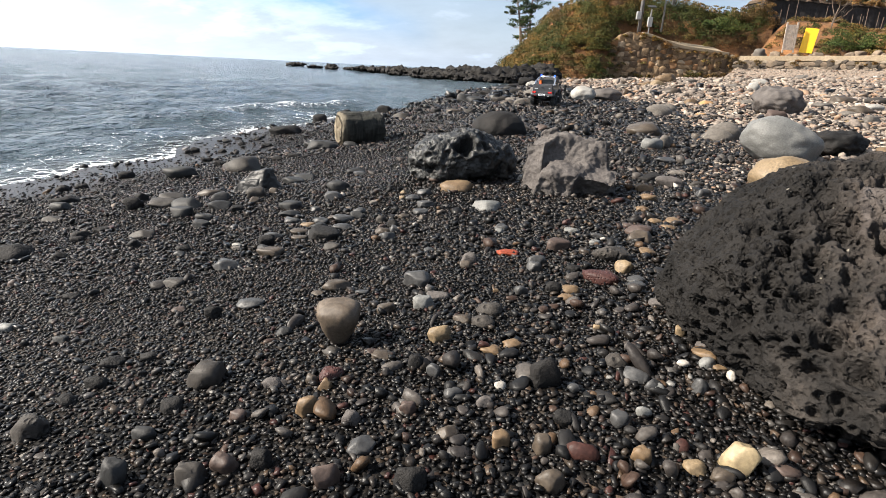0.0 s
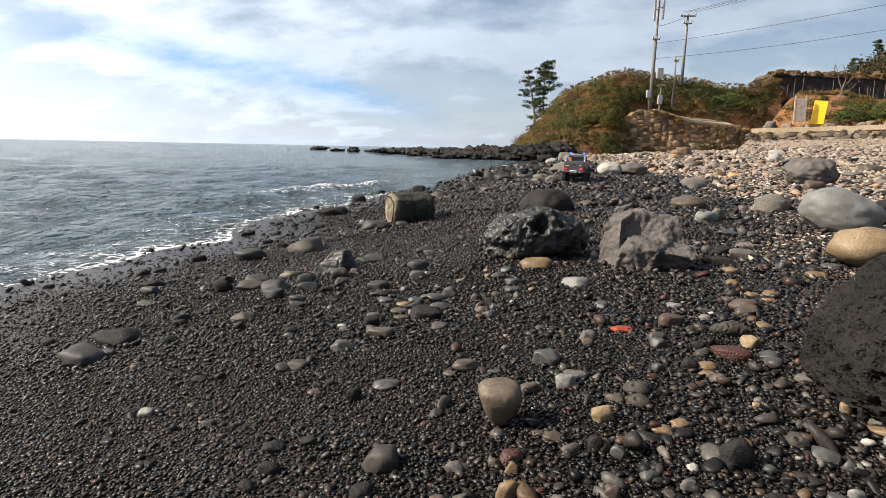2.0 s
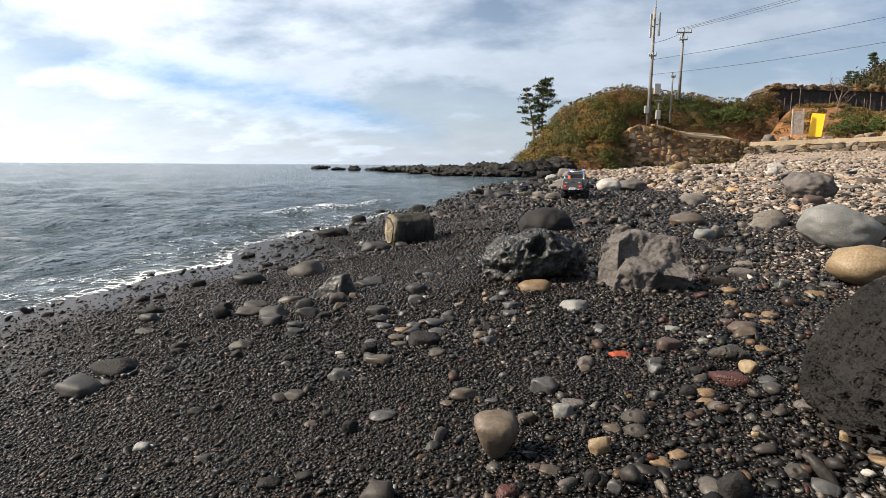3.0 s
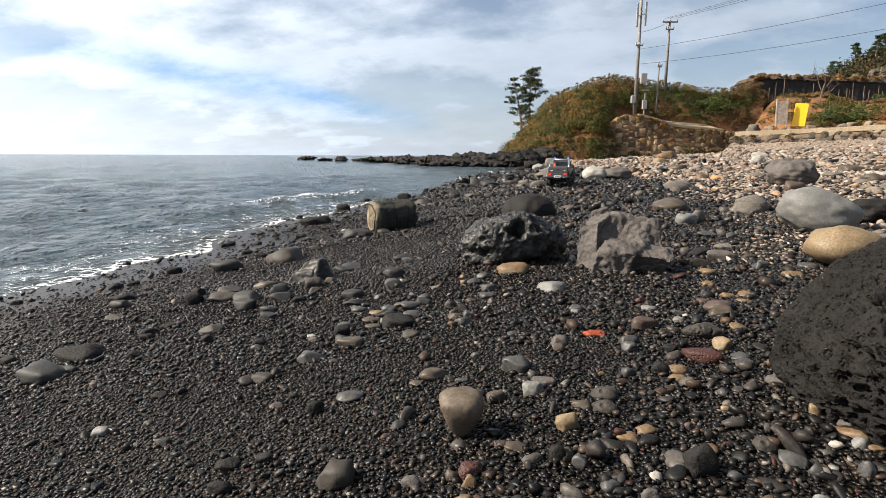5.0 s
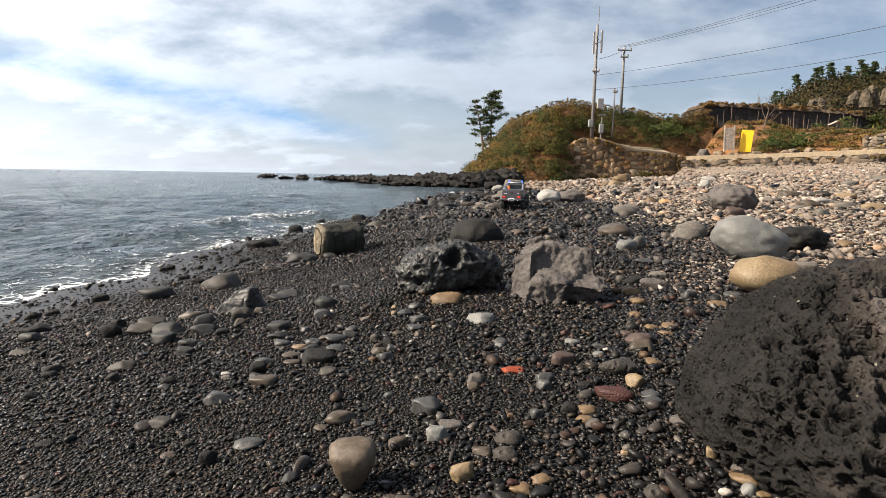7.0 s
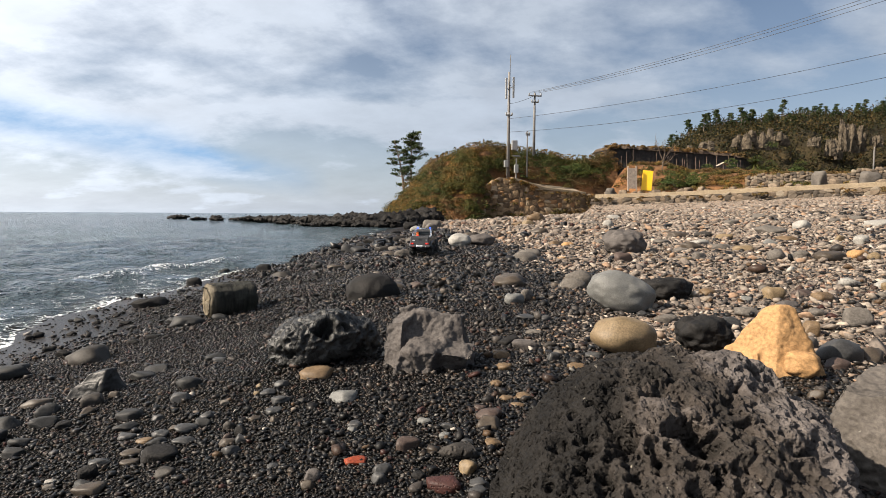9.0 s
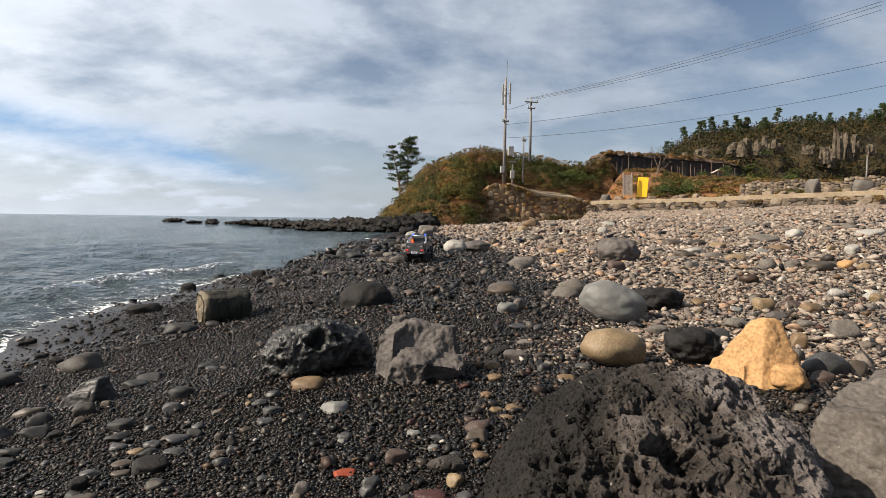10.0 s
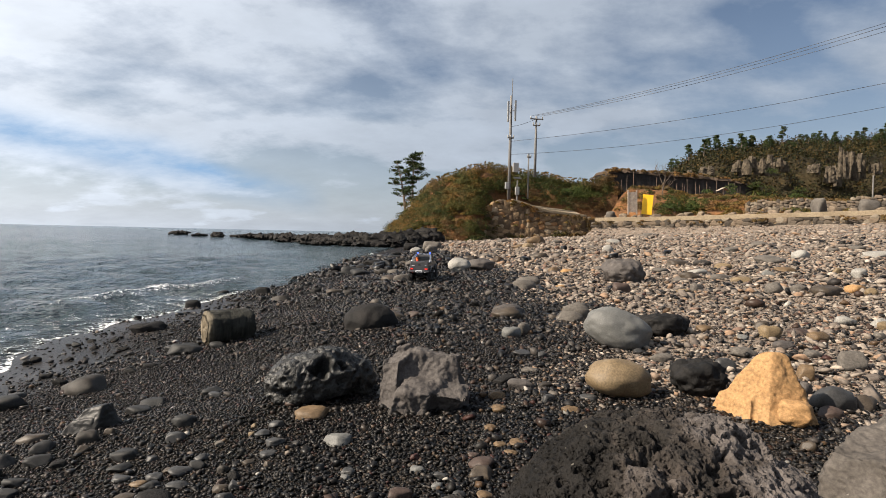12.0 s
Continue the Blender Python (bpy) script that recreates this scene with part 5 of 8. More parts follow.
stone(0.383, 0.971, 0.035, 0.017, M_TAN, "tan stone on wet black gravel")
stone(0.041, 0.900, 0.024, 0.016, M_BROWN, "small brown rounded stone on wet black gravel")
stone(-0.027, 1.003, 0.022, 0.007, M_GREY, "small grey rounded stone on wet black gravel")
stone(0.226, 0.885, 0.025, 0.012, M_DARK, "small dark basalt stone on wet black gravel")
stone(0.119, 1.125, 0.022, 0.010, M_SMOOTH, "small smooth light grey stone on wet black gravel")
stone(0.211, 0.664, 0.011, 0.009, M_BEIGE, "small beige rounded stone on wet black gravel")
stone(0.085, 0.790, 0.010, 0.006, M_TAN, "small tan stone on wet black gravel")
stone(0.145, 0.619, 0.012, 0.010, M_RUST, "small reddish-brown stone on wet black gravel")
stone(0.409, 1.170, 0.027, 0.012, M_RUST, "small reddish-brown stone on wet black gravel")
stone(0.499, 1.176, 0.033, 0.010, M_TAN, "small tan stone on wet black gravel")
stone(-1.104, 2.286, 0.060, 0.024, M_GREY, "grey rounded stone on wet black gravel")
stone(-1.465, 3.145, 0.053, 0.033, M_DARK, "dark basalt stone on wet black gravel")
stone(-1.494, 3.113, 0.041, 0.028, M_DARK, "dark basalt stone on wet black gravel")
stone(-1.772, 3.491, 0.084, 0.026, M_DARK, "dark basalt stone on wet black gravel")
stone(-1.287, 3.093, 0.047, 0.024, M_DARK, "dark basalt stone on wet black gravel")
stone(-1.347, 3.502, 0.047, 0.021, M_DARK, "dark basalt stone on wet black gravel")
stone(-1.382, 3.394, 0.052, 0.031, M_WETGREY, "wet dark grey stone on wet black gravel")
stone(-1.243, 3.282, 0.044, 0.020, M_DARK, "dark basalt stone on wet black gravel")
stone(-1.200, 3.436, 0.046, 0.021, M_DARK, "dark basalt stone on wet black gravel")
stone(-1.450, 3.460, 0.039, 0.016, M_DARK, "dark basalt stone on wet black gravel")
stone(-1.065, 3.190, 0.061, 0.020, M_DARK, "dark basalt stone on wet black gravel")
stone(-1.873, 4.174, 0.055, 0.025, M_DARK, "dark basalt stone on wet black gravel")
stone(-1.983, 4.046, 0.053, 0.018, M_DARK, "dark basalt stone on wet black gravel")
stone(-1.043, 2.472, 0.056, 0.030, M_DARK, "dark basalt stone on wet black gravel")
stone(-1.175, 2.638, 0.055, 0.024, M_DARK, "dark basalt stone on wet black gravel")
stone(-0.728, 1.642, 0.081, 0.023, M_BROWN, "brown rounded stone on wet black gravel")
stone(-0.651, 1.526, 0.061, 0.030, M_WETGREY, "wet dark grey stone on wet black gravel")
stone(-0.517, 1.597, 0.031, 0.020, M_BROWN, "small brown rounded stone on wet black gravel")
stone(-0.215, 1.325, 0.035, 0.018, M_GREY, "small grey rounded stone on wet black gravel")
stone(-0.558, 1.408, 0.035, 0.015, M_DARK, "dark basalt stone on wet black gravel")
stone(-0.247, 1.270, 0.051, 0.018, M_GREY, "grey rounded stone on wet black gravel")
stone(-0.299, 1.265, 0.038, 0.015, M_GREY, "grey rounded stone on wet black gravel")
stone(-0.326, 1.248, 0.037, 0.010, M_TAN, "tan stone on wet black gravel")
stone(-0.276, 1.289, 0.031, 0.012, M_BROWN, "small brown rounded stone on wet black gravel")
stone(-0.375, 1.284, 0.043, 0.013, M_GREY, "grey rounded stone on wet black gravel")
stone(-0.151, 1.246, 0.025, 0.020, M_WETBROWN, "small wet dark brown stone on wet black gravel")
stone(-0.119, 1.203, 0.025, 0.020, M_DARK, "small dark basalt stone on wet black gravel")
stone(-0.100, 1.268, 0.029, 0.012, M_BROWN, "small brown rounded stone on wet black gravel")
stone(-0.136, 1.160, 0.038, 0.013, M_BROWN, "brown rounded stone on wet black gravel")
stone(-0.088, 1.416, 0.043, 0.014, M_GREY, "grey rounded stone on wet black gravel")
stone(-0.059, 1.467, 0.045, 0.017, M_GREY, "grey rounded stone on wet black gravel")
stone(-0.118, 1.475, 0.018, 0.012, M_BEIGE, "small beige rounded stone on wet black gravel")
stone(-0.514, 1.931, 0.083, 0.023, M_WETGREY, "wet dark grey stone on wet black gravel")
stone(-0.731, 2.588, 0.061, 0.017, M_DARK, "dark basalt stone on wet black gravel")
stone(-0.661, 2.548, 0.040, 0.016, M_DARK, "dark basalt stone on wet black gravel")
stone(-0.796, 2.541, 0.059, 0.020, M_DARK, "dark basalt stone on wet black gravel")
stone(1.351, 3.037, 0.067, 0.038, M_BROWN, "brown rounded stone among damp pebbles")
stone(1.345, 2.869, 0.051, 0.023, M_BROWN, "brown rounded stone among dry cobbles")
stone(0.807, 1.907, 0.072, 0.020, M_PALE, "pale grey stone among damp pebbles")
stone(0.785, 1.703, 0.046, 0.020, M_WETBROWN, "wet dark brown stone among damp pebbles")
stone(1.355, 2.089, 0.053, 0.023, M_GREY, "grey rounded stone among dry cobbles")
stone(0.932, 2.118, 0.043, 0.026, M_GREY, "grey rounded stone among damp pebbles")
stone(0.859, 2.158, 0.086, 0.024, M_GREY, "grey rounded stone among damp pebbles")
stone(7.038, 7.179, 0.276, 0.166, M_WHITE, "large whitish stone among dry cobbles")
stone(4.970, 4.346, 0.161, 0.103, M_WHITE, "large whitish stone among dry cobbles")
stone(5.047, 4.663, 0.115, 0.078, M_BEIGE, "beige rounded stone among dry cobbles")
stone(3.803, 4.471, 0.211, 0.072, M_BEIGE, "large beige rounded stone among dry cobbles")
stone(3.897, 4.908, 0.218, 0.064, M_PALE, "large pale grey stone among dry cobbles")
stone(4.084, 5.513, 0.217, 0.072, M_WHITE, "large whitish stone among dry cobbles")
stone(4.389, 4.813, 0.149, 0.078, M_SMOOTH, "large smooth light grey stone among dry cobbles")
stone(4.846, 5.094, 0.220, 0.063, M_TAN, "large tan stone among dry cobbles")
stone(5.910, 6.492, 0.400, 0.123, M_PALE, "large pale grey stone among dry cobbles")
stone(4.899, 6.573, 0.229, 0.085, M_LAVA, "large rough porous dark stone among dry cobbles")
stone(4.777, 5.989, 0.210, 0.090, M_BEIGE, "large beige rounded stone among dry cobbles")
stone(3.647, 3.444, 0.251, 0.080, M_BROWN, "large brown rounded stone among dry cobbles")
stone(3.915, 3.437, 0.178, 0.068, M_OCHRE, "large ochre sandstone stone among dry cobbles")
stone(3.910, 3.297, 0.107, 0.056, M_BEIGE, "beige rounded stone among dry cobbles")
stone(7.668, 6.525, 0.403, 0.113, M_WHITE, "large whitish stone among dry cobbles")
stone(2.774, 2.226, 0.085, 0.045, M_BEIGE, "beige rounded stone among dry cobbles")
stone(1.931, 2.172, 0.052, 0.029, M_SMOOTH, "smooth light grey stone among dry cobbles")
stone(1.719, 1.912, 0.114, 0.040, M_PALE, "pale grey stone among dry cobbles")
stone(2.213, 2.388, 0.069, 0.055, M_BROWN, "brown rounded stone among dry cobbles")
stone(1.953, 1.822, 0.068, 0.029, M_PALE, "pale grey stone among dry cobbles")
stone(2.542, 2.050, 0.062, 0.033, M_PALE, "pale grey stone among dry cobbles")
stone(1.963, 1.976, 0.087, 0.038, M_SLATE, "dull grey basalt stone among dry cobbles")
stone(3.433, 4.866, 0.168, 0.054, M_PALE, "large pale grey stone among dry cobbles")
stone(2.805, 3.902, 0.109, 0.036, M_BEIGE, "beige rounded stone among dry cobbles")
stone(3.870, 5.905, 0.229, 0.065, M_PALE, "large pale grey stone among dry cobbles")
stone(4.285, 7.203, 0.163, 0.065, M_BEIGE, "large beige rounded stone among dry cobbles")
stone(3.510, 6.716, 0.195, 0.060, M_PALE, "large pale grey stone among dry cobbles")
stone(2.858, 6.322, 0.168, 0.056, M_OCHRE, "large ochre sandstone stone among dry cobbles")
stone(2.084, 4.655, 0.083, 0.033, M_OCHRE, "ochre sandstone stone among dry cobbles")
stone(9.030, 8.525, 0.250, 0.083, M_PALE, "large pale grey stone among dry cobbles")
stone(9.482, 8.485, 0.313, 0.100, M_PALE, "large pale grey stone among dry cobbles")
stone(7.806, 9.664, 0.294, 0.109, M_PALE, "large pale grey stone among dry cobbles")
stone(10.120, 11.602, 0.411, 0.132, M_PALE, "large pale grey stone among dry cobbles")
stone(12.191, 12.065, 0.350, 0.117, M_BROWN, "large brown rounded stone among dry cobbles")
stone(0.854, 7.661, 0.238, 0.076, M_PALE, "large pale grey stone on wet black gravel")
stone(0.648, 6.190, 0.231, 0.072, M_BROWN, "large brown rounded stone on wet black gravel")
stone(0.707, 10.760, 0.376, 0.124, M_DARK, "large dark basalt stone on wet black gravel")
stone(-0.138, 5.442, 0.111, 0.062, M_DARK, "dark basalt stone on wet black gravel")
stone(-0.725, 6.034, 0.156, 0.077, M_DARK, "large dark basalt stone on wet black gravel")
stone(-1.228, 6.536, 0.129, 0.062, M_DARK, "dark basalt stone on wet black gravel")
stone(0.399, 8.227, 0.336, 0.108, M_WETGREY, "large wet dark grey stone on wet black gravel")
stone(1.211, 9.339, 0.291, 0.093, M_BROWN, "large brown rounded stone on wet black gravel")
stone(2.495, 10.097, 0.215, 0.120, M_BROWN, "large brown rounded stone among damp pebbles")
stone(-0.027, 8.781, 0.232, 0.086, M_DARK, "large dark basalt stone on wet black gravel")
stone(2.907, 20.986, 0.525, 0.175, M_PALE, "large pale grey stone on wet black gravel")
stone(3.386, 18.626, 0.431, 0.157, M_PALE, "large pale grey stone on wet black gravel")
stone(3.256, 11.689, 0.325, 0.100, M_PALE, "large pale grey stone among dry cobbles")
stone(5.910, 16.419, 0.462, 0.199, M_BEIGE, "large beige rounded stone among dry cobbles")
stone(8.213, 26.843, 0.691, 0.230, M_PALE, "large pale grey stone among dry cobbles")
stone(8.506, 20.447, 0.448, 0.179, M_PALE, "large pale grey stone among dry cobbles")
stone(9.448, 17.630, 0.473, 0.189, M_WHITE, "large whitish stone among dry cobbles")
stone(7.105, 14.338, 0.350, 0.102, M_PALE, "large pale grey stone among dry cobbles")
stone(16.782, 27.661, 0.812, 0.250, M_PALE, "large pale grey stone among dry cobbles")
stone(1.420, 13.544, 0.337, 0.135, M_DARK, "large dark basalt stone on wet black gravel")
stone(5.372, 13.563, 0.296, 0.119, M_BROWN, "large brown rounded stone among dry cobbles")

# ---- reef ----


def reef_rock(x, y, size, seed, name="reef_rock", label="dark jagged lava rock of the reef", sink=0.25):
    return boulder(name, x, y, size, label, M_REEF, seed, sink=sink, z=max(SEA_Z - 0.05, float(ground_z(x, y))), turn=(seed * 53) % 180, sub=4, lump=0.42, fine=0.24, square=3.2, facets=9, category="rock", group="reef rocks")


def build_reef():
    rnd = random.Random(8)
    line = [(-9.4, 51), (-8.2, 49), (-6.4, 45), (-4.6, 42), (-3.2, 37.5), (-1.7, 32.5), (-0.2, 30), (1.2, 28.6), (2.8, 29), (4.3, 32), (5.5, 35)]
    tall = [0.10, 0.22, 0.13, 0.17, 0.24, 0.34, 0.44, 0.54, 0.66, 0.80, 0.88]
    k = 0
    for i in range(len(line) - 1):
        (ax, ay), (bx, by) = line[i], line[i + 1]
        steps = 3 if i < 4 else 5
        for j in range(steps):
            s = (j + rnd.random() * 0.6) / steps
            h = (tall[i] + (tall[i + 1] - tall[i]) * s) * rnd.uniform(0.75, 1.05)
            w = rnd.uniform(0.9, 2.4)
            k += 1
            reef_rock(ax + (bx - ax) * s + rnd.uniform(-0.3, 0.3), ay + (by - ay) * s + rnd.uniform(-0.5, 0.9), (w * 1.2, w * 0.9, h * 1.25), 300 + k)
            if i >= 4:
                k += 1
                reef_rock(ax + (bx - ax) * s + rnd.uniform(-0.5, 0.5), ay + (by - ay) * s - rnd.uniform(0.8, 2.0), (w * 0.6, w * 0.55, h * rnd.uniform(0.5, 0.8)), 300 + k)
    reef_rock(-10.55, 50, (1.2, 1.1, 0.62), 291, label="tall lava rock standing in the sea")
    reef_rock(-17.0, 62, (2.4, 1.2, 0.30), 292, label="low lava rock awash in the sea")
    reef_rock(-12.5, 52, (1.8, 1.0, 0.16), 293, label="low lava rock awash in the sea")


build_reef()

# ---- headland ----
CREST_U = [3.0, 3.5, 4.4, 5.3, 6.2, 7.3, 8.4, 10.3, 12, 14, 16.4, 17.6, 18.6, 20, 24]
CREST_Z = [0.2, 0.5, 1.8, 2.9, 3.9, 4.6, 5.2, 5.5, 5.5, 5.3, 4.7, 4.7, 4.9, 4.9, 4.6]


def wall_top(x):
    return float(np.interp(x, [8.5, 9.6, 11.4, 12.7, 14.7, 17.6, 19.0], [1.2, 2.2, 3.16, 2.95, 2.37, 2.08, 1.96]))


def hill_point(u, t):
    """Along the headland (u) and from its foot (t = 0) over its crest (t = 1) to its back (t = 2)."""
    crest = float(np.interp(u, CREST_U, CREST_Z))
    cut = min(1.0, max(0.0, (u - 9.5) / 2.0))
    y = 36.0 + 2.6 * cut + (6.5 - 2.0 * cut) * t
    x = u * y / 38
    foot = float(ground_z(x, y)) - 0.1
    low = foot + (wall_top(u) - 0.1 - foot) * cut
    if t <= 1:
        s = t if cut == 0 else (1 - cut) * t + cut * max(0.0, (t - 0.45) / 0.55)
        z = low + (crest - low) * math.sin(min(1.0, max(0.0, s)) * math.pi / 2) ** 0.9
    else:
        z = crest - 0.5 * (t - 1) ** 2 * crest
    z += 0.28 * fbm(Vector((x * 0.5, y * 0.5, 1.7)), 4) * min(1, 3 * t + 0.1) * (1 - 0.8 * cut * (t < 0.45))
    return Vector((x, y, z))


def build_hill():
    U, T = np.linspace(3.0, 20.5, 110), np.linspace(0, 2, 46)
    P = np.array([[hill_point(u, t)[:] for t in T] for u in U])
    me = grid_mesh("headland", P[..., 0], P[..., 1], P[..., 2], M_SOIL)
    return tagged(new("headland", me), "earthen coastal headland under dry scrub", "headland", kind="structure")


build_hill()


def leaf_cloud(name, centres, per, spread, leaf, mat, seed, flat=1.0):
    """Many small leaf blades round centres, as one triangle mesh."""
    r = np.random.RandomState(seed)
    c = np.repeat(np.asarray(centres, float), per, axis=0)
    sp = np.repeat(np.broadcast_to(np.asarray(spread, float).reshape(-1, 1), (len(centres), 1)), per, axis=0)
    p = c + r.normal(size=c.shape) * sp * np.array([1, 1, flat])
    n = len(p)
    a = r.normal(size=(n, 3))
    a /= np.linalg.norm(a, axis=1)[:, None]
    b = np.cross(a, r.normal(size=(n, 3)))
    b /= np.linalg.norm(b, axis=1)[:, None] + 1e-9
    s = leaf * r.uniform(0.6, 1.4, (n, 1))
    V = np.stack([p - a * s, p + b * s * 0.45, p + a * s, p - b * s * 0.45], 1).reshape(-1, 3)
    i = np.arange(n)[:, None] * 4
    F = np.concatenate([i + np.array([0, 1, 2]), i + np.array([0, 2, 3])])
    return fast_mesh(name, V, F, mat, False)


def bush_cloud(name, bushes, mat, seed, leaf=0.042, per=175):
    """Leaves over the outer shells of rounded bushes: (place, radius) each."""
    r = np.random.RandomState(seed)
    c = np.repeat(np.array([b[0] for b in bushes]), per, axis=0)
    rad = np.repeat(np.array([b[1] for b in bushes]), per)[:, None]
    d = r.normal(size=c.shape)
    d /= np.linalg.norm(d, axis=1)[:, None]
    d[:, 2] = np.abs(d[:, 2]) * 0.9 - 0.15
    p = c + d * rad * (0.72 + 0.36 * r.rand(len(c), 1)) * np.array([1, 1, 0.85])
    n = len(p)
    a = np.cross(d, r.normal(size=(n, 3)))
    a /= np.linalg.norm(a, axis=1)[:, None] + 1e-9
    a = a + d * r.uniform(-0.3, 0.9, (n, 1))
    b = np.cross(a, d + 0.5 * r.normal(size=(n, 3)))
    b /= np.linalg.norm(b, axis=1)[:, None] + 1e-9
    s = leaf * r.uniform(0.6, 1.5, (n, 1))
    V = np.stack([p - a * s, p + b * s * 0.5, p + a * s, p - b * s * 0.5], 1).reshape(-1, 3)
    i = np.arange(n)[:, None] * 4
    return fast_mesh(name, V, np.concatenate([i + np.array([0, 1, 2]), i + np.array([0, 2, 3])]), mat, False)


def hill_scrub():
    rnd = random.Random(3)
    tufts, green, dry = [], [], []
    for _ in range(1050):
        u, t = rnd.uniform(3.4, 19.8), rnd.uniform(-0.02, 1.2)
        if 10.4 < u and t < 0.52:
            continue
        q = hill_point(u, t)
        k = fbm(Vector((q.x * 0.4, q.y * 0.3, q.z * 0.4 + 9)), 2)
        r = rnd.choice((0.25, 0.4, 0.55, 0.85)) * rnd.uniform(0.75, 1.15) * (1.15 if t > 0.85 and u > 8 else 1.0)
        (green if k > 0.10 or (u > 12 and t > 0.6) else dry if k < -0.14 and u > 6.0 else tufts).append((q[:], r))
    for _ in range(260):
        q = hill_point(rnd.uniform(3.4, 9.8), rnd.uniform(0.0, 0.85))
        (tufts if rnd.random() < 0.65 else green).append((q[:], rnd.uniform(0.22, 0.5)))
    for name, some, mat, lab in (("scrub", tufts, M_SCRUB, "dry brown and olive scrub covering the headland"), ("ivy_scrub", green, M_GREEN, "green creeping scrub on the headland"), ("dry_grass", dry, M_GRASS, "orange-brown dry grass on the bank")):
        tagged(new(name, bush_cloud(name, some, mat, 4, 0.042, 270)), lab, "scrub", kind="stuff")
    # thin bare twigs stand out over the crest
    twigs = []
    for _ in range(500):
        u = rnd.uniform(5.5, 19.5)
        q = hill_point(u, rnd.uniform(0.85, 1.05))
        twigs.append(((q.x, q.y, q.z + rnd.uniform(0.3, 0.75)), 0.12))
    tagged(new("twigs", bush_cloud("twigs", twigs, M_SCRUB, 9, 0.06, 10)), "thin dry twigs over the scrub", "scrub", kind="stuff")


hill_scrub()


def build_wall():
    """The retaining wall: earth and mortar behind, stones in front, a concrete kerb on top."""
    X = np.linspace(8.6, 19.0, 60)
    verts, faces = [], []
    for x in X:
        g = float(ground_z(x, 38)) - 0.2
        verts += [(x, 37.95 - 0.12, g), (x, 38.12, wall_top(x)), (x, 38.6, wall_top(x)), (x, 38.6, g)]
    for i in range(len(X) - 1):
        for k in range(3):
            faces.append((4 * i + k, 4 * i + 4 + k, 4 * i + 5 + k, 4 * i + 1 + k))
    wall = tagged(new("wall_retaining", mesh_from("wall_retaining", verts, faces, M_MORTAR, False)), "stone retaining wall of rough brown boulders", "wall", kind="structure")
    return wall


wall_a = build_wall()


def kerb(name, pts, wide, tall, label):
    bm = bmesh.new()
    rows = []
    for i, q in enumerate(pts):
        a, b = Vector(pts[max(0, i - 1)]), Vector(pts[min(len(pts) - 1, i + 1)])
        side = (b - a).cross(Vector((0, 0, 1))).normalized() * wide / 2
        q = Vector(q)
        rows.append([bm.verts.new(q + s) for s in (side - Vector((0, 0, tall)), side, -side, -side - Vector((0, 0, tall)))])
    for a, b in zip(rows, rows[1:]):
        for k in range(4):
            bm.faces.new((a[k], b[k], b[(k + 1) % 4], a[(k + 1) % 4]))
    bm.faces.new(rows[0]), bm.faces.new(rows[-1][::-1])
    bmesh.ops.recalc_face_normals(bm, faces=bm.faces[:])
    bmesh.ops.bevel(bm, geom=bm.edges[:], offset=0.02, segments=1, affect="EDGES")
    return tagged(part(name, bm, M_CONCRETE), label, "kerb", kind="structure")


def road_line(s):
    """The sea wall of the road: from the ramp's foot (0) towards the near right (1)."""
    x = np.interp(s, [0, 0.25, 0.7, 1.0], [18.6, 22.6, 30.2, 36.5])
    y = np.interp(s, [0, 0.25, 0.7, 1.0], [37.6, 34.2, 25.0, 15.5])
    z = np.interp(s, [0, 0.25, 0.7, 1.0], [1.97, 2.08, 2.42, 2.7])
    return Vector((float(x), float(y), float(z)))


kerb("trim_ramp", [(x, 38.1, wall_top(x) + 0.13) for x in np.linspace(12.2, 18.0, 16)], 0.3, 0.2, "pale concrete kerb along the ramp")
kerb("trim_road", [road_line(s)[:] for s in np.linspace(0.0, 1, 24)], 0.5, 0.30, "pale concrete kerb along the coast road")


def build_road_wall():
    verts, faces = [], []
    S = np.linspace(0, 1, 50)
    for s in S:
        q = road_line(s)
        g = float(ground_z(q.x, q.y)) - 0.3
        verts += [(q.x - 0.28, q.y - 0.30, g), (q.x - 0.12, q.y - 0.12, q.z - 0.28), (q.x + 0.6, q.y + 0.7, q.z - 0.28)]
    for i in range(len(S) - 1):
        for k in range(2):
            faces.append((3 * i + k, 3 * i + 3 + k, 3 * i + 4 + k, 3 * i + 1 + k))
    return tagged(new("wall_road", mesh_from("wall_road", verts, faces, M_MORTAR, False)), "low stone sea wall under the road kerb", "wall", kind="structure")


wall_b = build_road_wall()


def gravel_slope():
    """The beach heaped up against the sea wall."""
    S, T = np.linspace(0, 1, 90), np.linspace(0, 1, 8)
    P = []
    for s in S:
        q = road_line(s)
        row = []
        for k in T:
            x, y = q.x - 0.16 - 1.9 * k, q.y - 0.16 - 1.6 * k
            g = float(ground_z(x, y)) - 0.06
            high = q.z - 0.72 + 0.10 * fbm(Vector((x * 1.1, y * 1.1, 2)), 3)
            row.append((x, y, g + max(0.0, high - g) * (1 - k) ** 1.5))
        P.append(row)
    P = np.array(P)
    return tagged(new("gravel_slope", grid_mesh("gravel_slope", P[..., 0], P[..., 1], P[..., 2], M_SAND)), "dry tan gravel heaped against the sea wall", "beach", kind="structure")


slope = gravel_slope()


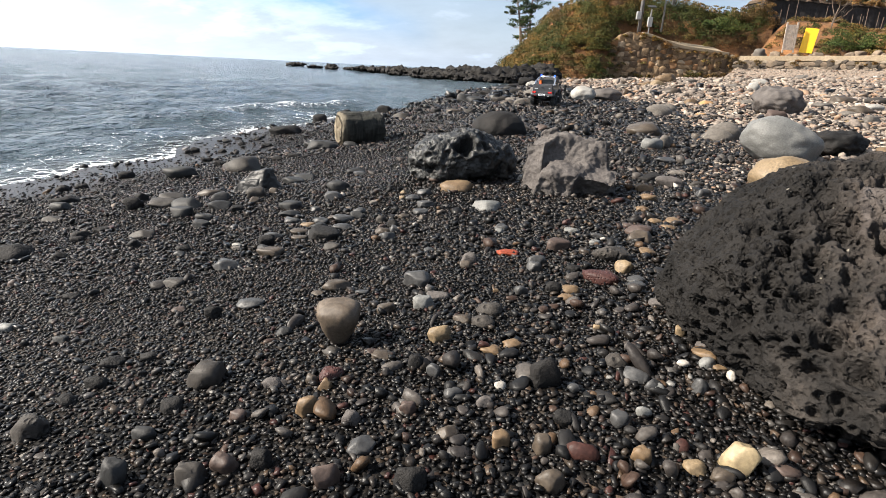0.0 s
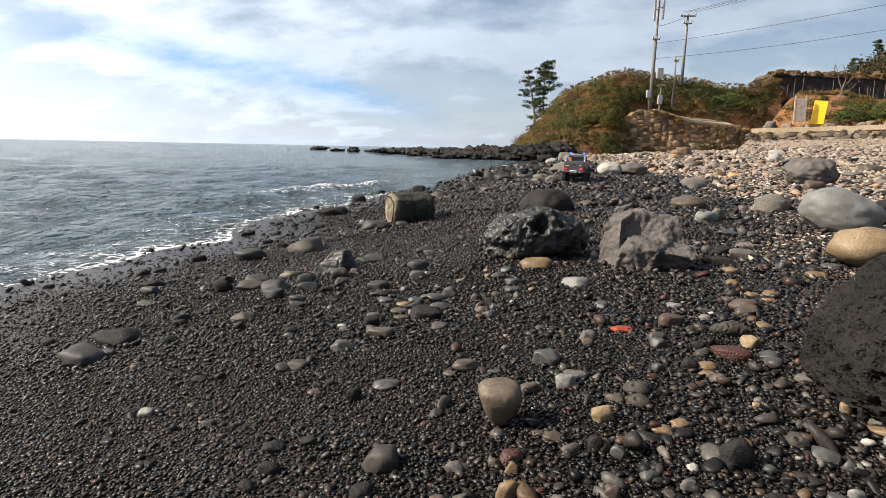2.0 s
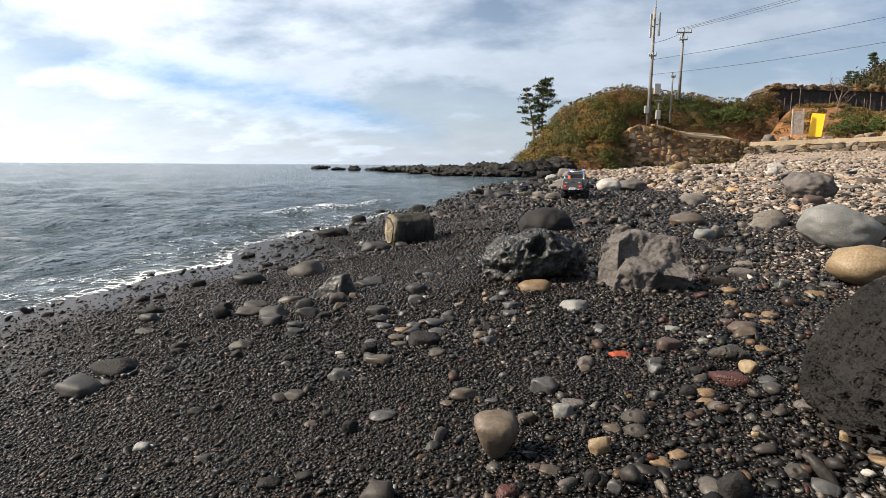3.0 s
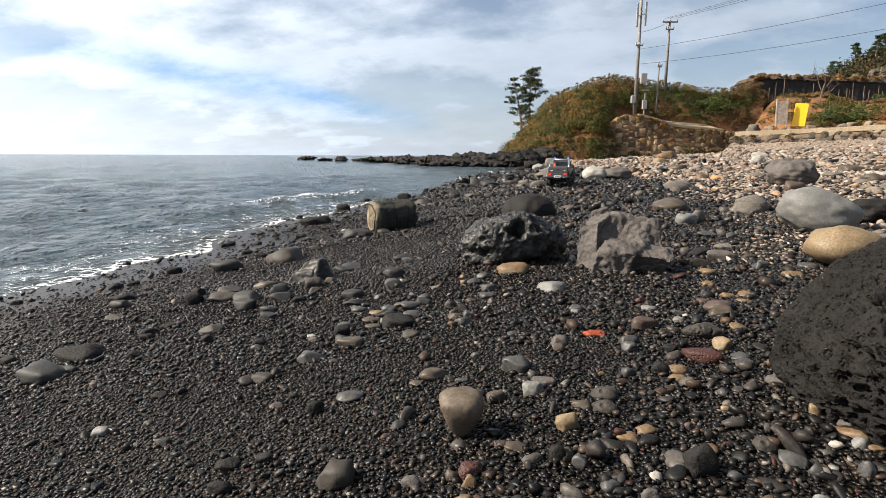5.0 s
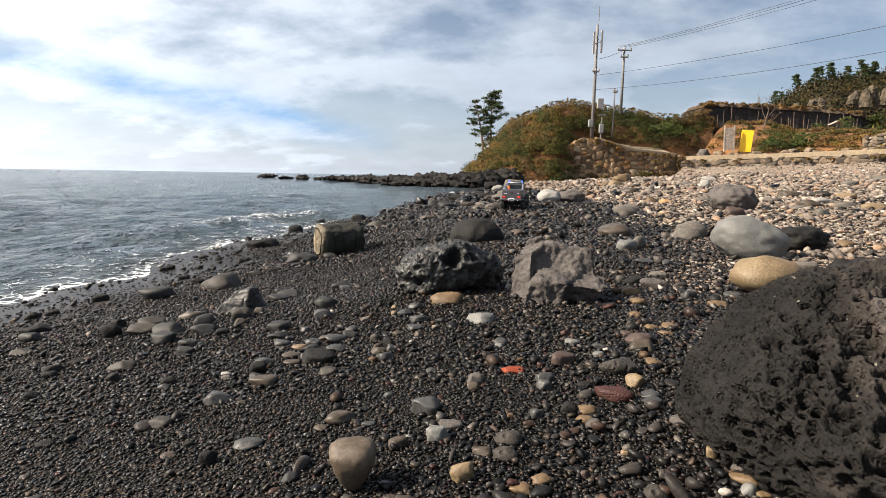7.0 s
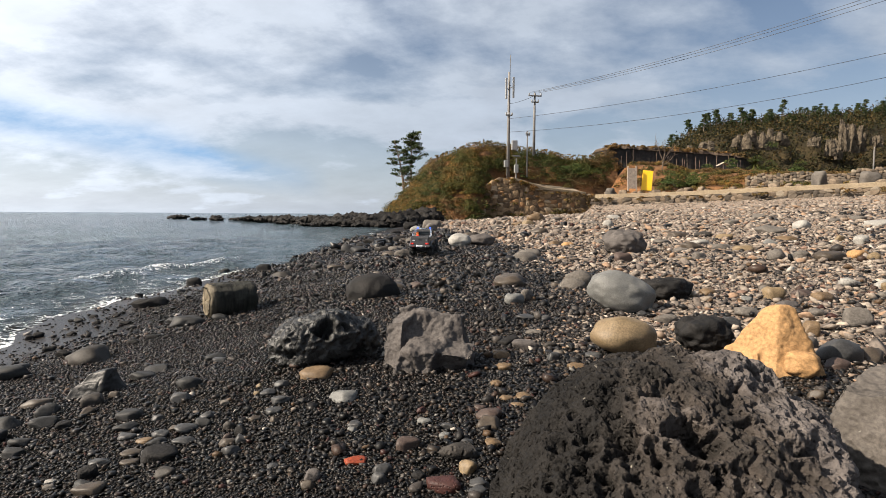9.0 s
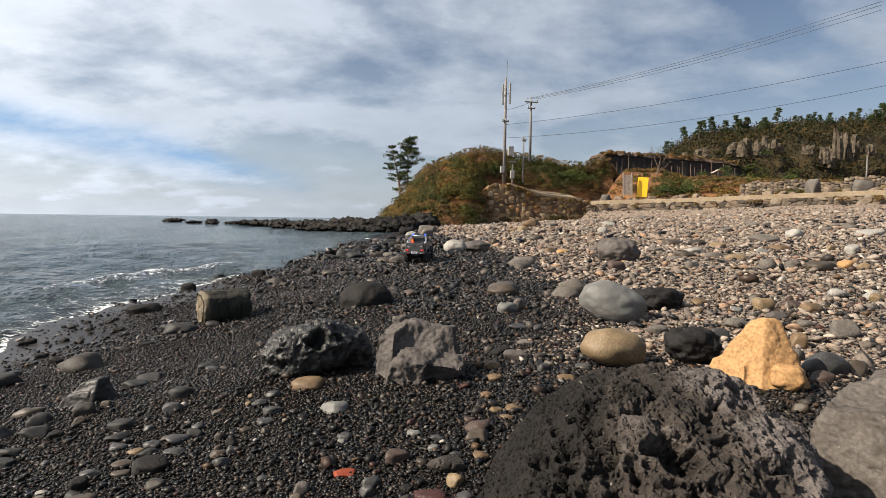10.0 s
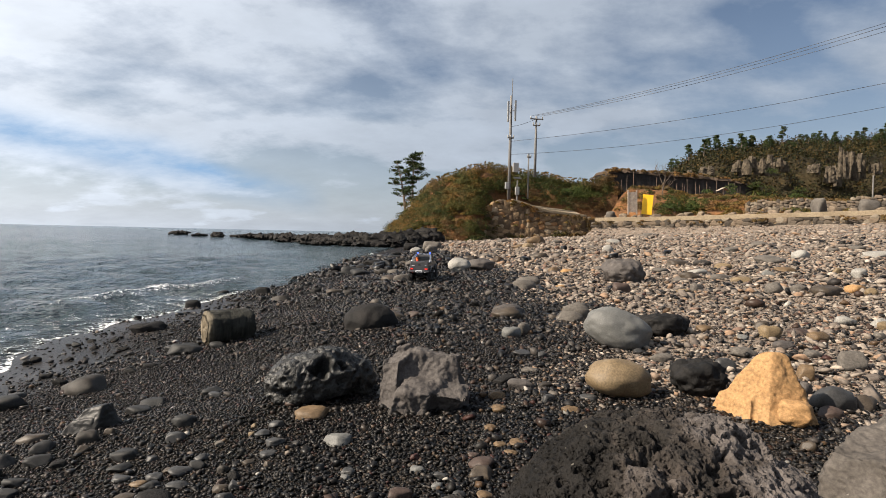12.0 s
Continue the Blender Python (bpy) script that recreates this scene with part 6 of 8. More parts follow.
def wall_weeds():
    """Dry grass and creepers hang over the walls and grow along their feet."""
    rnd = random.Random(77)
    dry, olive = [], []
    for _ in range(110):
        x = rnd.uniform(8.8, 18.6)
        lo, hi = float(ground_z(x, 38)), wall_top(x)
        k = fbm(Vector((x * 0.6, 3.0, 1.0)), 2)
        z = rnd.choice((lo + rnd.uniform(0, 0.25), hi - rnd.uniform(0.0, 0.35), rnd.uniform(lo, hi)))
        (dry if k > -0.1 else olive).append(((x, 37.75 + 0.08 * z, z), rnd.uniform(0.10, 0.26)))
    for _ in range(260):
        s = rnd.uniform(0, 1)
        q = road_line(s)
        if fbm(Vector((s * 30, 0, 5)), 2) > 0.25:
            dry.append(((q.x - rnd.uniform(0.3, 0.7), q.y - rnd.uniform(0.3, 0.6), q.z - rnd.uniform(0.32, 0.55)), rnd.uniform(0.06, 0.16)))
        q = bank_point(s, rnd.uniform(0.04, 0.34))
        dry.append(((q.x, q.y, q.z + 0.08), rnd.uniform(0.10, 0.28)))
    for name, some, mat, lab in (("wall_grass", dry, M_GRASS, "dry grass tufts along the stone walls"), ("wall_creeper", olive, M_SCRUB, "olive creepers over the retaining wall")):
        tagged(new(name, bush_cloud(name, some, mat, 14, 0.05, 60)), lab, "grass", kind="stuff")


def ramp_road():
    X, Y = np.meshgrid(np.linspace(13.6, 18.2, 12), np.linspace(38.5, 41.0, 6), indexing="ij")
    Z = np.array([[wall_top(x) + 0.06 + 0.22 * (y - 38.5) for x, y in zip(a, b)] for a, b in zip(X, Y)])
    return tagged(new("road", grid_mesh("road", X, Y, Z, M_CONCRETE)), "worn pale concrete ramp behind the kerb", "road", kind="structure")


ramp_road()


def bank_point(s, t):
    """The earth bank behind the road: t = 0 at the kerb, 1 at its top."""
    q = road_line(s)
    out = Vector((0.75, 0.66, 0))
    top = float(np.interp(s, [0, 0.12, 0.2, 0.42, 0.55, 1.0], [4.7, 4.5, 3.9, 3.6, 3.2, 3.3]))
    z = q.z - 0.25 + (top - q.z + 0.25) * (0 if t < 0.25 else ((t - 0.25) / 0.75) ** 0.8 if t < 1 else 1 + 0.08 * (t - 1))
    p = q + out * (0.2 + 6.5 * t)
    p.z = z + (0.22 * fbm(Vector((p.x * 0.6, p.y * 0.6, 4.0)), 4) if t > 0.3 else 0)
    return p


def build_bank():
    S, T = np.linspace(-0.0, 1, 90), np.linspace(0, 4, 50)
    P = np.array([[bank_point(s, t)[:] for t in T] for s in S])
    tagged(new("bank", grid_mesh("bank", P[..., 0], P[..., 1], P[..., 2], M_SOIL)), "ochre earth bank beside the coast road", "bank", kind="structure")
    rnd = random.Random(12)
    for name, mat, n, lo, hi, lab in (("bank_grass", M_GRASS, 330, 0.40, 1.3, "dry orange grass on the bank"), ("bank_shrubs", M_GREEN, 100, 0.32, 1.3, "green shrubs on the bank"), ("bank_scrub", M_SCRUB, 260, 0.30, 1.3, "brown and olive scrub on the bank")):
        pts = []
        while len(pts) < n:
            s, t = rnd.uniform(0.02, 0.98), rnd.uniform(lo, hi)
            k = fbm(Vector((s * 14, t * 2, 3.3 if mat is M_GRASS else 8.1 if mat is M_GREEN else 5.7)), 2)
            if k > (0.0 if mat is M_GRASS else 0.18 if mat is M_GREEN else -0.15):
                q = bank_point(s, t)
                pts.append((q.x, q.y, q.z + 0.12))
        tagged(new(name, bush_cloud(name, [(q, rnd.uniform(0.18, 0.42)) for q in pts], mat, 6, 0.045, 110)), lab, "scrub", kind="stuff")


build_bank()
wall_weeds()

# ---- poles and cables ----


def at_far(u, v, y):
    """A place at distance y that lies behind the place (u, v) of the plane 38 m off."""
    return Vector((u * y / 38, y, 0.48 + (v - 0.48) * y / 38))


def utility_pole(u, low, high, y, r, label, arms, boxes):
    a, b = at_far(u, low, y), at_far(u, high, y)
    root = tagged(new("utility_pole"), label, "utility pole")
    root.location = a
    h = b.z - a.z
    part("pole", tube_bm([(0, 0, -0.4), (0, 0, h * 0.5), (0, 0, h)], [r, r * 0.85, r * 0.68], 10), M_POLE, root, smooth=True)
    for z, w in arms:
        part("crossarm", box_bm(w, 0.09, 0.09, (0, -0.1, h - z), 0.01), M_POLE, root)
        for k in (-0.45, 0, 0.45):
            part("insulator", tube_bm([(k * w, -0.1, h - z + 0.04), (k * w, -0.1, h - z + 0.12), (k * w, -0.1, h - z + 0.22)], [0.04, 0.06, 0.03], 8), M_PALEBOX, root)
    for z, sx, sz, ox in boxes:
        part("equipment_box", box_bm(sx, 0.25, sz, (ox, -0.2, z), 0.02), M_PALEBOX, root)
    return root, h


mast, mast_h = utility_pole(11.93, 3.35, 10.6, 40, 0.135, "tall grey concrete pole with antenna panels", [(3.2, 0.5)], [(2.2, 0.42, 0.7, 0.42), (0.8, 0.3, 0.5, -0.22)])
for ox, z in ((-0.28, 1.25), (0.28, 1.15), (0.05, 1.0)):
    part("antenna_panel", box_bm(0.14, 0.1, 1.55, (ox, -0.22 if ox > 0.1 or ox < -0.1 else 0.25, mast_h - z), 0.02), M_PALEBOX, mast, "pale upright antenna panel")
    part("bracket", tube_bm([(0, 0, mast_h - z), (ox, -0.2, mast_h - z)], 0.03, 6), M_POLE, mast)
part("whip_aerial", tube_bm([(0.06, 0, mast_h - 0.2), (0.08, 0, mast_h + 1.3)], 0.025, 6), M_POLE, mast)
pole_b, pole_b_h = utility_pole(13.86, 5.2, 9.25, 42, 0.115, "grey concrete utility pole with a crossarm", [(0.25, 1.1), (0.75, 0.6)], [])
pole_c, pole_c_h = utility_pole(13.36, 3.6, 6.5, 40, 0.07, "thin short wooden post with an aerial", [(0.3, 0.3)], [])
meter = tagged(new("meter_cabinet"), "small pale cabinet on a post by the mast", "cabinet")
meter.location = at_far(12.55, 3.3, 39.5)
part("post", tube_bm([(0, 0, -0.2), (0, 0, 1.3)], 0.05, 8), M_POLE, meter)
part("body", box_bm(0.3, 0.2, 0.6, (0, 0, 0.5), 0.02), M_PALEBOX, meter)
part("solar_panel", box_bm(0.55, 0.35, 0.04, (0, 0, 1.45), 0.005, pose(0, 0, 0, 25, 0, 0)), M_CABLE, meter)


def cable(a, b, sag, r=0.013):
    pts = []
    for i in range(25):
        s = i / 24
        q = Vector(a).lerp(Vector(b), s)
        q.z -= sag * 4 * s * (1 - s)
        pts.append(q)
    return tagged(part("cable", tube_bm(pts, r, 5), M_CABLE, smooth=True), "thin black overhead cable", "cable", "overhead cables")


top_b = pole_b.location + Vector((0, -0.1, pole_b_h - 0.2))
mast_at = mast.location
cable(top_b, mast_at + Vector((0, 0, 5.3)), 0.1)
cable(mast_at + Vector((0.1, 0, 4.2)), at_far(46, 14.3, 26), 0.35)
cable(mast_at + Vector((0.1, 0, 3.2)), at_far(46, 12.3, 26), 0.5)
for k in (0.0, 0.3, 0.7):
    cable(top_b + Vector((k - 0.4, 0, 0.2)), at_far(44, 18.8 - k, 24), 0.35)

# ---- pines ----


def pine(name, height, lean, seed, crown_from=0.4, wide=1.0, mat=M_NEEDLE, per=40, label="dark green pine with a bare lower trunk", leaf=0.075, tiers=9):
    rnd = random.Random(seed)
    root = tagged(new(name), label, "pine tree")
    n = 10
    pts = [Vector((lean[0] * s * s + 0.06 * height * 0.3 * math.sin(3 * s + seed), lean[1] * s * s, height * s)) for s in (i / n for i in range(n + 1))]
    part("trunk", tube_bm(pts, [0.028 * height * (1 - 0.85 * i / n) for i in range(n + 1)], 8), M_BARK, root, smooth=True)
    tufts, spread = [], []
    for k in range(tiers):
        s = crown_from + (1 - crown_from) * (k + rnd.random() * 0.5) / tiers
        base = pts[0].lerp(pts[-1], s) if s >= 1 else pts[int(s * n)].lerp(pts[min(n, int(s * n) + 1)], s * n % 1)
        reach = wide * height * (0.30 * (1 - (s - crown_from) / (1.12 - crown_from)) + 0.05)
        for j in range(rnd.choice((2, 3, 3))):
            a = rnd.uniform(0, 2 * math.pi)
            tip = base + Vector((math.cos(a), math.sin(a), rnd.uniform(-0.05, 0.35))) * reach * rnd.uniform(0.6, 1.1)
            mid = base.lerp(tip, 0.5) + Vector((0, 0, -0.03 * height * rnd.random()))
            part("branch", tube_bm([base, mid, tip], [0.008 * height, 0.006 * height, 0.002 * height], 5), M_BARK, root)
            for q in (0.45, 0.7, 0.9, 1.05):
                p = base.lerp(tip, q)
                tufts.append((p.x + rnd.uniform(-0.05, 0.05) * height * 0.6, p.y, p.z + 0.015 * height))
                spread.append(0.034 * height * rnd.uniform(0.6, 1.2))
    me = leaf_cloud("crown", tufts, per, np.array(spread), leaf, mat, seed, 0.45)
    new("crown", me).parent = root
    return root


p_a = pine("pine_tree", 5.0, (-0.1, 0), 4, 0.42, 0.74, tiers=11)
p_a.location = at_far(4.95, 2.3, 50)
p_b = pine("pine_tree", 4.6, (-0.8, 0), 9, 0.12, 0.95, tiers=11, label="dark green pine leaning towards the sea")
p_b.location = at_far(4.35, 2.0, 49)

# ---- shed, board and bank furniture ----


def far_shed():
    """A long low shed on the bank: dark netting hung over stakes, a ragged straw top."""
    root = tagged(new("thatched_shed"), "long low shed hung with dark netting under ragged straw", "shed")
    a, b = at_far(19.6, 3.9, 43), at_far(32.4, 3.9, 43)
    root.location = a
    n, length = 150, b.x - a.x
    S = [0, 0.08, 0.35, 0.6, 0.82, 0.92, 1.0]
    TOP = [1.75, 1.95, 1.8, 1.7, 1.55, 1.35, 0.7]
    for name, mat, lab in (("netting", M_THATCH, "dark hanging netting"), ("straw_top", M_STRAW, "ragged brown straw")):
        verts, faces = [], []
        for i in range(n + 1):
            s = i / n
            x = length * s
            top = float(np.interp(s, S, TOP)) + 0.10 * fbm(Vector((x * 1.7, 0, 2.0)), 4)
            if name == "netting":
                row = [(x, -0.1 + 0.12 * fbm(Vector((x * 2.5, 1, 0)), 3), -0.5), (x, 0.15, top - 0.12), (x, 2.2, top - 0.10), (x, 2.6, -0.5)]
            else:
                h = 0.06 + 0.24 * abs(fbm(Vector((x * 4.5, 5, 0)), 4))
                row = [(x, 0.0, top - 0.16), (x, 0.25, top + h), (x, 2.3, top + h), (x, 2.8, top - 0.2)]
            verts += row
        for i in range(n):
            for k in range(3):
                faces.append((4 * i + k, 4 * i + 4 + k, 4 * i + 5 + k, 4 * i + 1 + k))
        faces += [(0, 1, 2, 3), (4 * n + 3, 4 * n + 2, 4 * n + 1, 4 * n)]
        ob = new(name, mesh_from(name, verts, faces, mat, False))
        ob.parent = root
        ob["label"] = lab
    rnd = random.Random(2)
    fringe = []
    for i in range(170):
        s = rnd.random() ** 1.25
        fringe.append(((length * s, rnd.uniform(-0.05, 0.8), float(np.interp(s, S, TOP)) + rnd.uniform(-0.10, 0.22)), rnd.uniform(0.08, 0.26)))
    tuft = new("straw_fringe", bush_cloud("straw_fringe", fringe, M_GRASS, 31, 0.07, 45))
    tuft.parent = root
    tuft["label"] = "ragged dry straw hanging over the edge"
    for i in range(18):
        s = rnd.uniform(0.03, 0.9)
        x, top = length * s, float(np.interp(s, S, TOP))
        part("stake", tube_bm([(x, -0.18, -0.5), (x + rnd.uniform(-0.08, 0.08), -0.14, top * rnd.uniform(0.5, 1.0))], 0.022, 5), M_BARK, root)
    return root


far_shed()
yb = tagged(new("yellow_board"), "bright yellow upright painted board on the bank", "board")
yb.matrix_world = Matrix.Translation(at_far(22.9, 2.35, 36)) @ pose(0, 0, 0, 0, 4, -18)
part("panel", box_bm(0.72, 0.06, 1.42, (0, 0, 0.72), 0.01), M_BOARD, yb)
part("back_frame", box_bm(0.6, 0.05, 0.08, (0, 0.056, 0.4), 0.005), M_TIMBER, yb)
part("back_frame", box_bm(0.6, 0.05, 0.08, (0, 0.056, 1.1), 0.005), M_TIMBER, yb)
gate = tagged(new("timber_gate"), "narrow grey timber gate standing by the yellow board", "gate")
gate.matrix_world = Matrix.Translation(at_far(21.75, 2.35, 36)) @ pose(0, 0, 0, 0, -2, -10)
for ox in (-0.3, 0.3):
    part("post", box_bm(0.09, 0.09, 1.75, (ox, 0, 0.85), 0.01), M_TIMBER, gate)
for k in range(5):
    part("slat", box_bm(0.09, 0.03, 1.45, (-0.2 + 0.1 * k, -0.02, 0.85), 0.005), M_TIMBER, gate)
part("rail", box_bm(0.56, 0.05, 0.08, (0, 0.03, 0.5), 0.005), M_TIMBER, gate)
part("rail", box_bm(0.56, 0.05, 0.08, (0, 0.03, 1.3), 0.005), M_TIMBER, gate)

def road_rock(s, back, w, h, label, seed, mat=None):
    q = bank_point(s, back)
    return boulder("road_rock", q.x, q.y, (w, w * 0.8, h), label, mat or M_MORTAR_ROCK, seed, z=q.z + 0.16, sink=0.2, turn=seed * 31 % 90, sub=3, lump=0.2, fine=0.05, square=3, facets=6, category="rock", group="rocks along the road")


rnd_rock = random.Random(6)
for k in range(34):
    s_at = 0.01 + 0.97 * (k + rnd_rock.random() * 0.8) / 34
    w_at = rnd_rock.uniform(0.35, 0.85)
    road_rock(s_at, 0.10 + 0.06 * rnd_rock.random(), w_at, w_at * rnd_rock.uniform(0.5, 0.8), "brown rough rock beside the road kerb", 700 + k)
road_rock(0.565, 0.12, 1.0, 1.25, "tall pale standing stone beside the road", 760, M_PALE)
road_rock(0.655, 0.14, 1.1, 1.0, "broad pale rock beside the road", 761, M_PALE)
road_rock(0.035, 0.10, 0.8, 0.75, "pale angular rock beside the ramp", 762, M_PALE)


def dry_wall():
    verts, faces = [], []
    S = np.linspace(0.40, 0.99, 40)
    for s in S:
        a, b = bank_point(s, 0.42), bank_point(s, 0.52)
        verts += [(a.x, a.y, a.z - 0.3), (a.x, a.y, a.z + 0.75), (b.x, b.y, a.z + 0.75), (b.x, b.y, a.z - 0.3)]
    for i in range(len(S) - 1):
        for k in range(3):
            faces.append((4 * i + k, 4 * i + 4 + k, 4 * i + 5 + k, 4 * i + 1 + k))
    return tagged(new("wall_dry_stone", mesh_from("wall_dry_stone", verts, faces, M_MORTAR, False)), "low dry-stone wall behind the road", "wall", kind="structure")


wall_c = dry_wall()
pole_d = tagged(new("fence_post"), "thin grey post behind the dry-stone wall", "post")
pole_d.location = bank_point(0.66, 0.9)
part("post", tube_bm([(0, 0, -0.3), (0, 0, 1.9)], 0.045, 8), M_POLE, pole_d)


def bare_tree(x, y, z, height, seed, label):
    rnd = random.Random(seed)
    root = tagged(new("bare_tree"), label, "tree")
    root.location = (x, y, z)

    def limb(a, way, length, r, level):
        mid = a + way * length * 0.5 + Vector((rnd.uniform(-0.1, 0.1), 0, rnd.uniform(-0.05, 0.1))) * length
        b = a + way * length
        part("trunk" if level == 0 else "branch", tube_bm([a, mid, b], [r, r * 0.8, r * 0.55], 6), M_BARK, root)
        if level < 3:
            for _ in range(3 if level else 4):
                turn = Vector((rnd.uniform(-0.9, 0.9), rnd.uniform(-0.5, 0.5), rnd.uniform(0.1, 0.7)))
                limb(mid.lerp(b, rnd.random()), (way * 0.6 + turn).normalized(), length * rnd.uniform(0.45, 0.7), r * 0.5, level + 1)

    limb(Vector((0, 0, -0.2)), Vector((0.08, 0, 1)).normalized(), height * 0.5, 0.07, 0)
    return root


q_tree = at_far(24.2, 3.6, 39)
bare_tree(q_tree.x, q_tree.y, q_tree.z, 3.5, 4, "small leafless grey tree in front of the shed")


def leafy_bush(u, v, y, r, seed, label, mat=None):
    q = at_far(u, v, y)
    root = tagged(new("bush"), label, "bush")
    root.location = q
    rnd = random.Random(seed)
    some = [((rnd.gauss(0, r * 0.45), rnd.gauss(0, r * 0.3), abs(rnd.gauss(0.1, r * 0.5))), r * rnd.uniform(0.35, 0.6)) for _ in range(16)]
    new("foliage", bush_cloud("foliage", some, mat or M_SHRUB, seed, 0.045, 170)).parent = root
    for k in range(4):
        part("stem", tube_bm([(0, 0, -0.3), (rnd.uniform(-0.3, 0.3) * r, 0, r * 0.6)], 0.025, 5), M_BARK, root)
    return root


leafy_bush(25.4, 2.5, 36.5, 1.05, 3, "bright green leafy bush on the bank")
leafy_bush(27.0, 2.55, 36, 1.0, 4, "bright green leafy bush on the bank")
leafy_bush(30.2, 3.3, 38, 0.9, 5, "green leafy bush beside the shed")
leafy_bush(17.4, 3.2, 41.5, 1.1, 6, "olive leafy bush behind the ramp")
leafy_bush(18.2, 3.5, 42.5, 1.2, 7, "olive leafy bush behind the ramp")
for k, (u, v, r) in enumerate(((18.7, 3.7, 1.0), (19.4, 3.9, 0.9), (19.9, 3.7, 0.8))):
    leafy_bush(u, v, 42.2, r, 20 + k, "dry brown grass tussock on the shed and bank", M_GRASS)
leafy_bush(33.0, 3.4, 42, 1.5, 8, "olive-brown shrub behind the dry-stone wall")
leafy_bush(36.5, 3.4, 42, 1.3, 9, "olive-brown shrub behind the dry-stone wall")


def spiky_tree(u, v, y, trunk, reach, count, seed, label):
    """A stout trunk with a round head of long stiff drooping leaves."""
    root = tagged(new("spiky_tree"), label, "tree")
    root.location = at_far(u, v, y)
    part("trunk", tube_bm([(0, 0, -0.4), (0.06, 0, trunk * 0.5), (0, 0, trunk)], [0.13, 0.10, 0.09], 8), M_BARK, root)
    rnd = random.Random(seed)
    verts, faces = [], []
    for _ in range(count):
        a, up = rnd.uniform(0, 2 * math.pi), rnd.uniform(-0.5, 1.2)
        long, wide = reach * rnd.uniform(0.7, 1.1), rnd.uniform(0.03, 0.055)
        side = Vector((-math.sin(a), math.cos(a), 0)) * wide
        n = len(verts)
        for k in range(5):
            d = long * k / 4
            mid = Vector((math.cos(a) * math.cos(up) * d, math.sin(a) * math.cos(up) * d, trunk + math.sin(up) * d - 0.28 * d * d / reach))
            w = (1 - k / 4) ** 0.6
            verts += [tuple(mid + side * w), tuple(mid - side * w)]
        for k in range(4):
            faces.append((n + 2 * k, n + 2 * k + 2, n + 2 * k + 3, n + 2 * k + 1))
    new("leaves", mesh_from("leaves", verts, faces, M_GREEN, False)).parent = root
    return root


spiky_tree(32.2, 3.9, 42.2, 0.75, 1.15, 130, 4, "dark spiky-leaved tree on stout trunks beside the shed")
spiky_tree(36.6, 3.3, 42.2, 0.45, 1.0, 120, 5, "olive spiky-leaved shrub behind the dry-stone wall")
shade = tagged(new("shade_stand"), "small stand with slanted pale roof panels before the shed", "stand")
shade.location = at_far(29.4, 3.6, 41.6)
part("post", tube_bm([(0, 0, -0.4), (0, 0, 1.05)], 0.05, 7), M_TIMBER, shade)
for k, (dx, tip) in enumerate(((-0.42, 26), (0.42, -30))):
    roof = part("roof_panel", box_bm(0.66, 0.4, 0.04, (0, 0, 0), 0.01), M_TIMBER, shade)
    roof.matrix_basis = pose(dx * 0.7, 0, 0.98, 0, -tip, 0)

# ---- far ridge ----
RIDGE_U = [23.0, 24.5, 26, 28, 32, 36, 40, 45, 52, 70]
RIDGE_Z = [3.2, 5.3, 6.4, 7.3, 7.8, 8.3, 8.6, 9.3, 9.6, 9.5]


def ridge_point(u, t):
    crest = float(np.interp(u, RIDGE_U, RIDGE_Z))
    y = 78 + 34 * t
    s = min(1.0, t)
    v = 2.4 + (crest - 2.4) * (0.55 * s + 0.45 * min(1.0, max(0.0, (s - 0.45) / 0.2)))
    if t > 1:
        v = crest - 1.2 * (t - 1)
    q = at_far(u, v, y)
    q.z += 1.1 * fbm(Vector((q.x * 0.12, q.y * 0.12, 0)), 4)
    q.y += 2.5 * fbm(Vector((q.x * 0.2, q.z * 0.05, 5)), 3)
    return q


def crag_mesh(w, h, rnd):
    """A split rock pillar: upright ribs of uneven depth, ledges and a ragged top."""
    n, m = 14, 9
    rib = [rnd.uniform(0.55, 1.0) for _ in range(n)]
    top = [rnd.uniform(0.72, 1.0) for _ in range(n)]
    verts, faces = [], []
    for j in range(m + 1):
        step = rnd.uniform(0.88, 1.06) * (1.05 - 0.35 * (j / m) ** 2)
        for k in range(n):
            a, r = 2 * math.pi * k / n, 0.5 * w * rib[k] * step * rnd.uniform(0.9, 1.1)
            verts.append((r * math.cos(a), r * math.sin(a), h * top[k] * j / m))
    for j in range(m):
        for k in range(n):
            faces.append((j * n + k, j * n + (k + 1) % n, (j + 1) * n + (k + 1) % n, (j + 1) * n + k))
    verts.append((0, 0, h * 0.9))
    faces += [(m * n + k, m * n + (k + 1) % n, (m + 1) * n) for k in range(n)]
    return mesh_from("cliff_rock", verts, faces, M_CLIFF, False)


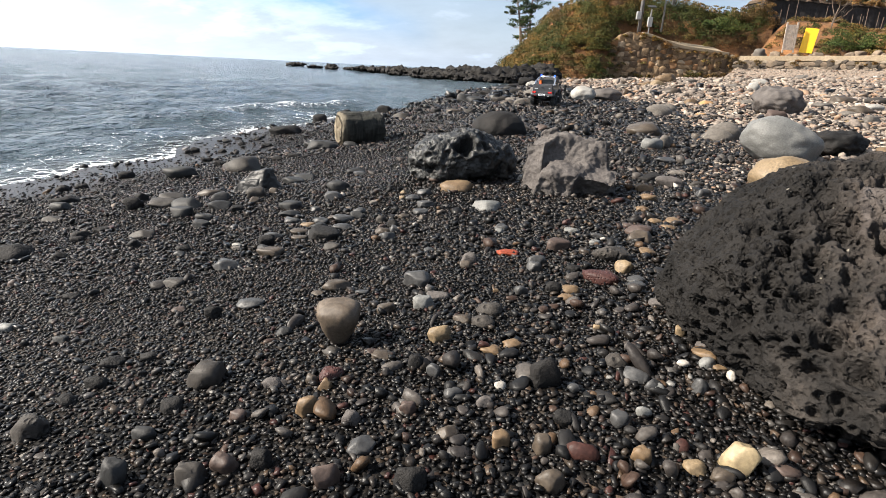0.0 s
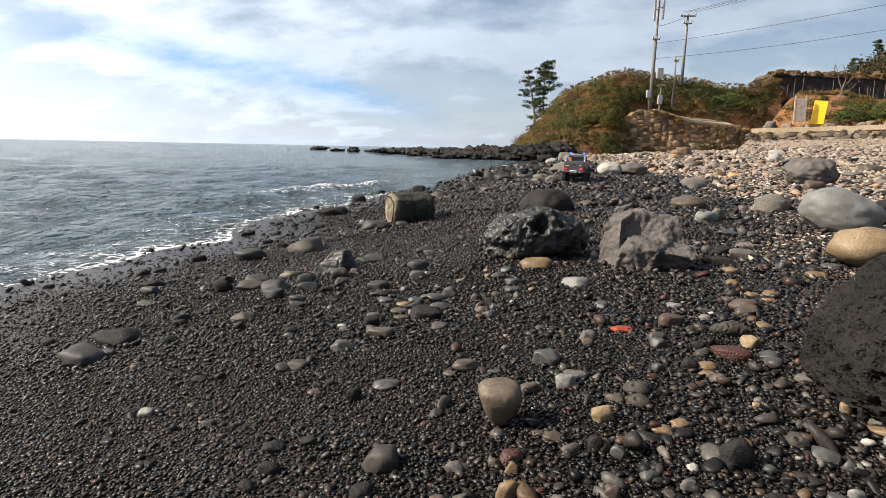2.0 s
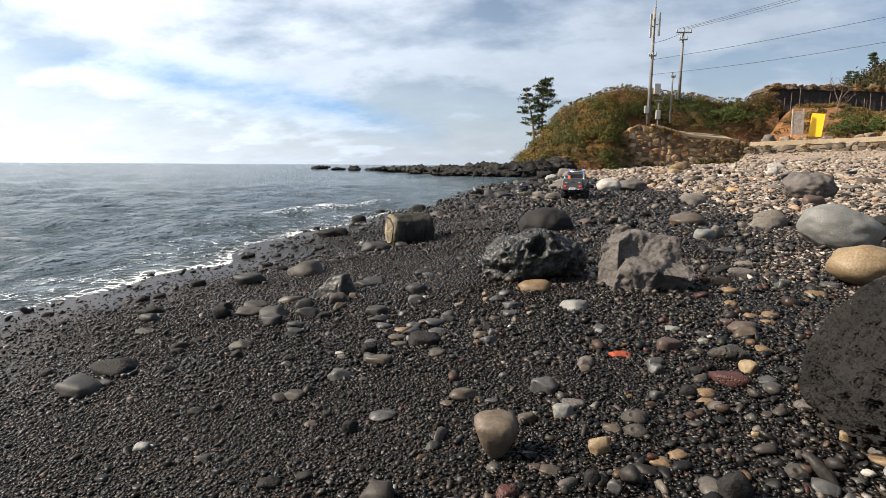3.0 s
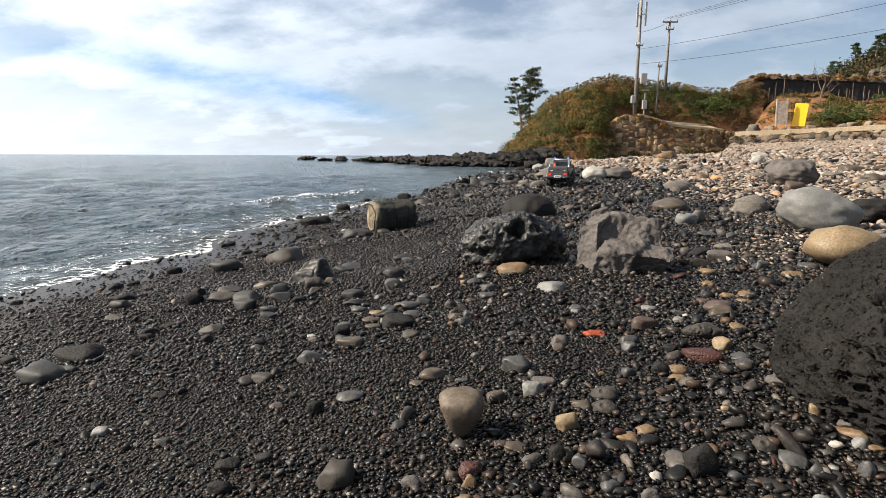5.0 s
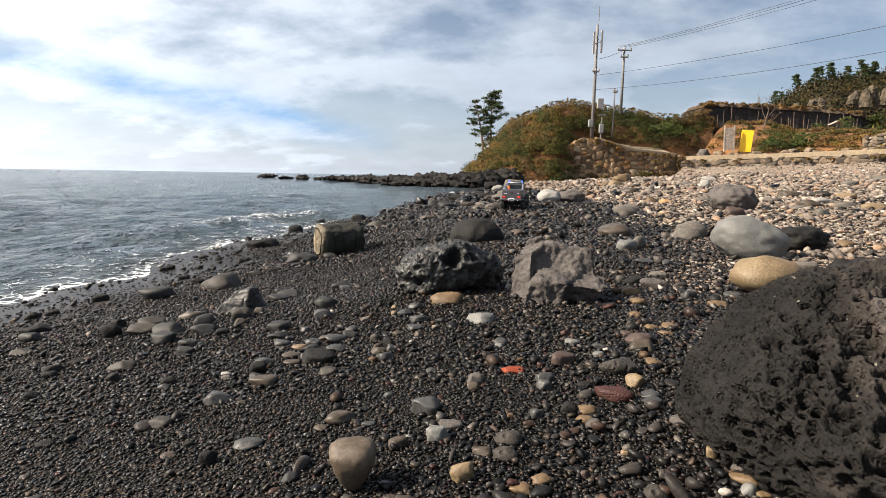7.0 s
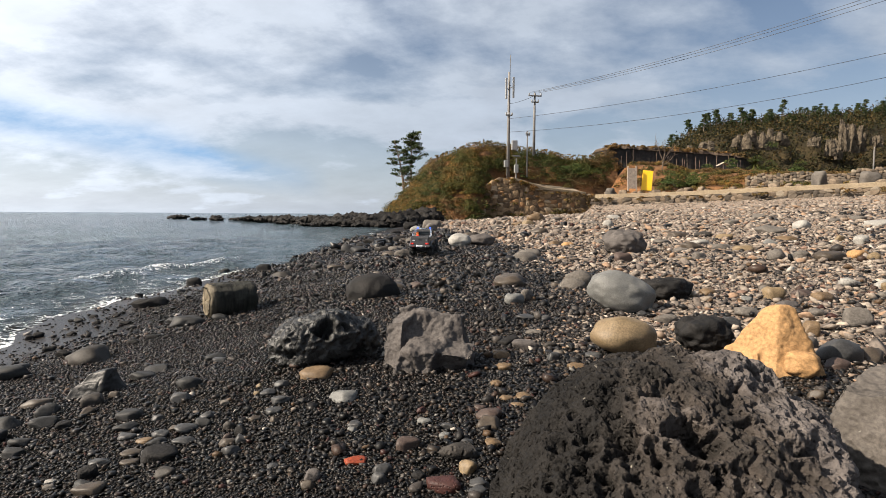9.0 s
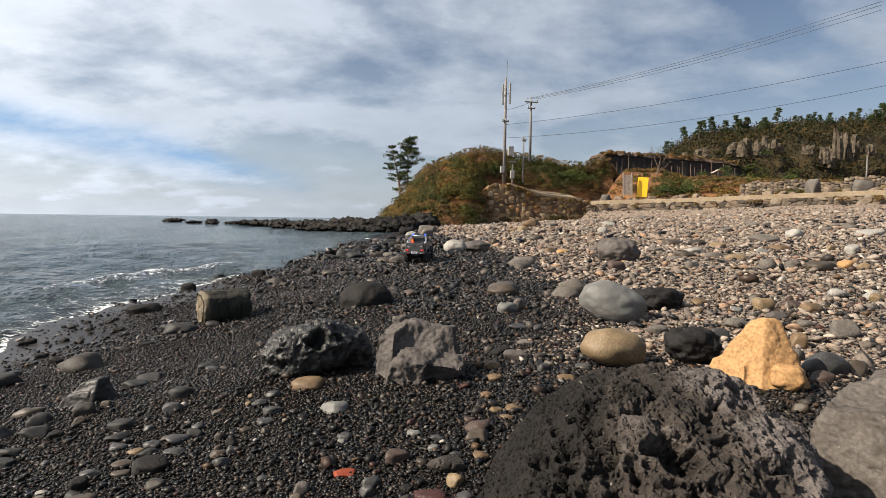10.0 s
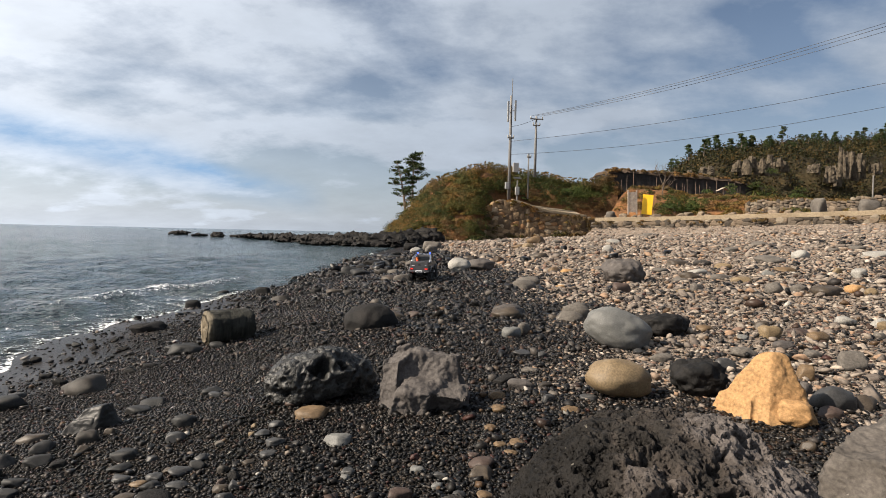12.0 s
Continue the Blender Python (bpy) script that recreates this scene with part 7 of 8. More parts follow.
def build_ridge():
    U, T = np.linspace(22.6, 70, 150), np.linspace(0, 1.6, 60)
    P = np.array([[ridge_point(u, t)[:] for t in T] for u in U])
    tagged(new("cliff_hill", grid_mesh("cliff_hill", P[..., 0], P[..., 1], P[..., 2], M_FARSOIL)), "far wooded hill with bare cliffs", "hill", kind="structure")
    rnd = random.Random(21)
    pts, sp = [], []
    while len(pts) < 3800:
        u, t = rnd.uniform(23, 56), rnd.uniform(0, 1.15)
        q = ridge_point(u, t)
        pts.append((q.x, q.y, q.z + 0.4)), sp.append(rnd.uniform(0.5, 1.0))
    tagged(new("far_woods", leaf_cloud("far_woods", pts, 28, np.array(sp), 0.23, M_FARGREEN, 8, 0.8)), "dark green and brown woods on the far hill", "woods", kind="stuff")
    kinds = []
    for k, (h, c, w, t) in enumerate(((5.0, 0.25, 0.75, 9), (4.2, 0.15, 1.0, 8), (5.6, 0.40, 0.65, 8))):
        kinds.append(pine("far_pine_tree", h, (0.2 * k, 0), 33 + k, c, w, M_NEEDLE, 34, "dark pine on the far ridge", 0.13, t))
        kinds[-1]["group"] = "pines on the far ridge"
    for k in range(64):
        u = 24.0 + 0.45 * k + rnd.uniform(-0.3, 0.3)
        q = ridge_point(u, 0.96 + rnd.uniform(-0.14, 0.06)) - Vector((0, 0, 0.5))
        m = Matrix.Translation(q) @ Matrix.Rotation(rnd.uniform(0, 6.28), 4, "Z") @ Matrix.Scale(rnd.uniform(0.45, 0.95), 4)
        if k < 3:
            kinds[k].matrix_world = m
        else:
            copy_thing(kinds[k % 3], m).matrix_basis = m
    # bare rock columns stand out of the woods
    for u, v, count, h in ((26.4, 5.2, 2, 2.0), (27.8, 5.5, 2, 2.2), (30.6, 6.2, 2, 2.4), (31.8, 6.2, 3, 3.0), (33.2, 6.3, 3, 3.2), (34.6, 6.6, 2, 2.2), (37.6, 6.6, 2, 2.6), (39.4, 5.8, 3, 5.2), (40.6, 5.8, 3, 6.4), (41.8, 6.3, 2, 3.8), (43.4, 6.6, 2, 3.0)):
        for k in range(count + 1):
            w = rnd.uniform(1.0, 2.0)
            q = at_far(u + 0.30 * (k - count / 2), v + rnd.uniform(-0.5, 0.35), 90 + rnd.uniform(0, 4))
            crag = tagged(new("cliff_rock", crag_mesh(w, h * rnd.uniform(0.6, 1.1), rnd)), "bare weathered rock column of the far cliff", "rock", "cliff rocks")
            crag.matrix_world = pose(q.x, q.y, q.z - 0.5, rnd.uniform(-4, 4), rnd.uniform(-5, 5), rnd.uniform(0, 60))


build_ridge()

# ---- model truck ----
M_PAINT = flat("matt dark grey paint", (0.055, 0.055, 0.058), 0.38, 0.3, grain=60, wear=0.12)
M_BLACK = flat("black plastic", (0.012, 0.012, 0.013), 0.55, grain=80)
M_RUBBER = flat("black tyre rubber", (0.014, 0.014, 0.014), 0.85, grain=120)
M_CHROME = flat("polished metal tube", (0.75, 0.75, 0.76), 0.18, 1.0, grain=30, wear=0.05)
M_ALU = flat("brushed bed plate", (0.20, 0.20, 0.20), 0.45, 0.6, grain=60)
M_GLASS = material("tinted window", None, Base_Color=(0.02, 0.024, 0.028, 1), Roughness=0.05, IOR=1.5)
M_PLATE = flat("pale plate", (0.55, 0.57, 0.60), 0.5)
M_INK = flat("dark lettering", (0.01, 0.01, 0.012), 0.6)
M_ORANGE = flat("red and orange pack", (0.75, 0.16, 0.02), 0.6)
M_REDPACK = flat("red pack", (0.6, 0.03, 0.02), 0.6)


def lamp_mat(name, c, power):
    return material(name, None, Base_Color=(*c, 1), Emission_Color=(*c, 1), Emission_Strength=power, Roughness=0.2)


M_TAIL = lamp_mat("lit red tail lamp", (0.9, 0.03, 0.02), 0.8)
M_REDLENS = flat("red lens", (0.35, 0.02, 0.015), 0.2)
M_BEACON = lamp_mat("lit blue beacon", (0.05, 0.12, 1.0), 0.7)


def profile_bm(points, width, bevel=0.004, taper=None):
    """A side profile of (y, z) points drawn out to a width along x; taper narrows it with height."""
    bm = bmesh.new()
    sides = []
    for sx in (-1, 1):
        row = []
        for y, z in points:
            w = width / 2
            if taper:
                w -= max(0.0, z - taper[0]) * taper[1]
            row.append(bm.verts.new((sx * w, y, z)))
        sides.append(row)
    bm.faces.new(sides[0]), bm.faces.new(sides[1][::-1])
    n = len(points)
    for k in range(n):
        bm.faces.new((sides[0][k], sides[1][k], sides[1][(k + 1) % n], sides[0][(k + 1) % n]))
    bmesh.ops.recalc_face_normals(bm, faces=bm.faces[:])
    if bevel:
        bmesh.ops.bevel(bm, geom=bm.edges[:], offset=bevel, segments=2, affect="EDGES", profile=0.6)
    return bm


def wheel(root, x, y):
    side = 1 if x > 0 else -1
    R, W = 0.058, 0.044
    bm = bmesh.new()
    prof = [(-W / 2, 0.030), (-W / 2, 0.050), (-W / 2 + 0.006, R - 0.003), (0, R), (W / 2 - 0.006, R - 0.003), (W / 2, 0.050), (W / 2, 0.030)]
    n = 32
    rings = [[bm.verts.new((px, r * math.cos(2 * math.pi * k / n), r * math.sin(2 * math.pi * k / n))) for px, r in prof] for k in range(n)]
    for k in range(n):
        for j in range(len(prof) - 1):
            bm.faces.new((rings[k][j], rings[k][j + 1], rings[(k + 1) % n][j + 1], rings[(k + 1) % n][j]))
    for k in range(22):
        for s in (-1, 1):
            a = 2 * math.pi * (k + 0.25 * s) / 22
            lug = box_bm(0.017, 0.009, 0.007, (s * 0.012, 0, R + 0.001), 0.001, pose(0, 0, 0, 0, 0, 18 * s), seg=1)
            bmesh.ops.rotate(lug, matrix=Matrix.Rotation(a, 3, "X"), verts=lug.verts[:])
            me = bpy.data.meshes.new("lug")
            lug.to_mesh(me)
            lug.free()
            bm.from_mesh(me)
            bpy.data.meshes.remove(me)
    bmesh.ops.recalc_face_normals(bm, faces=bm.faces[:])
    hub = new("wheel")
    hub.parent, hub.location = root, (x, y, R)
    part("tyre", bm, M_RUBBER, hub, "knobbly black tyre")
    part("rim", tube_bm([(-side * 0.010, 0, 0), (side * 0.012, 0, 0), (side * 0.016, 0, 0), (side * 0.019, 0, 0)], [0.032, 0.032, 0.024, 0.010], 20), M_BLACK, hub)
    for k in range(5):
        a = 2 * math.pi * k / 5
        part("spoke", box_bm(0.004, 0.008, 0.022, (side * 0.016, 0.018 * math.sin(a), 0.018 * math.cos(a)), 0.001, Matrix.Rotation(-a, 4, "X")), M_ALU, hub)


TRUCK_X, TRUCK_Y, TRUCK_TURN = 0.99, 5.9, -17


def model_truck():
    root = tagged(new("model_truck"), "dark grey six-wheeled radio-controlled pickup truck with lit lamps", "model truck")
    for y in (-0.205, -0.075, 0.225):
        for x in (-0.101, 0.101):
            wheel(root, x, y)
        part("axle", tube_bm([(-0.085, y, 0.056), (0, y, 0.052), (0.085, y, 0.056)], [0.008, 0.012, 0.008], 8), M_BLACK, root)
    part("chassis", box_bm(0.075, 0.56, 0.035, (0, 0, 0.085), 0.006), M_BLACK, root)
    lower = [(-0.31, 0.115), (-0.31, 0.182), (0.0, 0.190), (0.165, 0.190), (0.30, 0.178), (0.312, 0.165), (0.312, 0.112), (0.285, 0.105), (0.275, 0.130), (0.225, 0.145), (0.175, 0.130), (0.16, 0.095),
             (0.0, 0.095), (-0.015, 0.125), (-0.06, 0.142), (-0.22, 0.142), (-0.265, 0.128), (-0.28, 0.115)]
    part("lower_body", profile_bm(lower, 0.198, 0.003), M_PAINT, root)
    cab = [(-0.012, 0.188), (-0.008, 0.262), (0.0, 0.268), (0.115, 0.270), (0.128, 0.266), (0.162, 0.190)]
    body = part("cab", profile_bm(cab, 0.196, 0.004, (0.19, 0.22)), M_PAINT, root)
    part("rear_window", box_bm(0.118, 0.004, 0.034, (0, -0.0125, 0.232), 0.002), M_GLASS, body)
    for sx in (-1, 1):
        part("side_window", box_bm(0.004, 0.054, 0.045, (sx * 0.0925, 0.028, 0.232), 0.0015, pose(0, 0, 0, 0, sx * -12.5, 0)), M_GLASS, body)
        part("side_window", box_bm(0.004, 0.050, 0.045, (sx * 0.0925, 0.090, 0.232), 0.0015, pose(0, 0, 0, 0, sx * -12.5, 0)), M_GLASS, body)
        part("mirror", box_bm(0.022, 0.010, 0.020, (sx * 0.113, 0.145, 0.205), 0.003), M_BLACK, body)
    part("windscreen", box_bm(0.165, 0.004, 0.066, (0, 0.148, 0.229), 0.002, pose(0, 0, 0, 24, 0, 0)), M_GLASS, body)
    hood = part("bonnet", box_bm(0.185, 0.135, 0.012, (0, 0.235, 0.190), 0.004), M_PAINT, root)
    part("grille", box_bm(0.13, 0.008, 0.045, (0, 0.3145, 0.150), 0.002), M_BLACK, root)
    for sx in (-1, 1):
        part("headlight", tube_bm([(sx * 0.078, 0.308, 0.152), (sx * 0.078, 0.318, 0.152)], 0.016, 16), M_PALEBOX, root)
    # load bed: floor plate with slots, side rails
    bed = part("load_bed", box_bm(0.165, 0.20, 0.006, (0, -0.125, 0.192), 0.001), M_ALU, root, "pale slotted bed plate")
    for k in range(3):
        for sx in (-1, 1):
            part("slot", box_bm(0.005, 0.045, 0.003, (sx * (0.022 + 0.02 * k), -0.075, 0.1955), 0.0005, pose(0, 0, 0, 0, 0, sx * -14)), M_BLACK, bed)
    for sx in (-1, 1):
        part("bed_rail", box_bm(0.016, 0.29, 0.014, (sx * 0.09, -0.16, 0.194), 0.004), M_PAINT, root)
    tail = part("tailgate", box_bm(0.196, 0.024, 0.062, (0, -0.306, 0.172), 0.007), M_PAINT, root)
    part("tailgate_lip", box_bm(0.192, 0.03, 0.012, (0, -0.302, 0.204), 0.004), M_PAINT, tail)
    part("latch", box_bm(0.026, 0.004, 0.012, (0, -0.3205, 0.178), 0.001), M_BLACK, tail)
    part("emblem_bars", box_bm(0.030, 0.0015, 0.004, (-0.062, -0.3195, 0.166), 0.0), M_PLATE, tail)
    part("emblem_bars", box_bm(0.018, 0.0015, 0.004, (0.068, -0.3195, 0.170), 0.0), M_PLATE, tail)
    part("lower_tail_panel", box_bm(0.196, 0.012, 0.040, (0, -0.312, 0.126), 0.004), M_PAINT, root)
    for sx in (-1, 1):
        lampbox = part("tail_light", box_bm(0.036, 0.006, 0.017, (sx * 0.078, -0.3195, 0.132), 0.002), M_REDLENS, root, "red tail light, lit")
        part("bulb", box_bm(0.013, 0.003, 0.008, (sx * 0.074, -0.3235, 0.132), 0.001), M_TAIL, lampbox)
        part("hinge", box_bm(0.008, 0.004, 0.008, (sx * 0.042, -0.3195, 0.130), 0.001), M_BLACK, root)
        bump_side = part("rear_bumper", box_bm(0.072, 0.030, 0.022, (sx * 0.074, -0.325, 0.106), 0.006), M_PAINT, root)
        part("reflector", box_bm(0.012, 0.002, 0.006, (sx * 0.066, -0.341, 0.100), 0.0005), M_REDLENS if sx < 0 else M_PLATE, bump_side)
        for y, w in ((-0.14, 0.26), (0.225, 0.12)):
            pts = [(sx * 0.108, y + w / 2 * math.cos(a), 0.095 + 0.052 * math.sin(a)) for a in (math.pi * k / 10 for k in range(11))]
            bm = tube_bm(pts, 0.013, 8)
            part("fender_flare", bm, M_BLACK if y > 0 else M_PAINT, root, smooth=True)
        part("side_step", tube_bm([(sx * 0.112, 0.01, 0.088), (sx * 0.114, 0.08, 0.086), (sx * 0.112, 0.15, 0.088)], 0.006, 8), M_CHROME, root, "bright tubular side step", True)
    part("plate_panel", box_bm(0.066, 0.006, 0.020, (0, -0.338, 0.108), 0.0015), M_PLATE, root, "pale plate with dark marks")
    part("plate_mark", box_bm(0.050, 0.0015, 0.007, (0, -0.3415, 0.108), 0.0), M_INK, root)
    # roll bars
    for sx in (-1, 1):
        for y0, off in ((-0.035, 0.0), (-0.065, 0.004)):
            pts = [(sx * (0.093 + off), y0 - 0.16, 0.200), (sx * (0.092 + off), y0 - 0.10, 0.232), (sx * 0.080, y0, 0.268), (sx * 0.076, y0 + 0.03, 0.275)]
            part("roll_bar", tube_bm(pts, 0.0055, 10), M_CHROME, root, "polished roll bar tube", True)
        part("roll_bar", tube_bm([(sx * 0.092, -0.03, 0.195), (sx * 0.084, -0.028, 0.25), (sx * 0.076, -0.025, 0.272)], 0.0055, 10), M_CHROME, root, "polished roll bar tube", True)
    part("roll_bar", tube_bm([(-0.078, -0.03, 0.274), (0, -0.03, 0.277), (0.078, -0.03, 0.274)], 0.0055, 10), M_CHROME, root, "polished roll bar tube", True)
    rack = part("roof_rack", box_bm(0.176, 0.12, 0.005, (0, 0.055, 0.279), 0.002), M_BLACK, root)
    for sx in (-1, 1):
        for y in (0.01, 0.10):
            part("rack_foot", box_bm(0.006, 0.01, 0.012, (sx * 0.07, y, 0.273), 0.001), M_BLACK, rack)
        part("beacon", box_bm(0.016, 0.016, 0.016, (sx * 0.068, 0.005, 0.2895), 0.003), M_BEACON, root, "lit blue beacon")
        part("work_lamp", box_bm(0.020, 0.014, 0.011, (sx * 0.022, 0.005, 0.287), 0.002), M_BLACK, root)
    pack = part("bed_pack", box_bm(0.022, 0.020, 0.048, (-0.062, -0.055, 0.219), 0.006), M_ORANGE, root, "small orange and red pack in the bed")
    part("pack_base", box_bm(0.026, 0.024, 0.016, (-0.062, -0.055, 0.203), 0.004), M_REDPACK, pack)
    return root


truck = model_truck()
truck.matrix_world = pose(TRUCK_X, TRUCK_Y, float(ground_z(TRUCK_X, TRUCK_Y)) + 0.012, 0, 0, TRUCK_TURN)

# ---- masonry ----


def masonry(parent, top, bottom, at, length, size, mats, seed, limit=300):
    """Rough stones set into a wall's face: rows of uneven pieces, each a part of the wall."""
    rnd = random.Random(seed)
    forms = []
    for k in range(10):
        forms.append(boulder_mesh("wall_stone", (1, 1, 1), 900 + seed * 20 + k, mats, sub=2, lump=0.16, fine=0.0, square=6, facets=9))
        forms[-1].polygons.foreach_set("use_smooth", [False] * len(forms[-1].polygons))
    count, s = 0, 0.0
    while s < length and count < limit:
        w = rnd.uniform(0.75, 1.35) * size
        lo, hi = bottom(s), top(s)
        z = lo + rnd.uniform(-0.15, 0.0)
        while z < hi - 0.12 and count < limit:
            h = min(rnd.uniform(0.6, 1.15) * size, max(0.18, hi - z))
            ob = new("wall_stone", rnd.choice(forms))
            ob.parent = parent
            q, turn = at(s, z)
            ob.matrix_world = Matrix.Translation(q) @ Matrix.Rotation(turn, 4, "Z") @ Matrix.Rotation(rnd.uniform(-0.35, 0.35), 4, "Y") @ Matrix.Diagonal((w * rnd.uniform(0.95, 1.35), 0.21, h * rnd.uniform(0.9, 1.35), 1))
            z += h * 0.92
            count += 1
        s += w * 0.92


masonry(wall_a, lambda s: wall_top(8.9 + s) - 0.02, lambda s: float(ground_z(8.9 + s, 38)) - 0.05,
        lambda s, z: (Vector((8.9 + s, 37.86 + 0.10 * z, z)), 0.0), 9.6, 0.40, M_WALLSTONE, 1)


def road_face(s, z):
    q = road_line(s / 27.0)
    n = road_line(min(1, s / 27.0 + 0.02)) - road_line(max(0, s / 27.0 - 0.02))
    return Vector((q.x - 0.17, q.y - 0.17, z)), math.atan2(n.y, n.x)


masonry(wall_b, lambda s: road_line(s / 27.0).z - 0.30, lambda s: float(ground_z(road_line(s / 27.0).x, road_line(s / 27.0).y)) - 0.05, road_face, 26.5, 0.40, M_ROADSTONE, 2)


def dry_face(s, z):
    k = 0.41 + 0.57 * s / 16.0
    q = bank_point(k, 0.40)
    n = road_line(min(1, k + 0.02)) - road_line(max(0, k - 0.02))
    return Vector((q.x, q.y, q.z + z)), math.atan2(n.y, n.x)


masonry(wall_c, lambda s: 0.85, lambda s: 0.0, dry_face, 15.8, 0.25, M_ROADSTONE, 3)

# ---- pebbles and gravel ----
RS = np.random.RandomState(17)


GRIT = (np.array([(x, y, z) for x in (-1, 1) for y in (-1, 1) for z in (-1, 1)]) / 1.5,
        np.array([(0, 1, 3), (0, 3, 2), (4, 6, 7), (4, 7, 5), (0, 4, 5), (0, 5, 1), (2, 3, 7), (2, 7, 6), (0, 2, 6), (0, 6, 4), (1, 5, 7), (1, 7, 3)]))


def pebble_forms(sub, count, seed, flat=0.62):
    """Stone shapes; sub 0 is angular grit."""
    v, f = FOLD[sub] if sub else GRIT
    out = []
    for k in range(count):
        r = np.random.RandomState(seed + k)
        w = v.copy() if sub else v * r.uniform(0.65, 1.2, (8, 1)) + r.normal(size=(8, 3)) * 0.10
        for _ in range(5 if sub else 0):
            a = r.normal(size=3)
            a /= np.linalg.norm(a)
            w *= (1 + 0.15 * np.sin(2.6 * (v @ a) + r.rand() * 6))[:, None]
        w *= np.array([1, r.uniform(0.52, 0.92), r.uniform(flat * 0.6, flat * 1.2)])
        for _ in range(8 if sub > 1 else 4 * sub):
            a = r.normal(size=3)
            a /= np.linalg.norm(a)
            over = np.maximum(0.0, w @ a - r.uniform(0.55, 0.8) * np.abs(w @ a).max())
            w -= 0.9 * over[:, None] * a
        out.append(w)
    return out, f


def scatter(x, y, size, sub, seed, mat, name, label, lift=0.18, category="gravel", base_z=None):
    """Many stones as one mesh, each of its own size and turn."""
    forms, f = pebble_forms(sub, 12, seed, 0.48 if mat == M_DRY else 0.62)
    r = np.random.RandomState(seed)
    n = len(x)
    pick, a = r.randint(0, 12, n), r.rand(n) * 6.283
    tx, ty = r.normal(size=n) * 0.22, r.normal(size=n) * 0.22
    base = np.stack([forms[k] for k in range(12)])[pick] * (size / 2)[:, None, None]
    ca, sa = np.cos(a)[:, None], np.sin(a)[:, None]
    X = base[..., 0] * ca - base[..., 1] * sa
    Y = base[..., 0] * sa + base[..., 1] * ca
    Z = base[..., 2] + tx[:, None] * X + ty[:, None] * Y
    V = np.stack([X + x[:, None], Y + y[:, None], Z + ((ground_z(x, y) if base_z is None else base_z) + size * lift * r.uniform(0.0, 2.2, n))[:, None]], -1).reshape(-1, 3)
    F = (f[None] + (np.arange(n) * base.shape[1])[:, None, None]).reshape(-1, 3)
    return tagged(new(name, fast_mesh(name, V, F, mat)), label, category, kind="stuff")


def spread_points(y0, y1, step, left, right, r, x_from=None):
    """A jittered net of places between two distances, within a fan ahead of the walk."""
    ys = np.arange(y0, y1, step)
    xs = np.arange(left(y1) - 1, right(y1) + 1, step)
    X, Y = np.meshgrid(xs, ys)
    X, Y = X + r.uniform(-0.5, 0.5, X.shape) * step, Y + r.uniform(-0.5, 0.5, Y.shape) * step
    X, Y = X.ravel(), Y.ravel()
    a, b = ((X - 0.575) + (Y - 0.715)) * 0.7071, ((Y - 0.715) - (X - 0.575)) * 0.7071
    clear = (a / 0.20) ** 2 + (b / 0.11) ** 2 > 1
    keep = clear & (X > np.array([left(v) for v in ys]).repeat(len(xs))) & (X < np.array([right(v) for v in ys]).repeat(len(xs)))
    return X[keep], Y[keep]


def fan_left(y):
    return -0.98 * y - 0.30


def fan_right(y):
    return 1.22 * y + 0.25


def coarse(x, y):
    """How coarse the shingle is: fine towards the sea, coarse up the beach and near the boulder."""
    k = 0.5 + 0.5 * lumps(x, y, 2.2, 44)
    return np.clip((x + 0.30 + 0.35 * (0.9 - y).clip(0, 1)) * 0.9 + 0.35 * (k - 0.4), 0.0, 1.0)


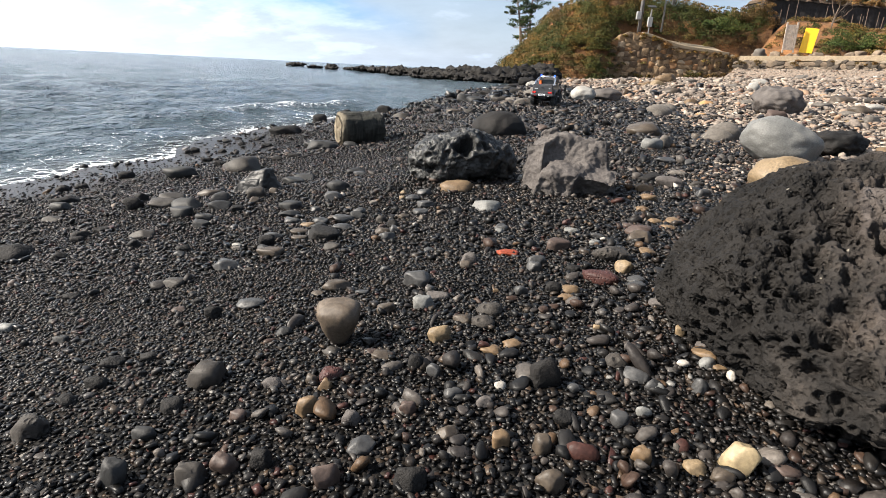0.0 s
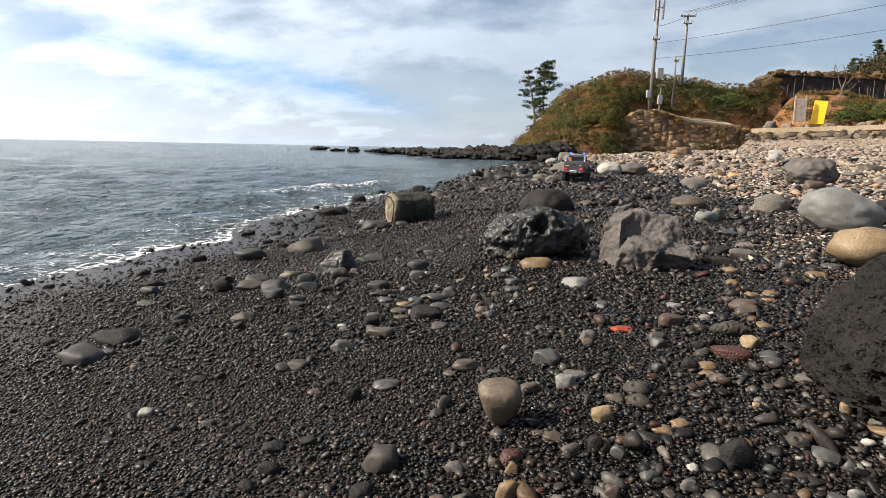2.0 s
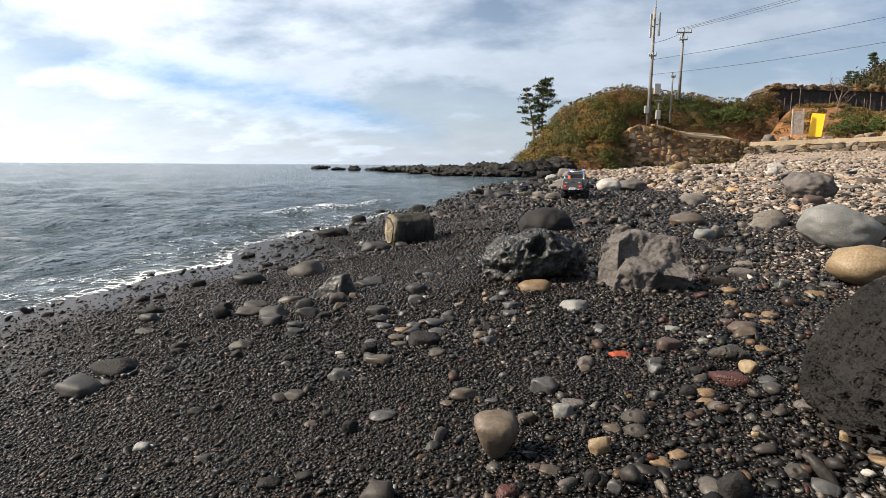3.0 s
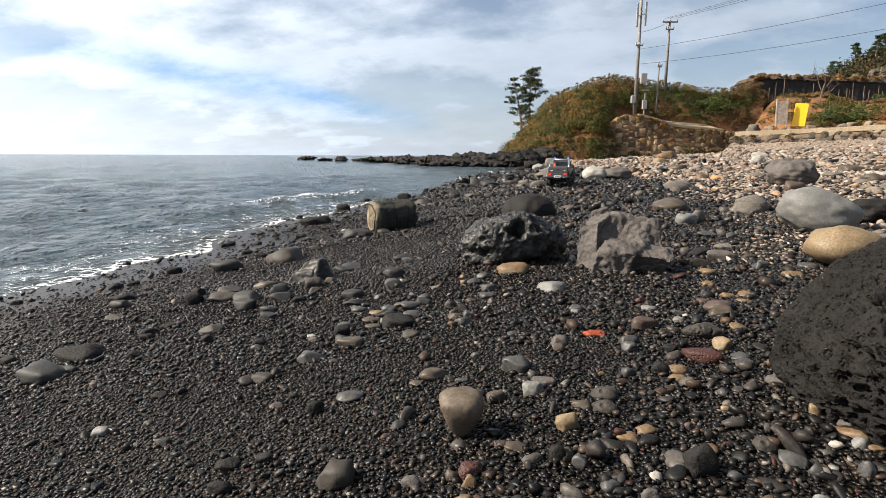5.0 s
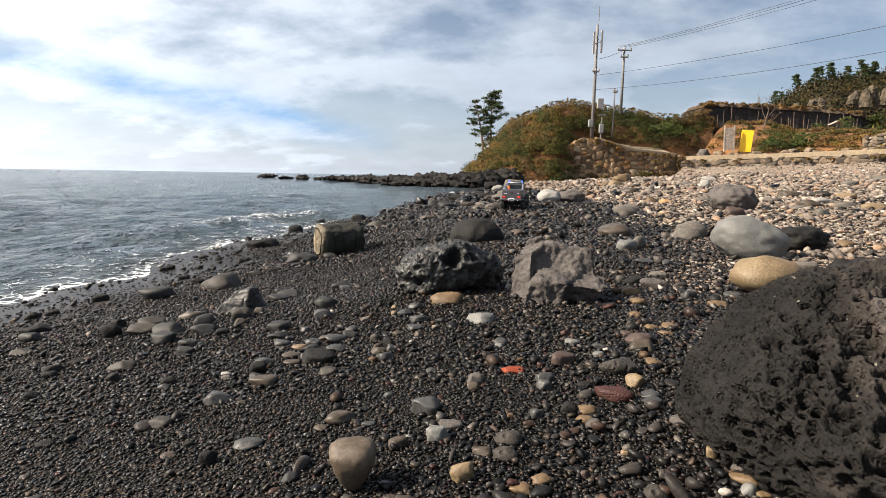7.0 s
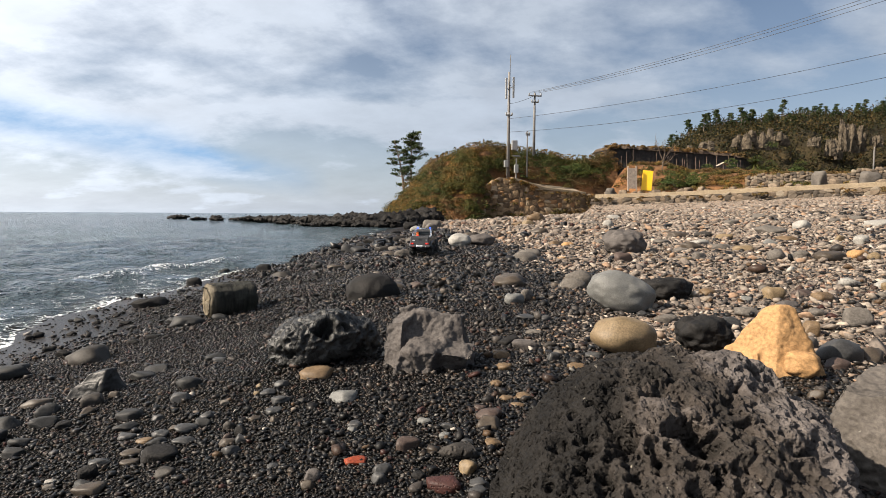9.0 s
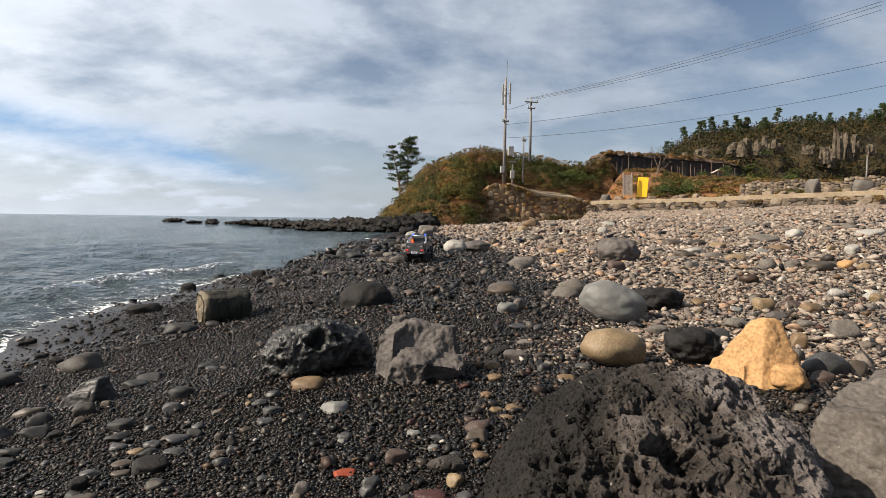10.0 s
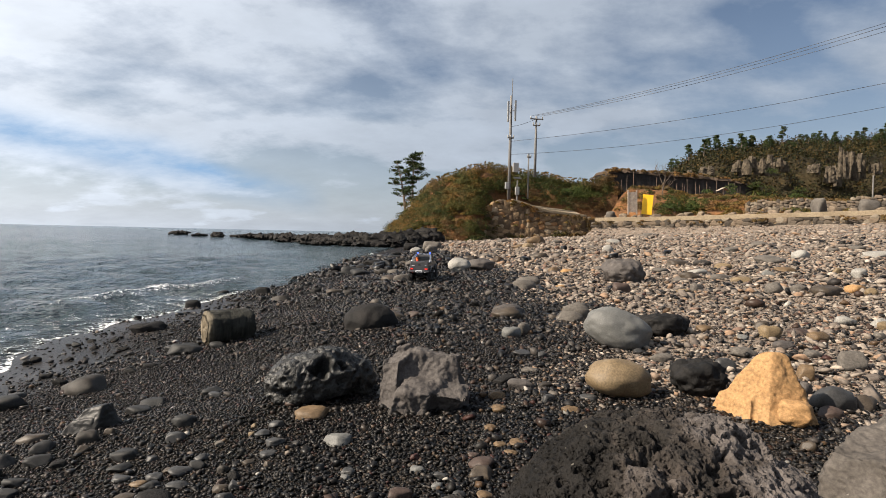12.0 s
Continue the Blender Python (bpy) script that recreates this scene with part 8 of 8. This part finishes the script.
def gravel_field():
    land = lambda x, y: (x - shore(y)) > -0.35
    shingle = lambda x, y: (x - shore(y)) + 0.16 * RS.normal(size=len(x)) > np.interp(y, [1.0, 2.0, 4.0, 5.5, 7.5], [0.36, 0.55, 0.52, 0.30, -0.15]) - 0.6 * (RS.uniform(size=len(x)) < 0.13)
    for name, y0, y1, step, size, sub in (("fine_gravel", 0.18, 0.95, 0.0060, 0.0074, 0), ("fine_gravel", 0.95, 1.65, 0.0085, 0.0098, 0), ("gravel", 1.65, 2.6, 0.0105, 0.0112, 0), ("gravel", 2.6, 4.5, 0.020, 0.0195, 0), ("gravel", 4.5, 8.5, 0.038, 0.035, 0), ("gravel", 8.5, 15.0, 0.10, 0.085, 0)):
        x, y = spread_points(y0, y1, step, fan_left, fan_right, RS)
        keep = shingle(x, y) & (wetness(x, y) + RS.normal(size=len(x)) * 0.22 > 0.35)
        x, y = x[keep], y[keep]
        s = size * np.exp(RS.normal(size=len(x)) * 0.36) * (0.85 + 0.3 * coarse(x, y))
        low = x - shore(y) + RS.normal(size=len(x)) * 0.15 < 1.35
        scatter(x[low], y[low], s[low], sub, 60 + int(y0 * 10), M_WET, name, "wet shining black volcanic gravel near the water", 0.10)
        scatter(x[~low], y[~low], s[~low], sub, 61 + int(y0 * 10), M_MOIST, name, "moist black and brown volcanic gravel", 0.10)
    # pebbles of one to three centimetres lie among the gravel, more of them up the beach
    for y0, y1, step, lo, sub in ((0.18, 0.9, 0.0140, 0.0145, 2), (0.9, 1.6, 0.0175, 0.0155, 1), (1.6, 3.0, 0.032, 0.026, 1), (3.0, 6.0, 0.07, 0.040, 1)):
        x, y = spread_points(y0, y1, step, fan_left, fan_right, RS)
        keep = land(x, y) & (RS.rand(len(x)) < 0.012 + (0.66 if y0 < 0.5 else 0.42) * coarse(x, y) ** 1.3)
        x, y = x[keep], y[keep]
        s = lo * np.exp(RS.normal(size=len(x)) * 0.33)
        scatter(x, y, s, sub, 90 + int(y0 * 10), M_DAMP, "pebbles", "damp grey, brown and reddish pebbles", 0.14, "pebbles")
    # dry cobbles up the beach
    for y0, y1, step, size in ((0.6, 3.2, 0.026, 0.018), (3.2, 8.0, 0.043, 0.029), (8.0, 18.0, 0.088, 0.056), (18.0, 38.0, 0.20, 0.11)):
        x, y = spread_points(y0, y1, step, lambda v: float(shore(v)) - 0.2, lambda v: min(fan_right(v) + 0.5, 34), RS)
        q = (x - 18.6) * 0.78 + (y - 37.6) * 0.62
        keep = land(x, y) & (wetness(x, y) + RS.normal(size=len(x)) * 0.15 < 0.62) & (q < 0) & ((y < 37.6) | (x > 19)) & ((y > 1.2) | (x > 1.35))
        x, y = x[keep], y[keep]
        s = size * np.exp(RS.normal(size=len(x)) * 0.48) * np.where(RS.rand(len(x)) < 0.045, 2.5, 1.0)
        s = np.minimum(s, np.where(wetness(x, y) > 0.2, 1.5, 3.6) * size)
        large = s > 1.5 * size
        scatter(x[large], y[large], s[large], 1, 120 + int(y0), M_DRY, "dry_cobbles", "dry pale grey and tan cobbles of the upper beach", 0.10, "cobbles")
        scatter(x[~large], y[~large], s[~large], 0, 121 + int(y0), M_DRY, "dry_shingle", "dry grey and tan broken shingle of the upper beach", 0.10, "shingle")

    # and on the heap under the sea wall
    n = 2600
    s, k = RS.rand(n), RS.rand(n) ** 1.3
    row = [road_line(v) for v in s]
    x, y = np.array([q.x for q in row]) - 0.16 - 1.9 * k, np.array([q.y for q in row]) - 0.16 - 1.6 * k
    low, high = ground_z(x, y) - 0.06, np.array([q.z for q in row]) - 0.72
    scatter(x, y, 0.085 * np.exp(RS.normal(size=n) * 0.5), 1, 171, M_DRY, "dry_cobbles", "dry tan cobbles heaped under the sea wall", 0.10, "cobbles", low + np.maximum(0.0, high - low) * (1 - k) ** 1.5)


gravel_field()
